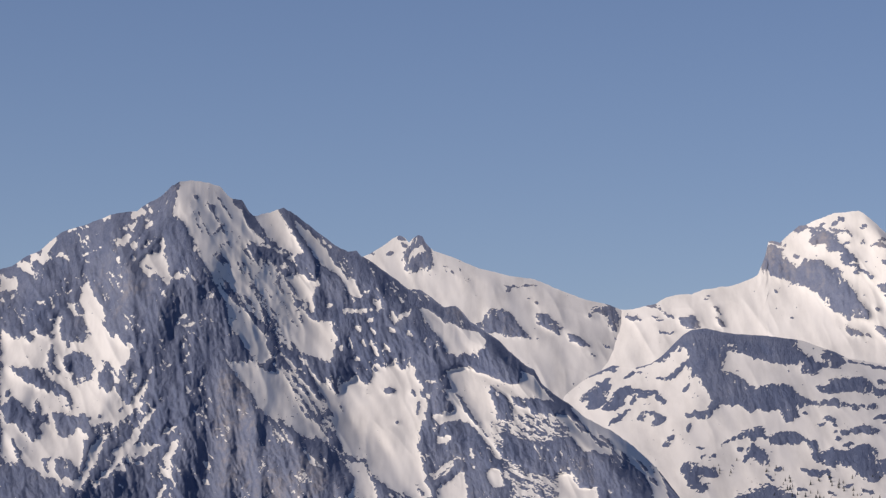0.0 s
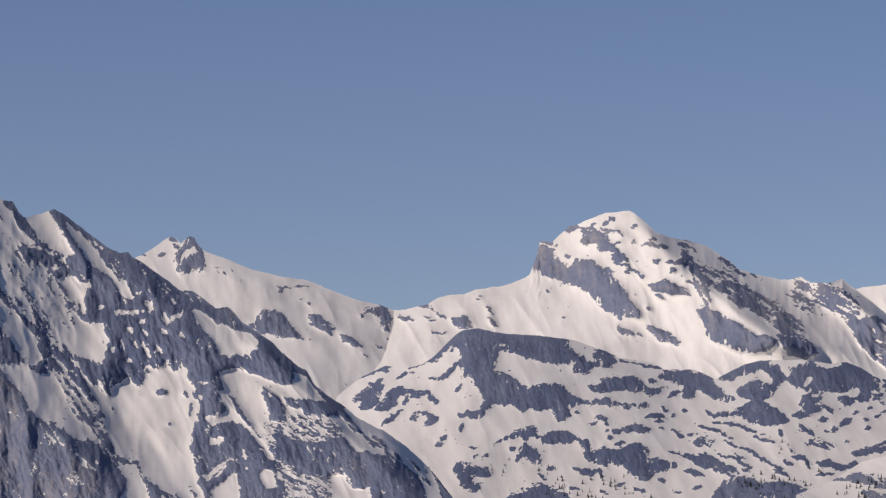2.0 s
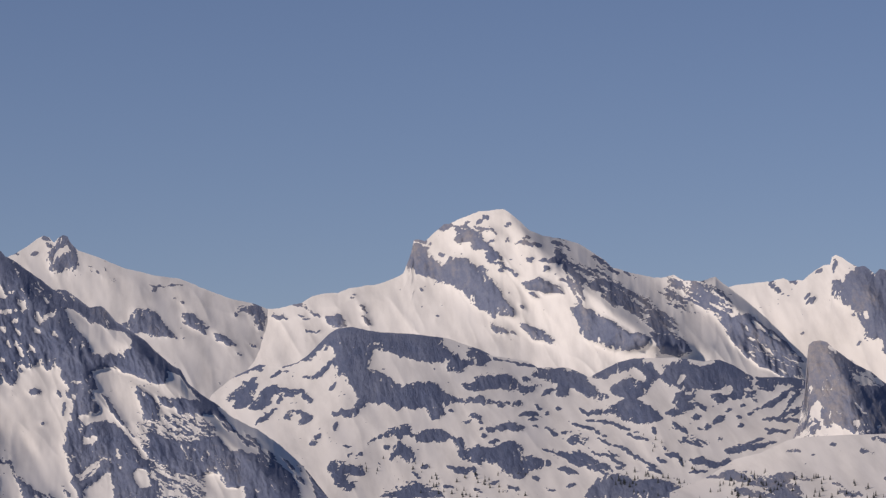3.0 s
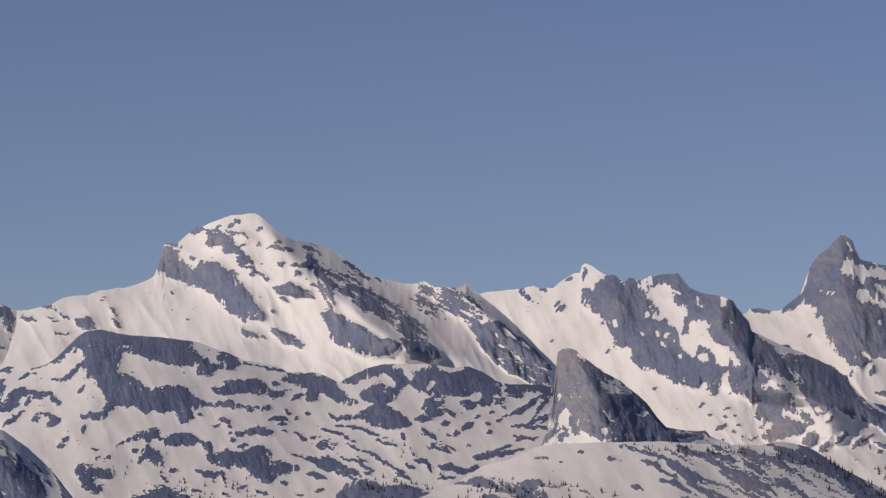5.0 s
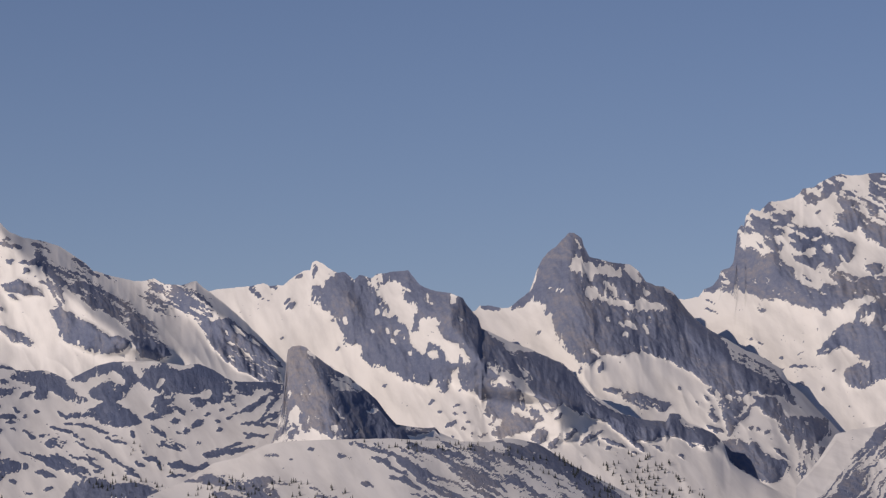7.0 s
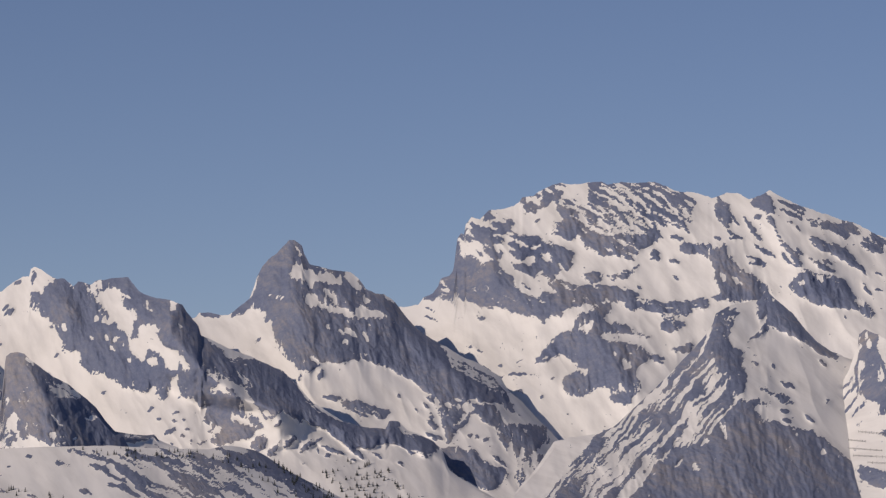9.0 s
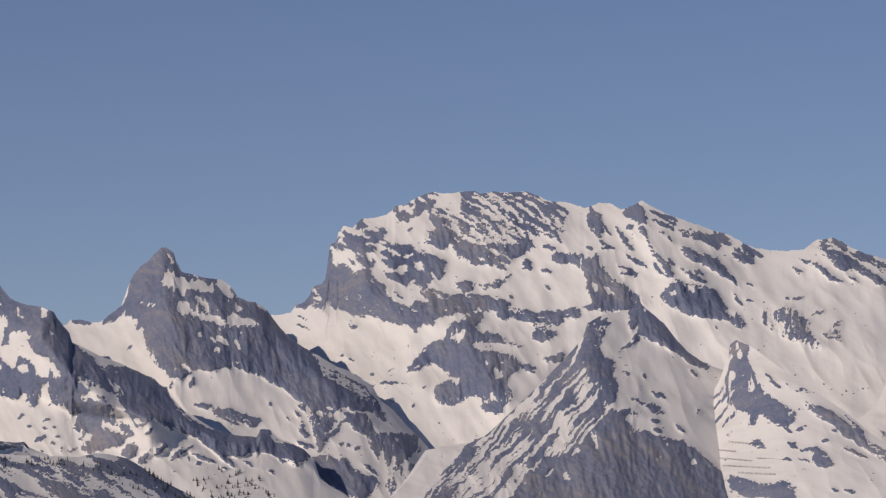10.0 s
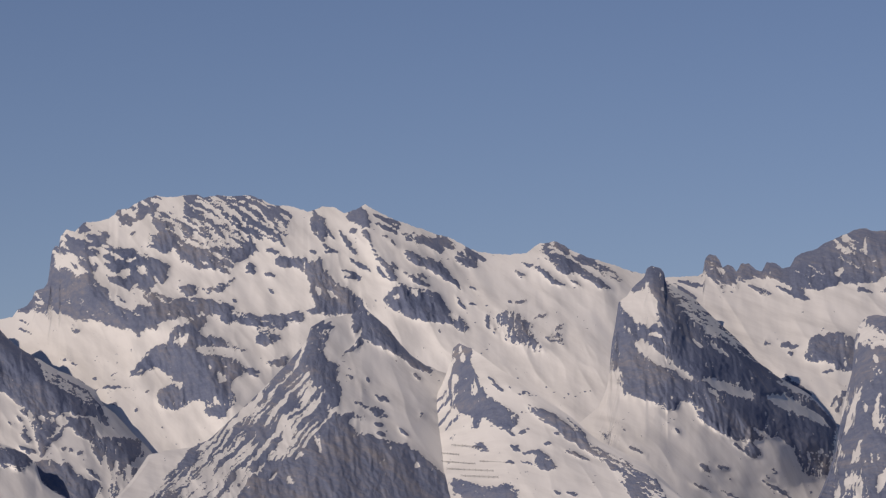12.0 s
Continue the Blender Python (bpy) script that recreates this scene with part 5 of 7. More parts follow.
def rock_tower():
    m = Mountain("rock_tower", "blunt brownish grey rock tower with a shaded side, standing on snow",
        [(1046, 150), (1054, 171), (1062, 194), (1067, 219), (1070, 243), (1072, 268), (1074, 285), (1075, 302), (1082, 307), (1095, 309), (1103, 306), (1112, 297), (1129, 285), (1146, 272), (1167, 262), (1179, 252), (1196, 239), (1209, 227), (1217, 216), (1223, 207), (1238, 191), (1255, 188), (1280, 185), (1296, 186), (1302, 179), (1331, 167), (1348, 143)],
        [(1035, 3480), (1330, 3430)], [(1035, 3340), (1330, 3320)], 130, cover=0.04, grain=3, seed=6, rough=1.6, relief=0.8)
    m.rib([(1102, 309), (1130, 244), (1152, 169)], 52, 150, 120)
    # sunlit left face: sunlight painted into the rock as a paler, browner tone
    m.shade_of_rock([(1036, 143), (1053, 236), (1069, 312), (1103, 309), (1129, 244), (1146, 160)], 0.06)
    m.patch([(1125, 270), (1144, 265), (1169, 259), (1192, 246), (1186, 237), (1169, 241), (1152, 241), (1135, 255)], 0.62, "snow_strip", 1)
    m.strokes(2.6, 0.97, [(1141, 217), (1152, 205), (1160, 198)], [(1194, 211), (1207, 213), (1213, 211)], [(1189, 190), (1194, 195)], [(1073, 243), (1081, 234)], [(1106, 300), (1115, 292)], name="snow_patch")
    m.snow([(1139, 187), (1148, 193), (1155, 186), (1144, 180)], name="snow_patch")
    m.snow([(1175, 179), (1182, 186), (1180, 174)], name="snow_patch")
    m.snow([(1076, 200), (1085, 218), (1096, 214), (1094, 201), (1087, 187)], name="snow_patch")
    m.snow([(1218, 182), (1228, 186), (1238, 177), (1220, 173)], name="snow_patch")
    m.snow([(1102, 158), (1110, 190), (1119, 182), (1135, 175), (1152, 168), (1157, 158)], 0.9, name="snow_foot")
    m.patch([(1001, 154), (1026, 184), (1047, 213), (1064, 238), (1068, 217), (1076, 196), (1085, 184), (1106, 179), (1106, 154)], 0.72, "snow_foot", 2)
    m.snow([(1119, 154), (1140, 171), (1152, 179), (1144, 154)], 0.9, name="snow_patch")
    m.snow([(1223, 209), (1238, 192), (1280, 186), (1331, 169), (1331, 143), (1270, 143), (1261, 165)], 0.95)
    m.rock([(1151, 165), (1156, 184), (1169, 196), (1194, 208), (1222, 209), (1230, 199), (1242, 200), (1251, 191), (1255, 170), (1237, 167), (1211, 173), (1186, 169)], 0.02, 3, "outcrop")
    m.rock([(1250, 179), (1270, 190), (1292, 190), (1297, 182), (1279, 178), (1266, 173)], 0.03, 0, "outcrop")
    m.strokes(3, 0.97, [(1194, 211), (1211, 211)], [(1176, 177), (1181, 186)], [(1265, 186), (1271, 187)], name="snow_patch")
    m.build()
    return m


def front_hill():
    m = Mountain("snow_hill", "smooth snow hill with scattered conifers and a mottled shaded side",
        [(867, 84), (926, 108), (964, 133), (1002, 142), (1044, 161), (1078, 166), (1129, 168), (1179, 169), (1230, 170), (1297, 166), (1348, 165), (1377, 164), (1400, 170), (1423, 168), (1449, 162), (1469, 150), (1490, 135), (1532, 113), (1574, 92), (1632, 56)],
        [(860, 3100), (1640, 3100)], [(860, 2920), (1640, 2920)], 60, cover=0.97, grain=1, seed=7, rough=1.0, relief=0.3, step=1.6)
    m.rib([(1188, 169), (1221, 118), (1255, 68)], 14, 350, 300, 26)
    m.patch([(1162, 164), (1348, 160), (1449, 159), (1490, 131), (1574, 88), (1623, 10), (1263, 9), (1196, 118)], 0.9, "", 7)
    m.patch([(1238, 159), (1348, 157), (1449, 159), (1490, 131), (1574, 88), (1623, 10), (1331, 9)], 0.68, "mottled_side", 7)
    m.patch([(1247, 143), (1381, 118), (1515, 76), (1431, 9), (1306, 85)], 0.6, "", 7)
    m.strokes(4.5, 0.06, [(1169, 163), (1194, 158), (1220, 150)], [(1203, 163), (1228, 146), (1254, 133), (1287, 114)], [(1237, 137), (1270, 120), (1313, 106)], [(1228, 112), (1249, 108), (1272, 94)], [(1287, 154), (1313, 137), (1346, 120), (1373, 106), (1405, 89)], [(1321, 124), (1355, 108), (1390, 86)], [(1380, 150), (1405, 137), (1431, 124), (1458, 106)], [(1405, 107), (1431, 99), (1458, 80)], [(1199, 141), (1220, 137), (1230, 128)], [(1254, 162), (1289, 149)], [(1389, 166), (1431, 150), (1464, 128)], [(1270, 108), (1313, 91), (1346, 78)], [(1186, 104), (1203, 98)], [(1363, 91), (1388, 78)], [(1119, 83), (1152, 79)], name="bare_streak", grain=7)
    m.strokes(2.6, 0.06, [(1303, 167), (1322, 157)], [(1350, 159), (1365, 153)], [(1151, 147), (1166, 142)], [(1227, 125), (1255, 117)], [(1043, 146), (1060, 143)], [(1106, 154), (1115, 153)], [(1076, 137), (1085, 137)], [(1313, 150), (1346, 140)], [(1355, 137), (1389, 123)], [(1254, 91), (1287, 79)], [(1237, 143), (1247, 136)], name="bare_streak", grain=7)
    m.strokes(6, 0.1, [(965, 112), (999, 105), (1021, 95)], [(965, 87), (1016, 77)], [(1029, 109), (1058, 105)], name="ledge")
    m.rock([(1429, 166), (1456, 154), (1481, 143), (1507, 125), (1540, 108), (1575, 78), (1523, 79), (1498, 106), (1473, 122), (1456, 135), (1442, 149)], 0.1, 1, "wooded_edge")
    m.patch([(918, 105), (960, 116), (977, 109), (1011, 113), (1036, 101), (1061, 91), (1082, 9), (1044, 9), (1011, 89), (977, 98), (943, 103)], 0.2, "", 1)
    m.strokes(2.5, 0.1, [(1036, 143), (1061, 143)], [(1095, 101), (1129, 91)], [(1146, 143), (1171, 142)], [(1061, 105), (1078, 101)], name="ledge")
    m.build()
    return m


def sharp_peak():
    m = Mountain("mountain", "sharp grey rock peak with snow ledges and a long cliff wall",
        [(1310, 355), (1357, 361), (1363, 369), (1382, 367), (1395, 364), (1407, 365), (1416, 371), (1428, 381), (1438, 390), (1445, 410), (1449, 423), (1457, 437), (1466, 448), (1477, 455), (1487, 466), (1497, 476), (1505, 476), (1516, 469), (1519, 457), (1528, 440), (1538, 438), (1555, 432), (1572, 431), (1588, 429), (1601, 418), (1612, 403), (1627, 397), (1639, 396), (1652, 386), (1660, 377), (1673, 360), (1690, 342), (1724, 320), (1758, 301), (1787, 288), (1813, 271), (1825, 250), (1842, 237), (1867, 210), (1884, 193), (1901, 174), (1918, 141), (1939, 86)],
        [(1310, 4550), (1660, 4500), (1930, 4100)], [(1310, 3900), (1930, 3740)], 68, cover=0.985, grain=0, seed=8, rough=2.6)
    m.rib([(1500, 476), (1504, 385), (1521, 293)], 30, 70, 160)
    m.rib([(1639, 385), (1698, 318), (1791, 233), (1867, 166)], 38, 170, 100)
    m.rock([(1409, 364), (1419, 373), (1427, 380), (1438, 387), (1444, 399), (1449, 412), (1453, 433), (1461, 446), (1474, 450), (1487, 462), (1495, 473), (1504, 478), (1515, 472), (1517, 461), (1522, 453), (1527, 438), (1538, 434), (1554, 433), (1576, 428), (1592, 420), (1605, 413), (1618, 398), (1635, 394), (1647, 386), (1657, 377), (1626, 301), (1592, 298), (1571, 293), (1554, 296), (1541, 290), (1528, 283), (1520, 278), (1509, 283), (1499, 296), (1486, 307), (1478, 321), (1474, 338), (1471, 355), (1461, 355), (1453, 372), (1444, 376), (1427, 368), (1415, 361)], 0.015, 3, "cliff_wall")
    m.rock([(1618, 399), (1635, 395), (1647, 386), (1657, 378), (1672, 365), (1689, 348), (1702, 336), (1718, 323), (1735, 308), (1760, 291), (1781, 275), (1802, 258), (1823, 246), (1832, 227), (1810, 231), (1785, 235), (1768, 231), (1751, 231), (1735, 235), (1718, 239), (1705, 248), (1693, 255), (1680, 265), (1663, 273), (1651, 282), (1634, 289), (1617, 295), (1592, 297), (1584, 343)], 0.015, 3, "cliff_wall")
    m.rock([(1701, 243), (1735, 241), (1777, 232), (1827, 228), (1852, 204), (1882, 199), (1887, 177), (1861, 155), (1851, 134), (1838, 135), (1835, 156), (1822, 156), (1814, 173), (1806, 194), (1785, 206), (1776, 219), (1760, 216), (1743, 198), (1734, 176), (1729, 194), (1722, 211), (1715, 228)], 0.17, 3)
    m.snow([(1747, 228), (1768, 231), (1785, 227), (1776, 221), (1761, 219)], 0.85, name="snow_patch")
    m.snow([(1753, 214), (1766, 216), (1785, 203), (1806, 190), (1816, 169), (1824, 152), (1828, 138), (1805, 140), (1788, 146), (1780, 155), (1772, 165), (1751, 169), (1738, 167), (1743, 186), (1753, 199)], 0.985)
    m.snow([(1499, 440), (1508, 443), (1516, 437), (1533, 430), (1540, 421), (1533, 412), (1532, 402), (1525, 410), (1516, 420), (1510, 417), (1500, 423)])
    m.snow([(1538, 427), (1554, 428), (1567, 422), (1576, 424), (1576, 410), (1563, 410), (1550, 414), (1539, 418)], 0.93, name="snow_ledge")
    m.snow([(1579, 423), (1586, 428), (1592, 420), (1599, 411), (1611, 400), (1597, 405), (1583, 414)], name="snow_ledge")
    m.snow([(1515, 394), (1525, 397), (1537, 395), (1541, 385), (1550, 379), (1567, 378), (1575, 376), (1593, 368), (1588, 361), (1575, 366), (1558, 369), (1546, 374), (1538, 383), (1531, 374), (1520, 385)], name="snow_ledge")
    m.snow([(1549, 403), (1563, 399), (1569, 389), (1575, 380), (1563, 383), (1553, 391)], 0.85, name="snow_ledge")
    m.snow([(1596, 372), (1605, 379), (1618, 373), (1630, 373), (1649, 360), (1634, 359), (1617, 359), (1598, 363)], name="snow_ledge")
    m.snow([(1607, 388), (1616, 393), (1618, 384), (1611, 382)], name="snow_patch")
    m.strokes(2.8, 0.98, [(1505, 467), (1516, 453)], [(1465, 393), (1475, 397)], [(1477, 392), (1492, 391)], [(1526, 304), (1538, 296)], [(1530, 299), (1546, 292)], [(1579, 345), (1586, 338)], [(1583, 343), (1597, 333)], [(1552, 351), (1557, 342)], [(1574, 340), (1579, 335)], [(1608, 339), (1615, 324)], [(1617, 352), (1620, 344)], [(1503, 429), (1510, 418)], [(1578, 327), (1582, 322)], [(1717, 241), (1719, 227)], [(1745, 239), (1752, 238)], [(1767, 237), (1782, 233)], [(1730, 233), (1739, 228)], [(1818, 207), (1827, 203)], [(1845, 194), (1853, 188)], name="snow_patch")
    m.patch([(1733, 307), (1769, 288), (1802, 271), (1824, 247), (1806, 252), (1781, 264), (1760, 273), (1742, 287)], 0.62, "mixed_edge", 1)
    m.snow([(1802, 233), (1823, 223), (1843, 212), (1866, 203), (1847, 198), (1831, 202), (1813, 215)], 0.98, "snow_tongue")
    m.rock([(1366, 364), (1381, 369), (1399, 365), (1389, 360), (1377, 360)], 0.1, 0, name="outcrop")
    m.rock([(1573, 238), (1600, 236), (1617, 230), (1652, 220), (1638, 210), (1625, 222), (1617, 216), (1604, 208), (1591, 220), (1579, 222)], 0.12, 1, name="outcrop")
    m.rock([(1707, 221), (1713, 208), (1722, 194), (1713, 192), (1706, 203)], 0.03, name="outcrop")
    m.strokes(2.8, 0.02, [(1446, 327), (1456, 329)], [(1511, 266), (1517, 277)], [(1625, 216), (1638, 211)], [(1658, 241), (1663, 246)], [(1683, 227), (1692, 219)], [(1698, 234), (1706, 222)], [(1541, 266), (1547, 281)], [(1769, 217), (1759, 203), (1743, 191), (1733, 172)], [(1765, 181), (1770, 186)], [(1788, 173), (1794, 181)], [(1775, 177), (1779, 183)], [(1802, 153), (1810, 147)], [(1808, 145), (1823, 137)], [(1549, 242), (1575, 239)], [(1701, 187), (1726, 178)], name="outcrop")
    m.rock([(1777, 105), (1767, 114), (1750, 123), (1734, 135), (1725, 148), (1721, 162), (1738, 166), (1751, 168), (1763, 161), (1772, 164), (1780, 153), (1788, 144), (1805, 138), (1818, 136), (1825, 127), (1817, 114), (1805, 107), (1792, 104)], 0.01, 3, "outcrop")
    m.patch([(1847, 148), (1868, 157), (1890, 148), (1899, 126), (1876, 121), (1851, 105), (1837, 105), (1833, 123)], 0.5, "mixed_slope", 3)
    m.strokes(3, 0.98, [(1827, 172), (1829, 148)], [(1846, 165), (1839, 144)], [(1861, 161), (1860, 148)], [(1901, 156), (1891, 135)], name="snow_gully")
    m.build()
    return m


def great_peak():
    m = Mountain("mountain", "massive layered limestone mountain streaked with snow above bowls",
        [(1639, 372), (1660, 376), (1677, 377), (1690, 380), (1698, 390), (1711, 396), (1720, 407), (1724, 419), (1737, 423), (1743, 432), (1745, 445), (1747, 462), (1749, 478), (1754, 486), (1759, 484), (1762, 500), (1771, 511), (1783, 507), (1796, 520), (1809, 521), (1834, 526), (1843, 534), (1847, 540), (1864, 542), (1877, 551), (1889, 557), (1902, 561), (1915, 559), (1936, 559), (1945, 561), (1966, 562), (1974, 559)] + [(1995, 561), (2021, 560), (2046, 562), (2063, 554), (2076, 548), (2106, 545), (2131, 536), (2152, 544), (2169, 544), (2186, 534), (2203, 539), (2217, 547), (2228, 541), (2241, 534), (2266, 522), (2308, 508), (2350, 494), (2375, 479), (2400, 473), (2434, 471), (2459, 472), (2472, 483), (2480, 488), (2492, 488), (2504, 489), (2517, 483), (2530, 474), (2551, 466), (2584, 455), (2618, 444), (2635, 440), (2685, 423)],
        [(1640, 4800), (1930, 4790), (2300, 4670), (2690, 4480)], [(1640, 4180), (2690, 3920)], 110, cover=0.975, grain=1, seed=9, rough=3.6)
    m.rib([(1758, 508), (1792, 436), (1868, 360)], 25, 50, 150)
    m.rib([(2216, 544), (2232, 476), (2265, 400), (2365, 332)], 22, 170, 260)
    m.rib([(2046, 561), (2063, 486), (2138, 384)], 9, 120, 120)
    m.rib([(1944, 368), (1978, 317), (2011, 250)], 22, 80, 80)
    m.rib([(2214, 542), (2229, 484), (2263, 433)], 14, 60, 160)
    m.rib([(2364, 479), (2393, 416), (2439, 373)], 8, 60, 120)
    m.rib([(2486, 484), (2524, 449), (2578, 406)], 10, 100, 60)
    m.rib([(1784, 506), (1805, 451), (1810, 392)], 8, 40, 50)
    m.rib([(2153, 476), (2140, 425), (2148, 375)], 16, 150, 60)
    m.rib([(2009, 442), (2021, 392), (2038, 341)], 8, 130, 60)
    m.rib([(2102, 341), (2068, 290), (2017, 223)], 14, 160, 80)
    m.patch([(1696, 386), (1717, 401), (1729, 425), (1743, 428), (1745, 476), (1761, 508), (1788, 519), (1805, 526), (1848, 541), (1886, 558), (1909, 558), (1900, 527), (1892, 485), (1888, 468), (1924, 459), (1929, 434), (1892, 426), (1900, 392), (1960, 383), (1907, 370), (1909, 361), (1873, 358), (1839, 365), (1814, 373), (1780, 377), (1763, 383), (1729, 387)], 0.035, "cliff_wall", 1)
    m.snow([(1747, 471), (1756, 475), (1767, 470), (1780, 473), (1788, 464), (1798, 451), (1800, 437), (1789, 439), (1776, 447), (1763, 453), (1755, 463)], 0.95, "snow_ledge")
    m.snow([(1795, 520), (1814, 525), (1839, 530), (1848, 532), (1848, 519), (1860, 513), (1869, 523), (1886, 528), (1894, 536), (1904, 524), (1895, 506), (1889, 485), (1893, 471), (1882, 471), (1865, 480), (1848, 484), (1839, 482), (1830, 488), (1835, 501), (1827, 509), (1810, 513)], 0.95)
    m.snow([(1813, 475), (1821, 486), (1830, 494), (1832, 475), (1824, 466)], 0.8, "snow_patch")
    m.snow([(1820, 464), (1831, 452), (1844, 445), (1856, 452), (1866, 454), (1864, 437), (1852, 433), (1839, 436), (1828, 442), (1835, 434), (1848, 426), (1865, 421), (1883, 419), (1887, 409), (1900, 399), (1895, 392), (1878, 399), (1871, 391), (1883, 382), (1865, 390), (1848, 399), (1839, 411), (1831, 420), (1822, 428), (1808, 437), (1813, 447)], 0.95, "snow_ledge")
    m.snow([(1872, 455), (1886, 459), (1895, 447), (1890, 439), (1879, 446)], name="snow_patch")
    m.strokes(2.8, 0.97, [(1766, 507), (1784, 502), (1807, 492)], [(1868, 425), (1878, 428)], [(1860, 463), (1878, 469)], [(1838, 471), (1853, 467)], [(1723, 418), (1732, 409)], [(1727, 404), (1739, 399)], [(1763, 500), (1768, 491)], [(1814, 518), (1832, 513)], [(1797, 510), (1821, 502)], [(1852, 534), (1860, 537)], [(1848, 557), (1865, 546)], [(1804, 476), (1812, 451)], [(1814, 451), (1821, 434)], [(1899, 443), (1907, 432)], [(1911, 417), (1920, 413)], [(1755, 461), (1761, 454)], name="snow_ledge")
    m.strokes(2.2, 0.03, [(1778, 461), (1790, 451)], [(1866, 508), (1873, 503)], [(1848, 523), (1866, 517)], [(1848, 476), (1869, 471)], [(1839, 441), (1858, 432)], [(1877, 468), (1888, 458)], [(1839, 415), (1861, 402)], [(1860, 529), (1882, 534)], name="ledge")
    m.patch([(1884, 557), (1907, 563), (1933, 558), (1967, 561), (2000, 561), (2047, 562), (2068, 547), (2094, 541), (2111, 533), (2102, 514), (2111, 510), (2094, 496), (2102, 484), (2081, 484), (2072, 492), (2064, 480), (2051, 475), (2034, 466), (2022, 458), (2017, 445), (2005, 441), (1999, 454), (1975, 451), (1966, 448), (1950, 462), (1936, 466), (1933, 480), (1932, 502), (1924, 519), (1911, 523), (1907, 502), (1921, 476), (1907, 480), (1893, 484), (1898, 497), (1907, 510), (1897, 522), (1907, 535), (1924, 540), (1945, 535), (1945, 552)], 0.41, "summit_block", 1)
    m.rock([(1911, 521), (1924, 524), (1933, 510), (1932, 488), (1924, 475), (1911, 475), (1901, 485), (1907, 502)], 0.02)
    m.rock([(1933, 481), (1950, 486), (1966, 479), (1992, 486), (2018, 476), (2014, 459), (2005, 442), (1999, 454), (1975, 449), (1965, 449), (1951, 462), (1938, 465)], 0.03)
    m.rock([(2020, 458), (2012, 476), (2034, 485), (2056, 489), (2070, 483), (2051, 475), (2030, 462)], 0.1, 1)
    m.rock([(2013, 557), (2047, 561), (2064, 545), (2090, 537), (2106, 523), (2098, 514), (2077, 527), (2056, 534), (2034, 540)], 0.2, 1)
    m.snow([(1914, 557), (1946, 557), (1944, 539), (1928, 535), (1916, 539), (1901, 530), (1908, 548)], 0.96)
    m.snow([(2058, 492), (2072, 498), (2075, 489), (2089, 494), (2094, 485), (2111, 485), (2128, 484), (2132, 498), (2144, 494), (2155, 489), (2149, 475), (2136, 468), (2119, 469), (2102, 469), (2085, 469), (2081, 475), (2068, 471), (2059, 475)], 0.96)
    m.snow([(2112, 523), (2132, 533), (2138, 528), (2128, 510), (2117, 508)], 0.93)
    m.rock([(2140, 544), (2157, 527), (2161, 505), (2153, 491), (2139, 506), (2134, 522)], 0.08, 1)
    m.rock([(2079, 458), (2089, 470), (2111, 470), (2136, 468), (2153, 464), (2158, 451), (2171, 435), (2183, 425), (2200, 417), (2213, 408), (2222, 390), (2203, 382), (2186, 384), (2165, 380), (2153, 386), (2139, 399), (2133, 413), (2136, 427), (2127, 442), (2115, 451), (2098, 452)], 0.015, 3)
    m.snow([(2016, 446), (2022, 460), (2039, 469), (2055, 464), (2077, 464), (2083, 455), (2098, 451), (2115, 449), (2127, 438), (2135, 425), (2132, 413), (2140, 400), (2146, 395), (2127, 391), (2110, 387), (2093, 382), (2076, 382), (2060, 387), (2034, 387), (2013, 391), (2003, 400), (2021, 404), (2016, 417)], 0.99)
    m.snow([(1922, 458), (1937, 465), (1954, 460), (1966, 448), (1988, 449), (2005, 442), (2019, 438), (2014, 429), (1983, 427), (1958, 426), (1933, 427), (1926, 426), (1917, 417), (1933, 410), (1966, 408), (1992, 405), (2009, 410), (2017, 422), (2029, 418), (2022, 399), (1992, 400), (1958, 404), (1924, 408), (1905, 417), (1922, 443)], 0.97)
    m.rock([(1932, 421), (1945, 428), (1962, 424), (1966, 415), (1954, 412), (1941, 416)], 0.02, name="ledge")
    m.rock([(1970, 421), (1992, 426), (2013, 435), (2023, 439), (2014, 426), (2000, 415), (1983, 415)], 0.02, name="ledge")
    m.rock([(1890, 421), (1911, 414), (1933, 407), (1966, 405), (1988, 405), (2000, 401), (2023, 396), (2014, 387), (1992, 383), (1975, 387), (1966, 381), (1933, 377), (1916, 377), (1901, 388)], 0.015)
    m.rock([(1999, 383), (2021, 386), (2051, 382), (2089, 382), (2102, 386), (2119, 388), (2128, 379), (2121, 370), (2102, 372), (2093, 361), (2076, 361), (2059, 359), (2043, 366), (2021, 372), (2009, 370)], 0.03, 0, "ledge")
    m.rock([(2126, 389), (2144, 395), (2153, 383), (2136, 381)], 0.02, name="ledge")
    m.rock([(2035, 453), (2047, 460), (2054, 453), (2049, 446), (2038, 446)], 0.02, name="outcrop")
    m.rock([(2185, 526), (2200, 537), (2212, 543), (2222, 533), (2226, 518), (2221, 509), (2212, 513), (2204, 521)], 0.03)
    m.rock([(2211, 509), (2222, 506), (2230, 484), (2238, 472), (2251, 460), (2260, 446), (2264, 432), (2254, 432), (2245, 454), (2232, 466), (2224, 487)], 0.05, name="rock_rib")
    m.rock([(2270, 509), (2293, 506), (2318, 497), (2336, 479), (2330, 472), (2314, 483), (2297, 487), (2279, 493)], 0.03, 1)
    m.rock([(2320, 500), (2343, 493), (2357, 482), (2343, 478), (2325, 484)], 0.03, 1)
    m.rock([(2274, 481), (2297, 472), (2322, 463), (2343, 446), (2349, 431), (2334, 436), (2318, 448), (2296, 455), (2283, 462)], 0.03, 1)
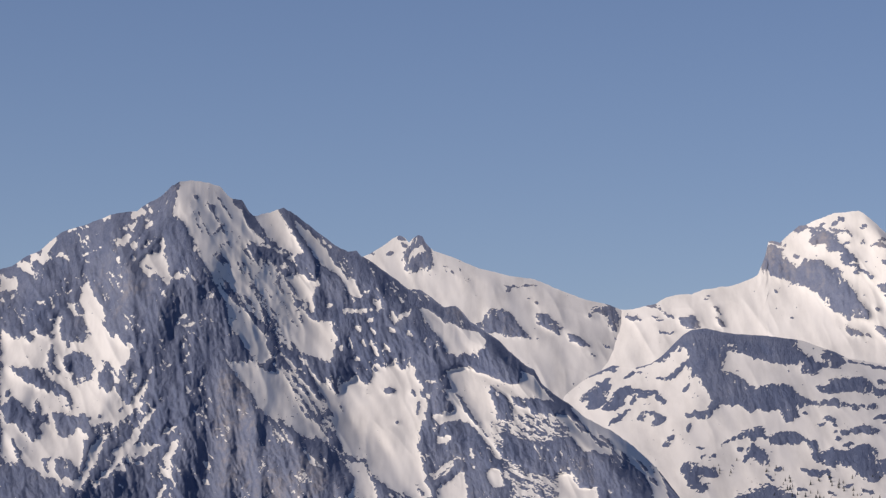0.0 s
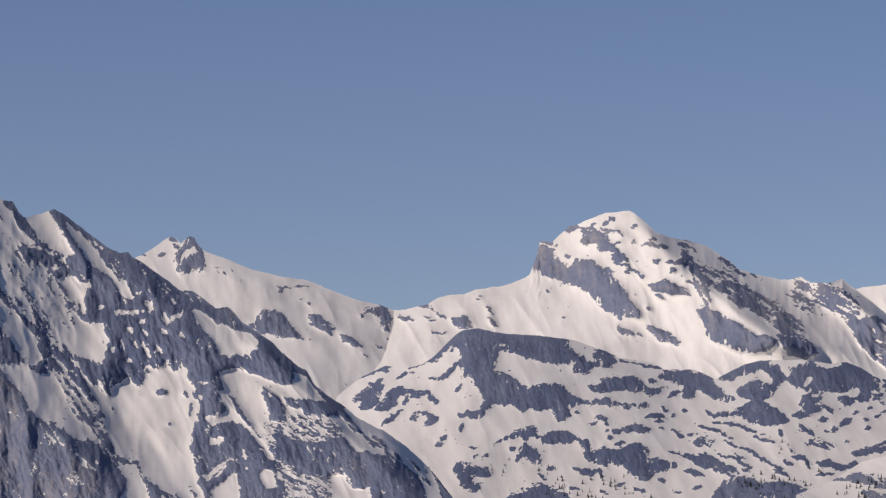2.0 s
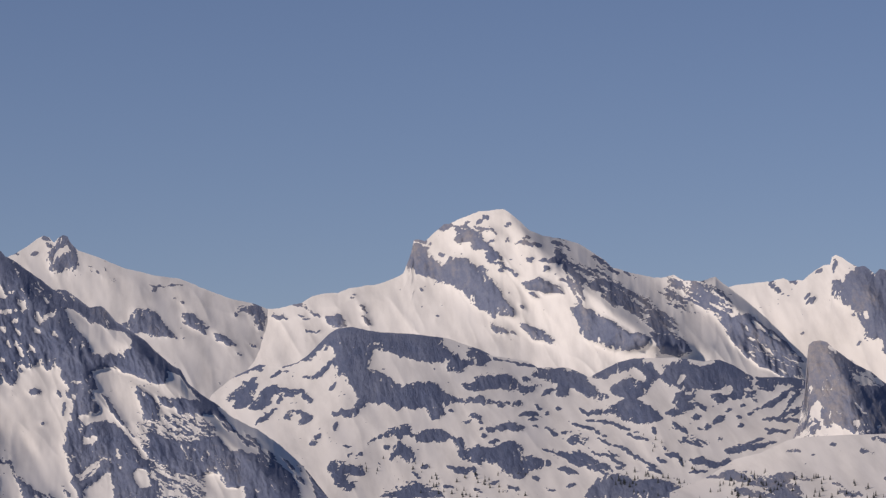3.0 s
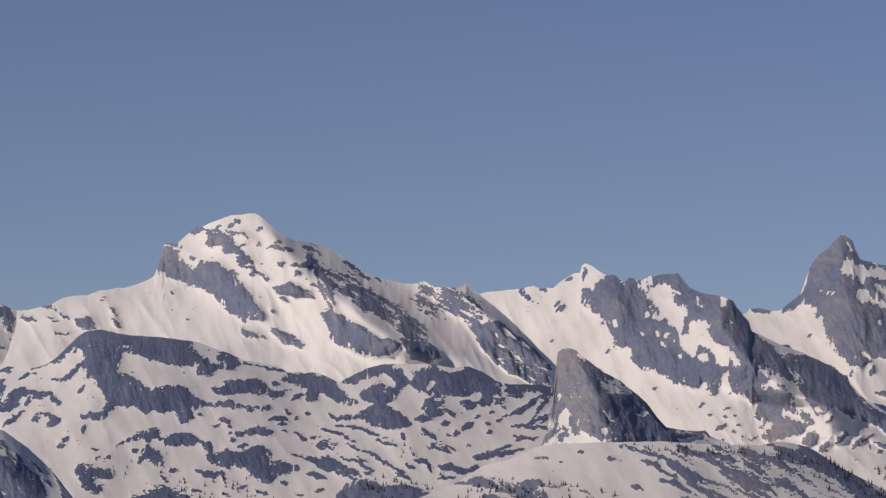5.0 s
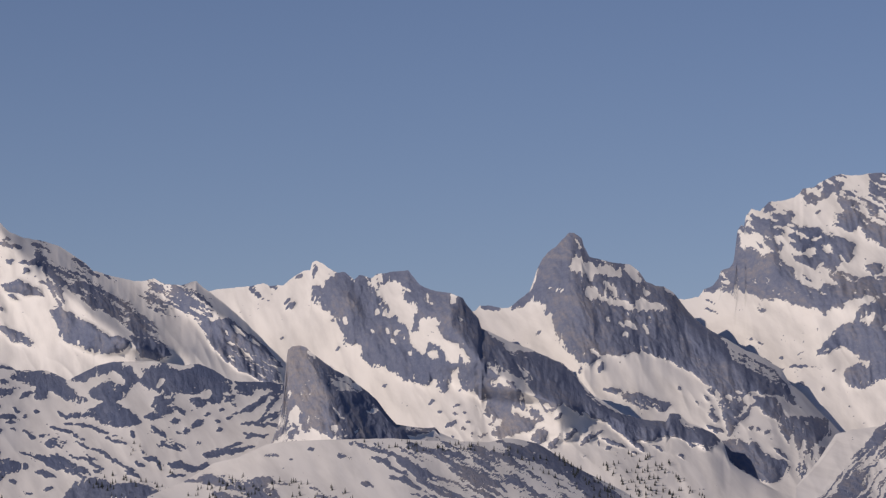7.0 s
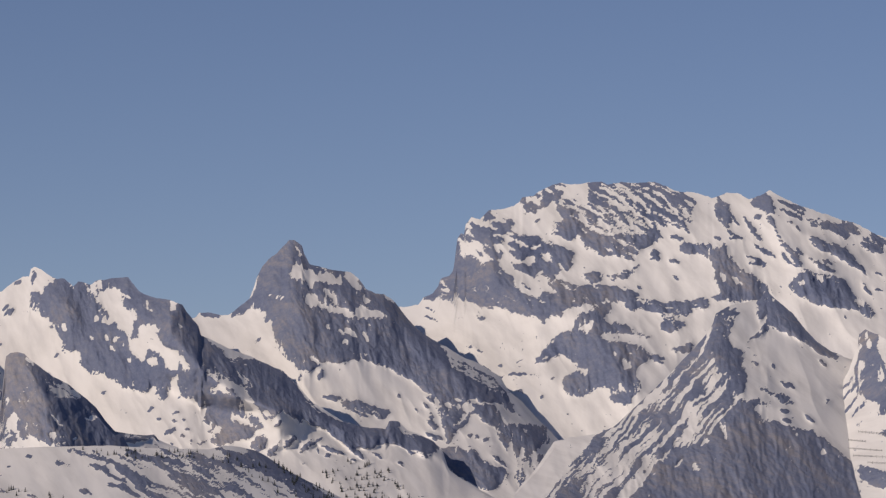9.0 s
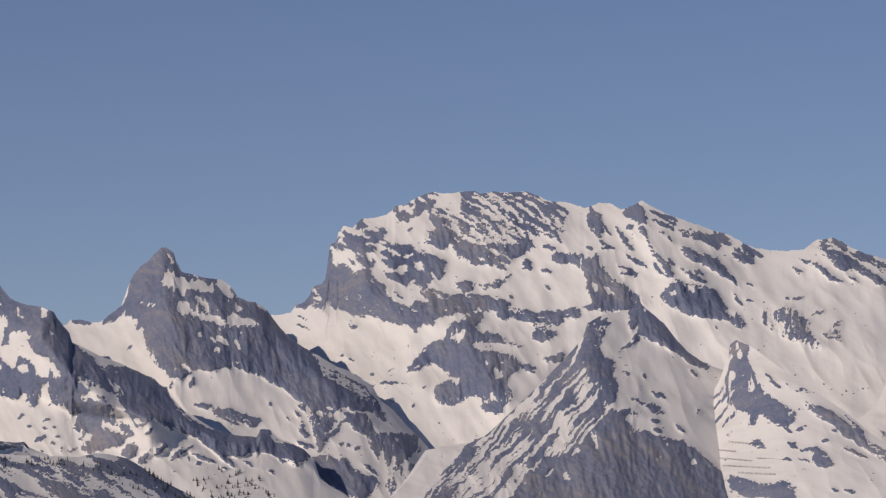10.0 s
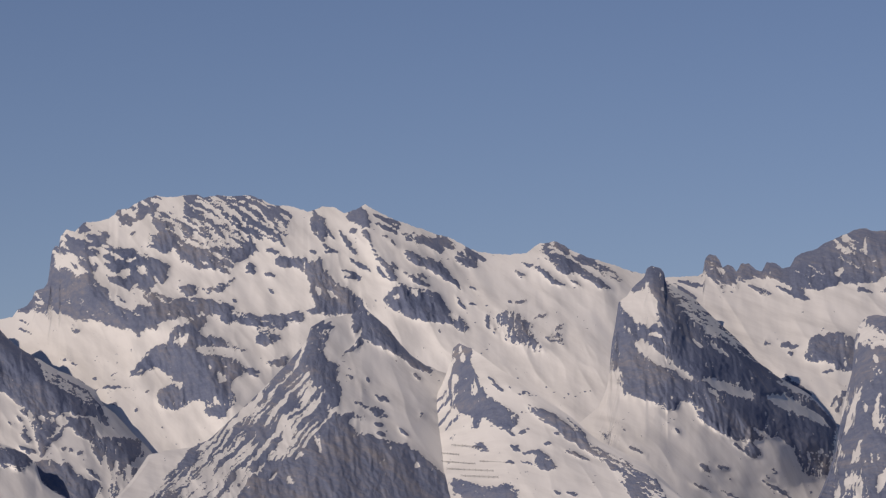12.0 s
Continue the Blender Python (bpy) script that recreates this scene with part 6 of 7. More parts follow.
    m.rock([(2354, 475), (2373, 480), (2387, 462), (2382, 450), (2360, 456), (2350, 462)], 0.03, 1)
    m.rock([(2244, 407), (2258, 422), (2271, 428), (2284, 421), (2305, 421), (2326, 413), (2342, 392), (2359, 379), (2373, 360), (2363, 355), (2347, 368), (2313, 372), (2288, 377), (2267, 385), (2253, 395)], 0.012, 3)
    m.strokes(2.6, 0.97, [(2290, 421), (2292, 409)], [(2300, 414), (2310, 419)], [(2260, 403), (2268, 411)], [(2342, 384), (2355, 374)], [(2143, 425), (2151, 413)], [(2161, 417), (2174, 408)], name="snow_patch")
    m.patch([(2395, 387), (2418, 383), (2435, 392), (2456, 378), (2470, 365), (2461, 356), (2474, 340), (2487, 331), (2477, 321), (2456, 334), (2439, 338), (2422, 342), (2405, 355), (2391, 369)], 0.36, "mixed_rock", 3)
    m.patch([(2483, 347), (2498, 366), (2516, 370), (2512, 347), (2520, 321), (2506, 338), (2493, 338)], 0.5, "mixed_rock", 4)
    m.rock([(2473, 474), (2486, 487), (2499, 482), (2507, 471), (2525, 465), (2525, 447), (2507, 447), (2493, 460)], 0.16, 1)
    m.rock([(2501, 491), (2516, 489), (2526, 475), (2515, 469), (2505, 480)], 0.03)
    m.rock([(2524, 463), (2549, 446), (2574, 429), (2589, 413), (2569, 417), (2549, 430), (2528, 443), (2505, 444)], 0.05, 1)
    m.rock([(2524, 470), (2549, 465), (2586, 448), (2607, 431), (2590, 429), (2561, 447), (2536, 458)], 0.35, 1)
    m.strokes(3, 0.02, [(2229, 531), (2250, 522), (2269, 510)], [(2233, 519), (2265, 504)], [(2241, 503), (2254, 498)], [(2254, 493), (2264, 487)], [(2181, 451), (2214, 437)], [(2185, 439), (2209, 433)], [(2193, 468), (2209, 454)], [(2206, 460), (2226, 445)], [(2237, 451), (2247, 436)], [(2177, 510), (2191, 488), (2205, 471)], [(2194, 505), (2205, 510)], [(2274, 447), (2296, 433), (2315, 423)], [(2345, 438), (2361, 419)], [(2370, 400), (2386, 393)], [(2354, 408), (2365, 389)], [(2367, 484), (2385, 471), (2399, 461)], [(2451, 458), (2473, 453), (2492, 440)], [(2480, 446), (2498, 432), (2517, 423)], [(2442, 446), (2458, 437)], [(2522, 433), (2542, 422)], [(2157, 478), (2176, 476)], [(2066, 478), (2091, 476)], [(2134, 478), (2144, 475)], [(2066, 445), (2083, 440)], name="ledge")
    m.strokes(2.3, 0.02, [(2073, 420), (2080, 415)], [(2018, 405), (2025, 401)], [(2429, 404), (2438, 398)], [(2438, 398), (2458, 401)], [(2471, 377), (2491, 382)], [(2250, 526), (2271, 516)], [(2296, 442), (2313, 436)], [(2153, 489), (2163, 483)], [(2161, 510), (2170, 497)], [(2254, 459), (2267, 450)], [(2372, 424), (2385, 416)], [(2254, 400), (2262, 391)], [(1762, 317), (1777, 313)], [(1775, 312), (1788, 308)], [(1813, 273), (1848, 276), (1875, 273)], [(1808, 269), (1820, 269)], [(1742, 306), (1772, 292), (1799, 280)], [(1697, 363), (1723, 355)], [(1697, 376), (1714, 370)], [(1873, 358), (1880, 351)], [(1865, 331), (1870, 328)], [(1810, 290), (1816, 289)], [(1886, 265), (1894, 271)], [(1840, 250), (1848, 247)], [(1872, 244), (1877, 236)], [(1687, 396), (1700, 387)], name="ledge")
    m.rock([(1771, 371), (1784, 367), (1792, 358), (1780, 356)], 0.02, name="outcrop")
    m.rock([(1863, 291), (1878, 312), (1890, 325), (1899, 335), (1924, 344), (1928, 359), (1933, 367), (1949, 372), (1966, 380), (1981, 384), (1976, 367), (1967, 358), (1977, 349), (1992, 350), (2002, 341), (1983, 336), (1975, 340), (1962, 331), (1975, 325), (1966, 291), (1920, 294), (1911, 300), (1907, 307), (1894, 300), (1882, 294)], 0.012, 3)
    m.rock([(1975, 326), (1992, 321), (2009, 317), (2021, 318), (2035, 307), (2040, 298), (2021, 285), (2017, 273), (2027, 265), (2022, 252), (2013, 243), (2004, 228), (1992, 230), (1974, 237), (1979, 249), (1971, 256), (1958, 254), (1945, 247), (1933, 241), (1916, 243), (1906, 252), (1904, 265), (1916, 274), (1928, 287), (1920, 295), (1933, 307), (1962, 307)], 0.012, 3)
    m.snow([(1932, 340), (1937, 350), (1952, 355), (1950, 340), (1939, 337)], name="snow_patch")
    m.snow([(1927, 281), (1937, 287), (1947, 280), (1937, 274)], name="snow_patch")
    m.snow([(1990, 295), (2000, 298), (2010, 286), (2000, 282)], name="snow_patch")
    m.strokes(2.6, 0.97, [(1982, 307), (1985, 301)], [(2004, 307), (2011, 303)], [(1965, 257), (1975, 250)], [(1992, 257), (2000, 247)], name="snow_patch")
    m.rock([(1977, 359), (1992, 350), (2017, 338), (2044, 328), (2030, 329), (2009, 335), (1987, 342)], 0.02, name="ledge")
    m.rock([(2054, 344), (2059, 357), (2076, 355), (2091, 348), (2081, 340), (2064, 336)], 0.02, name="outcrop")
    m.rock([(2066, 310), (2081, 317), (2102, 325), (2099, 306), (2085, 306)], 0.03, name="outcrop")
    m.rock([(2037, 303), (2059, 300), (2056, 289), (2042, 293)], 0.02, name="outcrop")
    m.strokes(2.4, 0.97, [(1852, 542), (1865, 534), (1877, 540)], [(1797, 519), (1810, 512), (1824, 508)], [(1839, 527), (1848, 520)], [(1882, 552), (1894, 542)], [(1869, 551), (1877, 544)], [(1773, 508), (1797, 500), (1814, 490)], [(1810, 525), (1821, 520)], [(1892, 557), (1905, 552)], [(1865, 540), (1871, 529)], [(1782, 517), (1790, 508)], [(1907, 557), (1899, 546)], [(1746, 480), (1763, 474)], [(1760, 489), (1773, 483)], [(1797, 489), (1814, 480)], [(1810, 468), (1824, 463)], name="snow_ledge")
    m.strokes(2.2, 0.96, [(1950, 551), (1975, 537), (2000, 517)], [(1971, 552), (2000, 534), (2022, 510)], [(2000, 552), (2022, 535), (2039, 514)], [(2022, 551), (2043, 534), (2060, 514)], [(2043, 551), (2062, 534)], [(1945, 523), (1967, 510)], [(1958, 506), (1975, 495)], [(1983, 514), (1994, 497)], [(2005, 506), (2022, 483)], [(2026, 510), (2043, 493)], [(2060, 535), (2073, 520), (2085, 503)], [(2081, 527), (2094, 512)], [(2090, 534), (2102, 523)], [(1933, 510), (1943, 500)], [(1948, 493), (1965, 486)], [(1975, 527), (1982, 517)], [(2145, 539), (2153, 528)], [(1992, 476), (2002, 466)], name="snow_ledge")
    m.build()
    return m


def buttress():
    m = Mountain("rock_buttress", "dark brownish rock buttress below a snow-striped spur",
        [(1833, 98), (1867, 137), (1892, 174), (1917, 181), (1959, 186), (1980, 195), (2010, 222), (2052, 261), (2094, 304), (2122, 334), (2131, 349), (2135, 363), (2156, 376), (2177, 380), (2201, 385), (2211, 398), (2224, 385), (2249, 365), (2266, 342), (2283, 323), (2304, 308), (2325, 299), (2346, 290), (2380, 261), (2413, 210)],
        [(1830, 3450), (2130, 3900), (2215, 3950), (2330, 3860), (2420, 3760)], [(1830, 3300), (2420, 3340)], 68, cover=0.985, grain=2, seed=10, rough=2.6)
    m.rib([(2177, 232), (2181, 178), (2180, 102)], 14, 220, 160, 14)
    m.rib([(2133, 363), (2137, 304), (2170, 254)], 20, 100, 60)
    m.rib([(2216, 393), (2262, 337), (2323, 299)], 14, 40, 60)
    m.patch([(1832, 45), (1959, 188), (2052, 262), (2122, 336), (2132, 313), (2162, 262), (2179, 245), (2170, 224), (2143, 201), (2126, 185), (2075, 151), (2008, 44)], 0.51, "striped_slope", 6)
    m.patch([(1924, 45), (2008, 153), (2075, 187), (2143, 245), (2168, 228), (2126, 186), (2075, 153), (2025, 44)], 0.41, "", 6)
    m.rock([(2129, 347), (2136, 364), (2152, 371), (2165, 368), (2174, 363), (2160, 346), (2157, 330), (2170, 313), (2179, 304), (2174, 287), (2182, 270), (2178, 248), (2168, 243), (2159, 261), (2142, 278), (2130, 303), (2117, 312), (2126, 330)], 0.08, 4)
    m.snow([(2151, 330), (2165, 335), (2176, 317), (2169, 311), (2155, 320)], name="snow_patch")
    m.rock([(2194, 380), (2211, 399), (2224, 386), (2249, 366), (2266, 343), (2283, 324), (2304, 309), (2323, 301), (2311, 293), (2291, 302), (2274, 315), (2257, 327), (2244, 334), (2227, 340), (2215, 344), (2211, 334), (2202, 338), (2211, 358), (2198, 353)], 0.05, 1, "rock_spur")
    m.rock([(2218, 246), (2236, 244), (2254, 229), (2232, 230)], 0.05, name="outcrop")
    m.strokes(3, 0.06, [(2181, 322), (2198, 331), (2213, 340)], [(2193, 256), (2221, 242)], [(2231, 219), (2242, 218)], [(2235, 206), (2246, 202)], [(2265, 212), (2280, 201)], [(2218, 286), (2223, 283)], [(2191, 290), (2197, 287)], [(2290, 292), (2298, 286)], [(2298, 229), (2302, 236)], [(2152, 355), (2165, 372)], [(2150, 359), (2177, 367)], [(2228, 262), (2253, 251)], name="outcrop")
    m.rock([(2175, 233), (2198, 239), (2220, 228), (2211, 215), (2228, 198), (2253, 193), (2278, 186), (2299, 176), (2320, 155), (2337, 138), (2346, 125), (2355, 42), (2006, 44), (2042, 127), (2075, 152), (2126, 185), (2151, 206)], 0.02, 3, "rock_face", "brownish grey fissured rock face")
    m.shade_of_rock([(2175, 233), (2220, 228), (2253, 193), (2299, 176), (2346, 125), (2355, 42), (2006, 44), (2075, 152), (2151, 206)], -0.01)
    m.snow([(2189, 224), (2219, 227), (2228, 210), (2210, 205)], name="snow_patch")
    m.strokes(3, 0.96, [(2138, 207), (2147, 186), (2152, 173)], [(2251, 186), (2255, 181)], [(2289, 159), (2297, 154)], [(2100, 139), (2108, 131)], [(2071, 136), (2084, 146)], [(2126, 178), (2113, 170)], name="snow_patch")
    m.build()
    return m


def spur_tower():
    m = Mountain("rock_spur", "small dark rock tower on a long snow spur with outcrops",
        [(2288, 98), (2293, 130), (2299, 168), (2304, 196), (2310, 240), (2331, 276), (2344, 310), (2348, 332), (2357, 339), (2365, 335), (2375, 331), (2389, 322), (2414, 303), (2439, 286), (2473, 263), (2506, 240), (2531, 222), (2548, 205), (2565, 192), (2598, 175), (2640, 153), (2699, 97)],
        [(2280, 3800), (2355, 3700), (2540, 3450), (2700, 3200)], [(2280, 3480), (2345, 3330), (2420, 3260), (2700, 3100)], 68, cover=0.98, grain=0, seed=11, rough=1.8, relief=0.6)
    m.rib([(2362, 338), (2380, 269), (2421, 193), (2471, 104)], 12, 170, 130)
    m.rock([(2282, 150), (2296, 138), (2322, 120), (2349, 96), (2282, 96)], 0.012, 3, "rock_face")
    m.rock([(2348, 333), (2357, 340), (2363, 336), (2368, 331), (2376, 332), (2373, 311), (2383, 294), (2389, 278), (2397, 261), (2413, 251), (2430, 240), (2445, 231), (2441, 217), (2430, 208), (2417, 212), (2405, 221), (2392, 229), (2384, 215), (2375, 210), (2372, 222), (2380, 229), (2367, 230), (2353, 239), (2345, 247), (2343, 260), (2337, 265), (2338, 282), (2345, 295), (2350, 312), (2346, 324)], 0.04, 3, "tower")
    m.snow([(2356, 328), (2363, 331), (2364, 311), (2356, 311)], name="snow_patch")
    m.snow([(2347, 290), (2355, 294), (2354, 277), (2346, 279)], name="snow_patch")
    m.snow([(2372, 269), (2382, 278), (2386, 269), (2380, 259)], name="snow_patch")
    m.rock([(2452, 248), (2468, 244), (2485, 237), (2502, 231), (2515, 220), (2540, 203), (2553, 188), (2566, 175), (2573, 161), (2556, 169), (2540, 182), (2514, 197), (2498, 212), (2476, 225)], 0.05, 1)
    m.rock([(2475, 177), (2489, 172), (2503, 154), (2489, 147), (2471, 154), (2467, 163)], 0.06, name="outcrop")
    m.rock([(2372, 184), (2388, 191), (2404, 179), (2388, 175)], 0.05, name="outcrop")
    m.rock([(2335, 138), (2345, 137), (2370, 135), (2387, 125), (2412, 122), (2429, 135), (2446, 122), (2454, 41), (2429, 41), (2404, 107), (2379, 103), (2344, 117)], 0.18, 1)
    m.patch([(2548, 188), (2598, 165), (2649, 137), (2698, 40), (2647, 40), (2590, 141)], 0.5, "", 1)
    m.strokes(2.5, 0.06, [(2343, 258), (2321, 233)], [(2346, 241), (2315, 205)], [(2334, 261), (2319, 248)], [(2399, 288), (2423, 265)], [(2431, 276), (2436, 270)], [(2441, 261), (2461, 265)], [(2308, 217), (2317, 221)], [(2357, 185), (2365, 185)], [(2429, 206), (2439, 202)], [(2444, 202), (2460, 210)], [(2425, 161), (2440, 159)], [(2450, 176), (2482, 176)], [(2446, 163), (2468, 158)], [(2514, 201), (2566, 166)], [(2518, 225), (2549, 195)], [(2496, 117), (2506, 114)], [(2517, 115), (2531, 111)], [(2297, 232), (2301, 238)], [(2316, 264), (2321, 266)], [(2485, 188), (2493, 189)], [(2514, 180), (2548, 163)], [(2498, 204), (2506, 201)], name="outcrop")
    m.strokes(4, 0.06, [(2356, 232), (2336, 210)], [(2433, 185), (2446, 177)], [(2345, 198), (2351, 202)], name="outcrop")
    m.build()
    return m


def split_ridge():
    m = Mountain("rock_ridge", "tilted grey rock ridge with a square tower and slanting snow ledges",
        [(2502, 197), (2540, 222), (2565, 242), (2578, 272), (2582, 301), (2585, 335), (2591, 365), (2596, 398), (2601, 403), (2609, 407), (2616, 418), (2625, 427), (2635, 435), (2639, 448), (2646, 452), (2659, 449), (2665, 441), (2667, 428), (2685, 418), (2706, 404), (2727, 385), (2748, 364), (2769, 345), (2802, 308), (2835, 283), (2877, 259), (2897, 239), (2918, 212), (2928, 180), (2950, 90)],
        [(2510, 3800), (2650, 4200), (2780, 4100), (2950, 4050)], [(2510, 3400), (2750, 3550), (2950, 3850)], 68, cover=0.98, grain=1, seed=12, rough=2.4)
    m.rib([(2644, 448), (2676, 343), (2734, 258), (2834, 181)], 40, 150, 120)
    m.rock([(2576, 300), (2582, 343), (2592, 366), (2595, 402), (2602, 391), (2617, 378), (2630, 365), (2638, 361), (2651, 365), (2655, 377), (2651, 389), (2647, 406), (2639, 418), (2618, 412), (2612, 415), (2626, 430), (2637, 436), (2638, 450), (2646, 453), (2661, 450), (2668, 436), (2671, 423), (2690, 393), (2711, 368), (2728, 350), (2753, 342), (2778, 325)] + [(2803, 308), (2819, 286), (2853, 265), (2878, 256), (2902, 231), (2921, 210), (2911, 170), (2892, 158), (2875, 161), (2862, 175), (2850, 188), (2826, 196), (2800, 192), (2792, 187), (2767, 190), (2742, 204), (2720, 218), (2712, 233), (2704, 248), (2684, 250), (2680, 238), (2671, 236), (2657, 244), (2633, 253), (2603, 259), (2599, 275), (2591, 292)], 0.04, 3)
    m.snow([(2608, 394), (2618, 405), (2643, 413), (2655, 402), (2657, 385), (2652, 372), (2643, 367), (2634, 362), (2623, 376)], 0.97)
    m.snow([(2618, 339), (2630, 341), (2651, 327), (2672, 314), (2684, 301), (2705, 286), (2715, 281), (2696, 282), (2676, 295), (2650, 303), (2634, 316), (2620, 330)], 0.96, "snow_ledge")
    m.snow([(2719, 282), (2734, 286), (2768, 271), (2803, 261), (2793, 251), (2768, 256), (2738, 269)], 0.96, "snow_ledge")
    m.snow([(2809, 258), (2843, 258), (2868, 240), (2893, 228), (2911, 208), (2885, 217), (2860, 230), (2834, 239)], 0.94, "snow_ledge")
    m.snow([(2783, 218), (2805, 207), (2827, 190), (2805, 198)], 0.93, "snow_ledge")
    m.patch([(2667, 426), (2727, 386), (2769, 346), (2802, 308), (2852, 267), (2818, 280), (2777, 319), (2735, 349), (2698, 374), (2673, 408)], 0.6, "mixed_edge", 1)
    m.strokes(2.6, 0.97, [(2650, 369), (2665, 359)], [(2642, 352), (2661, 346)], [(2729, 267), (2744, 256)], [(2712, 236), (2723, 240)], [(2706, 342), (2722, 329)], [(2735, 334), (2760, 316)], [(2634, 319), (2639, 309)], [(2675, 254), (2671, 258)], name="snow_patch")
    m.rock([(2783, 182), (2792, 188), (2806, 173), (2797, 161), (2784, 168)], 0.05, name="outcrop")
    m.rock([(2715, 152), (2724, 159), (2729, 148), (2736, 143), (2720, 145)], 0.05, name="outcrop")
    m.patch([(2846, 185), (2909, 172), (2921, 143), (2883, 129), (2863, 147)], 0.32, "", 3)
    m.patch([(2800, 190), (2851, 185), (2867, 147), (2850, 114), (2808, 148)], 0.88, "", 5)
    m.strokes(2.4, 0.06, [(2766, 187), (2781, 172)], [(2842, 195), (2852, 179)], [(2740, 153), (2760, 147)], [(2706, 126), (2734, 113)], [(2740, 120), (2776, 101)], [(2807, 131), (2851, 105)], [(2565, 202), (2590, 192)], [(2599, 213), (2607, 206)], [(2679, 210), (2685, 201)], [(2624, 202), (2632, 196)], [(2591, 259), (2596, 256)], [(2567, 262), (2574, 260)], [(2607, 183), (2640, 168)], [(2812, 137), (2818, 134)], [(2756, 133), (2763, 131)], name="outcrop")
    m.build()
    return m


def far_towers():
    m = Mountain("mountain", "far dark grey rock towers and peak above a smooth snow basin",
        [(2601, 428), (2669, 434), (2715, 437), (2723, 440), (2726, 460), (2732, 468), (2742, 466), (2748, 458), (2752, 448), (2760, 453), (2767, 449), (2773, 441), (2780, 453), (2791, 454), (2802, 444), (2811, 442), (2818, 455), (2831, 454), (2842, 445), (2853, 448), (2860, 462), (2871, 468), (2885, 472), (2893, 475), (2904, 483), (2918, 488), (2939, 497), (2949, 502), (2964, 503), (2981, 499), (2996, 500), (3031, 494)],
        [(2600, 4750), (3040, 4750)], [(2600, 4050), (3040, 4050)], 160, cover=0.985, grain=1, seed=13, rough=3.2)
    m.rock([(2719, 433), (2725, 463), (2733, 469), (2743, 467), (2752, 451), (2762, 455), (2773, 443), (2780, 455), (2802, 447), (2819, 457), (2842, 449), (2854, 452), (2876, 473), (2914, 490), (2964, 506), (3035, 500), (3034, 422), (2988, 427), (2963, 423), (2921, 420), (2896, 412), (2871, 418), (2837, 425), (2804, 432), (2770, 423), (2745, 423), (2732, 430)], 0.05, 1)
    m.patch([(2914, 487), (2939, 493), (2968, 474), (2968, 461), (2939, 466), (2922, 474)], 0.6, "snow_patch", 1)
    m.strokes(3, 0.96, [(2921, 434), (2930, 442)], [(2743, 447), (2757, 438)], [(2799, 427), (2829, 427)], [(2964, 490), (2965, 465)], [(2984, 427), (2995, 431)], [(2770, 434), (2780, 426)], name="snow_patch")
    m.strokes(3.5, 0.06, [(2669, 427), (2711, 403)], [(2686, 429), (2723, 420)], [(2791, 421), (2824, 408)], [(2833, 418), (2880, 398)], [(2854, 418), (2875, 408)], [(2844, 331), (2863, 332)], [(2839, 332), (2849, 334)], [(2848, 319), (2854, 320)], [(2811, 336), (2823, 333)], [(2955, 415), (2975, 406)], [(2988, 410), (3021, 412)], [(2842, 289), (2852, 277)], [(2852, 277), (2880, 258)], name="ledge")
    m.rock([(2872, 307), (2878, 334), (2888, 344), (2928, 351), (2938, 341), (2951, 335), (2950, 291), (2921, 293), (2916, 305), (2894, 306), (2881, 308)], 0.03, 3, "outcrop")
    m.strokes(3, 0.08, [(2898, 290), (2915, 294)], [(2918, 302), (2921, 296)], [(2927, 262), (2931, 256)], [(2910, 239), (2920, 256)], [(2918, 227), (2927, 256)], name="ledge")
    m.build()
    return m


def corner_crag():
    m = Mountain("rock_crag", "dark rock crag cut by thin snow gullies",
        [(2883, 89), (2904, 137), (2916, 172), (2921, 201), (2927, 231), (2935, 264), (2942, 289), (2944, 306), (2947, 338), (2952, 356), (2962, 370), (2975, 375), (2996, 372), (3029, 368)],
        [(2870, 3650), (3040, 3750)], [(2870, 3350), (3040, 3300)], 68, cover=0.06, grain=3, seed=14, rough=2.5)
    m.rib([(2962, 346), (2960, 255), (2941, 101)], 16, 60, 200)
    m.patch([(2947, 358), (2966, 358), (2991, 347), (3033, 351), (3032, 322), (2987, 324), (2953, 334)], 0.72, "snow_patch", 4)
    m.strokes(3.2, 0.96, [(2954, 266), (2931, 208)], [(2945, 224), (2927, 197)], [(2935, 256), (2923, 218)], [(2918, 182), (2930, 158)], [(2982, 259), (2974, 212)], [(2974, 316), (2980, 306)], [(2959, 243), (2963, 232)], name="snow_gully")
    m.strokes(5, 0.94, [(2954, 190), (2947, 165), (2930, 138)], [(2938, 147), (2923, 105)], [(2990, 146), (2979, 113)], name="snow_gully")
    m.patch([(2915, 134), (2942, 157), (2958, 123), (2970, 38), (2907, 38)], 0.5, "", 3)
    m.build()
    return m


LEFT = left_mountain()
FAR_RIDGE = far_snow_ridge()
BROAD = broad_snow_peak()
PLATEAU = bench_plateau()
RAGGED = ragged_ridge()
TOWER = rock_tower()
HILL = front_hill()
SHARP = sharp_peak()
GREAT = great_peak()
BUTTRESS = buttress()
SPUR = spur_tower()
SPLIT = split_ridge()
TOWERS = far_towers()
CRAG = corner_crag()

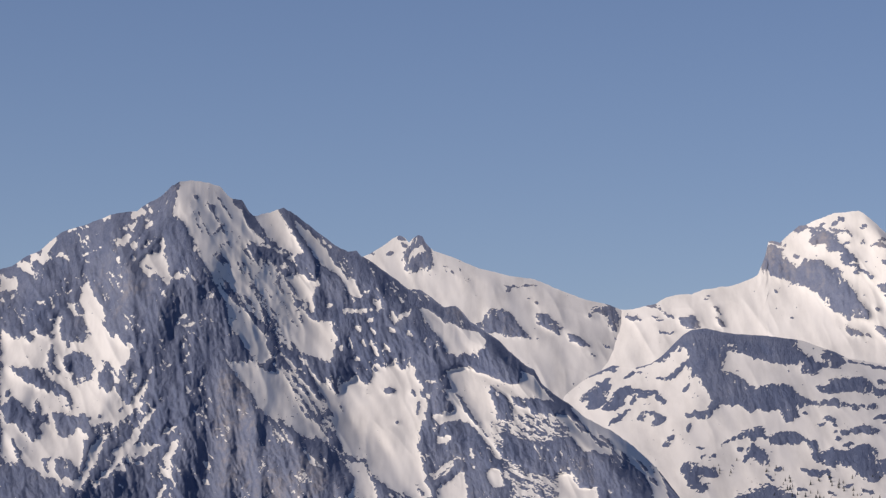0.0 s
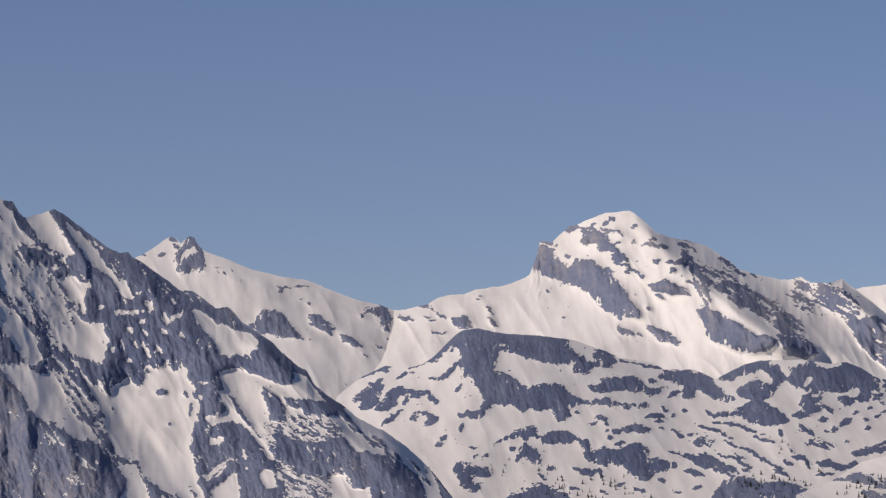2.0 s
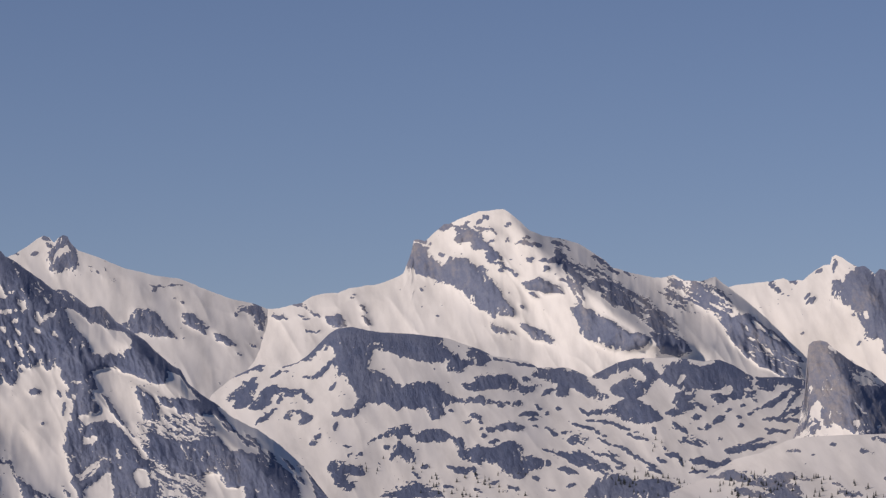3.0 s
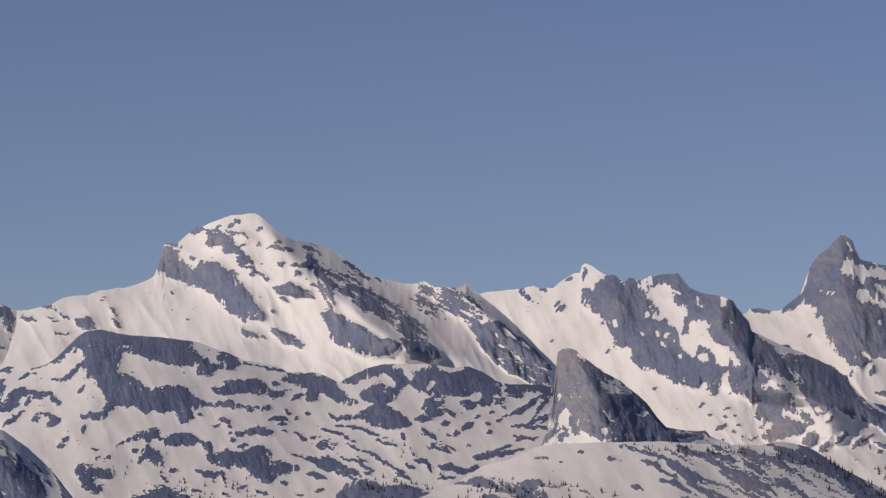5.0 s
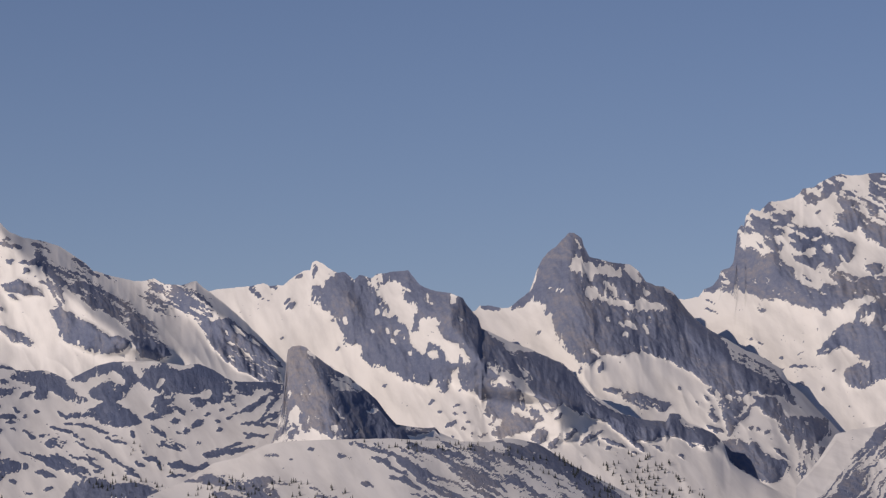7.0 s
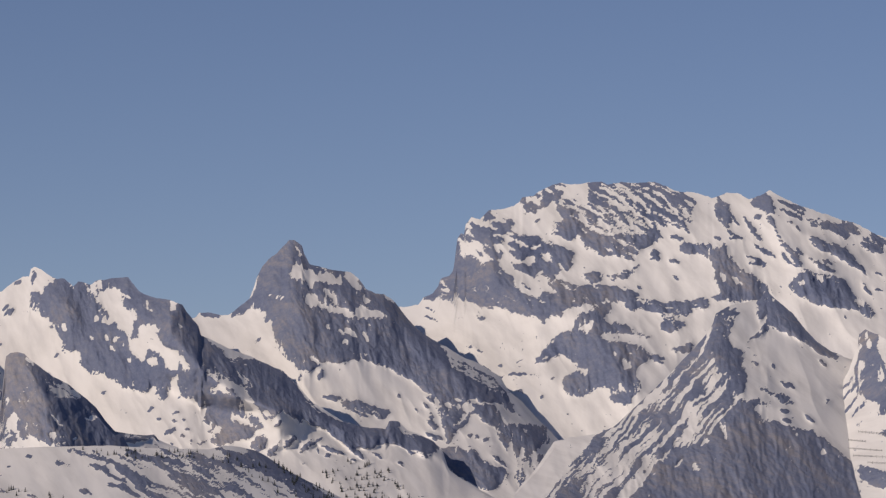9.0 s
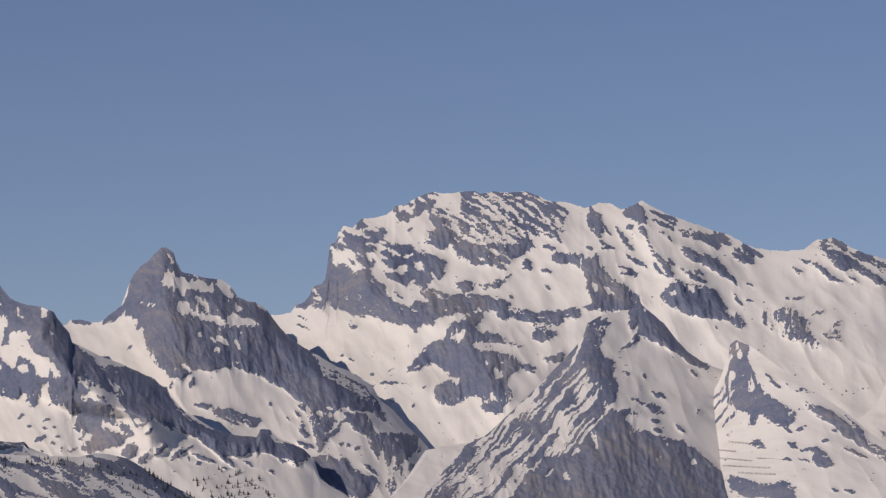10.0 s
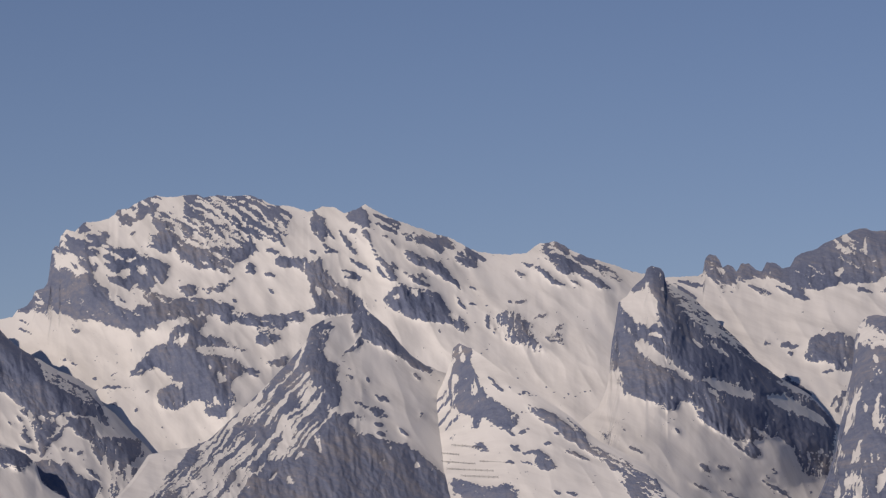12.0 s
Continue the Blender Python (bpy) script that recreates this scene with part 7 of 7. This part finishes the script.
# ---- trees and snow fences ----
def conifer_meshes(height, seed):
    """Trunk and crown of a conifer: whorls of drooping boughs made of many small needle clumps."""
    rng = random.Random(seed)
    tb = bmesh.new()
    bmesh.ops.create_cone(tb, cap_ends=True, segments=7, radius1=height * 0.03, radius2=height * 0.008, depth=height * 0.92, matrix=Matrix.Translation((0, 0, height * 0.46)))
    trunk = bpy.data.meshes.new("trunk")
    tb.to_mesh(trunk)
    trunk.materials.append(BARK)
    cb = bmesh.new()
    whorls = 11
    for k in range(whorls):
        f = k / (whorls - 1)
        z = height * (0.12 + 0.84 * f)
        reach = height * (0.24 * (1 - f) ** 0.85 + 0.02) * rng.uniform(0.8, 1.15)
        boughs = 8 if f < 0.7 else 5
        for j in range(boughs):
            a = 2 * math.pi * (j + rng.random() * 0.7) / boughs
            r = reach * rng.uniform(0.7, 1.15)
            tip = Vector((math.cos(a) * r, math.sin(a) * r, z - r * rng.uniform(0.25, 0.6)))
            side = Vector((-math.sin(a), math.cos(a), 0)) * r * rng.uniform(0.28, 0.42)
            root = Vector((0, 0, z + height * 0.03))
            mid = (root + tip) / 2
            low = Vector((0, 0, -height * 0.035))
            v = [cb.verts.new(p) for p in (root, mid + side, tip, mid - side, mid + low)]
            for q in ((0, 1, 4), (1, 2, 4), (2, 3, 4), (3, 0, 4), (0, 3, 2, 1)):
                cb.faces.new([v[i] for i in q])
    crown = bpy.data.meshes.new("crown")
    cb.to_mesh(crown)
    crown.materials.append(NEEDLES)
    return trunk, crown


TREES = []
for k in range(4):
    trunk, crown = conifer_meshes(1.0, 20 + k)
    t = new("conifer")
    for name, me in (("trunk", trunk), ("crown", crown)):
        p = new(name, me)
        p.parent = t
    tagged(t, "dark green conifer standing in snow on the lower slope", "tree", "conifers on the lower slopes", kind="thing")
    TREES.append(t)
tree_rng = random.Random(5)
first_use = [True] * 4


planted = 0
wood = {"trunk": ([], []), "crown": ([], [])}


def plant(place, height):
    """The first trees are things of their own; the later, smaller ones go into the wood."""
    global planted
    k = tree_rng.randrange(4)
    spin = Matrix.Rotation(tree_rng.uniform(0, 6.28), 4, "Z")
    wide = tree_rng.uniform(0.85, 1.15)
    m = Matrix.Translation(place - Vector((0, 0, height * 0.06))) @ spin
    planted += 1
    if planted > 280:
        full = m @ Matrix.Diagonal((height * wide, height * wide, height, 1))
        for p in TREES[k].children:
            verts, faces = wood[p.name.split(".")[0]]
            n = len(verts)
            verts.extend((full @ v.co)[:] for v in p.data.vertices)
            faces.extend([n + i for i in q.vertices] for q in p.data.polygons)
        return
    if first_use[k]:
        first_use[k] = False
        t = TREES[k]
        t.matrix_basis = m
    else:
        t = copy_thing(TREES[k], m)
    t.scale = (height * wide, height * wide, height)


def grove(mountain, outline, count, tall):
    xs, ys = [p[0] for p in outline], [p[1] for p in outline]
    done = 0
    while done < count:
        b, e = tree_rng.uniform(min(xs), max(xs)), tree_rng.uniform(min(ys), max(ys))
        if inside(outline, np.array([b]), np.array([e]))[0]:
            plant(mountain.at(b, e), tall * tree_rng.uniform(0.55, 1.25))
            done += 1


grove(HILL, [(1465, 150), (1492, 138), (1532, 113), (1574, 90), (1599, 72), (1549, 72), (1507, 110)], 55, 4.2)
grove(HILL, [(1036, 101), (1095, 110), (1146, 95), (1188, 84), (1188, 71), (1036, 71)], 34, 4.4)
grove(HILL, [(926, 96), (1011, 118), (1036, 101), (1036, 71), (909, 71)], 50, 4.6)
grove(HILL, [(1179, 164), (1465, 152), (1457, 139), (1196, 152)], 18, 4.0)
grove(RAGGED, [(1541, 131), (1582, 148), (1633, 143), (1682, 93), (1715, 70), (1615, 70), (1565, 102)], 120, 4.8)
grove(PLATEAU, [(504, 106), (588, 115), (661, 119), (661, 79), (488, 77)], 44, 4.2)
grove(PLATEAU, [(774, 107), (808, 116), (926, 101), (994, 105), (1011, 84), (926, 71), (775, 70)], 64, 4.8)
grove(PLATEAU, [(387, 117), (437, 139), (504, 124), (554, 108), (521, 91), (437, 107)], 18, 4.0)
grove(PLATEAU, [(791, 192), (875, 150), (926, 118), (943, 101), (909, 101), (842, 143)], 14, 4.0)

grove(HILL, [(1353, 162), (1455, 155), (1497, 130), (1539, 105), (1564, 79), (1513, 79), (1438, 122)], 40, 4.4)
grove(HILL, [(1218, 166), (1353, 159), (1345, 147), (1227, 154)], 26, 3.6)

# the scattered rest of the trees
verts, faces, bark = [], [], 0
for name in ("trunk", "crown"):
    n = len(verts)
    verts += wood[name][0]
    faces += [[n + i for i in q] for q in wood[name][1]]
    if name == "trunk":
        bark = len(faces)
me = bpy.data.meshes.new("conifer_wood")
me.from_pydata(verts, [], faces)
me.materials.append(BARK)
me.materials.append(NEEDLES)
for k, q in enumerate(me.polygons):
    q.material_index = 0 if k < bark else 1
tagged(new("conifer_wood", me), "scattered dark conifers thinning out over the snowy lower slopes", "wood", kind="stuff")



def snow_fence(mountain, left, right):
    """A row of steel posts with cross boards, set along the slope to hold the snow."""
    a, b = mountain.at(*left), mountain.at(*right)
    base = new("snow_fence")
    base.location = (a + b) / 2
    bpy.context.view_layer.update()
    n = 9
    way = (b - a)
    side = Vector((-way.y, way.x, 0)).normalized() * 0.18
    for k in range(n):
        p = a + way * (k / (n - 1))
        bm = bmesh.new()
        bmesh.ops.create_cone(bm, cap_ends=True, segments=6, radius1=0.09, radius2=0.07, depth=2.6, matrix=Matrix.Translation(p - base.location + Vector((0, 0, 0.9))))
        me = bpy.data.meshes.new("post")
        bm.to_mesh(me)
        bm.free()
        me.materials.append(STEEL)
        new("post", me).parent = base
    for h in (0.8, 1.5):
        bm = bmesh.new()
        ring = []
        for end in (a, b):
            for ds in (-1, 1):
                for dz in (-0.08, 0.08):
                    ring.append(bm.verts.new(end - base.location + side * ds * 0.4 + Vector((0, 0, h + dz))))
        for q in ((0, 1, 3, 2), (4, 6, 7, 5), (0, 4, 5, 1), (2, 3, 7, 6), (0, 2, 6, 4), (1, 5, 7, 3)):
            bm.faces.new([ring[i] for i in q])
        bmesh.ops.recalc_face_normals(bm, faces=bm.faces)
        me = bpy.data.meshes.new("board")
        bm.to_mesh(me)
        bm.free()
        me.materials.append(STEEL)
        new("board", me).parent = base
    tagged(base, "row of dark avalanche fence boards on steel posts in snow", "fence", "avalanche fences on the snow slope", kind="thing")


for pair in ([(2345, 185), (2388, 181)], [(2313, 162), (2379, 156)], [(2337, 150), (2406, 146)], [(2387, 161), (2434, 157)], [(2322, 173), (2355, 170)], [(2358, 139), (2413, 136)]):
    snow_fence(SPUR, *pair)
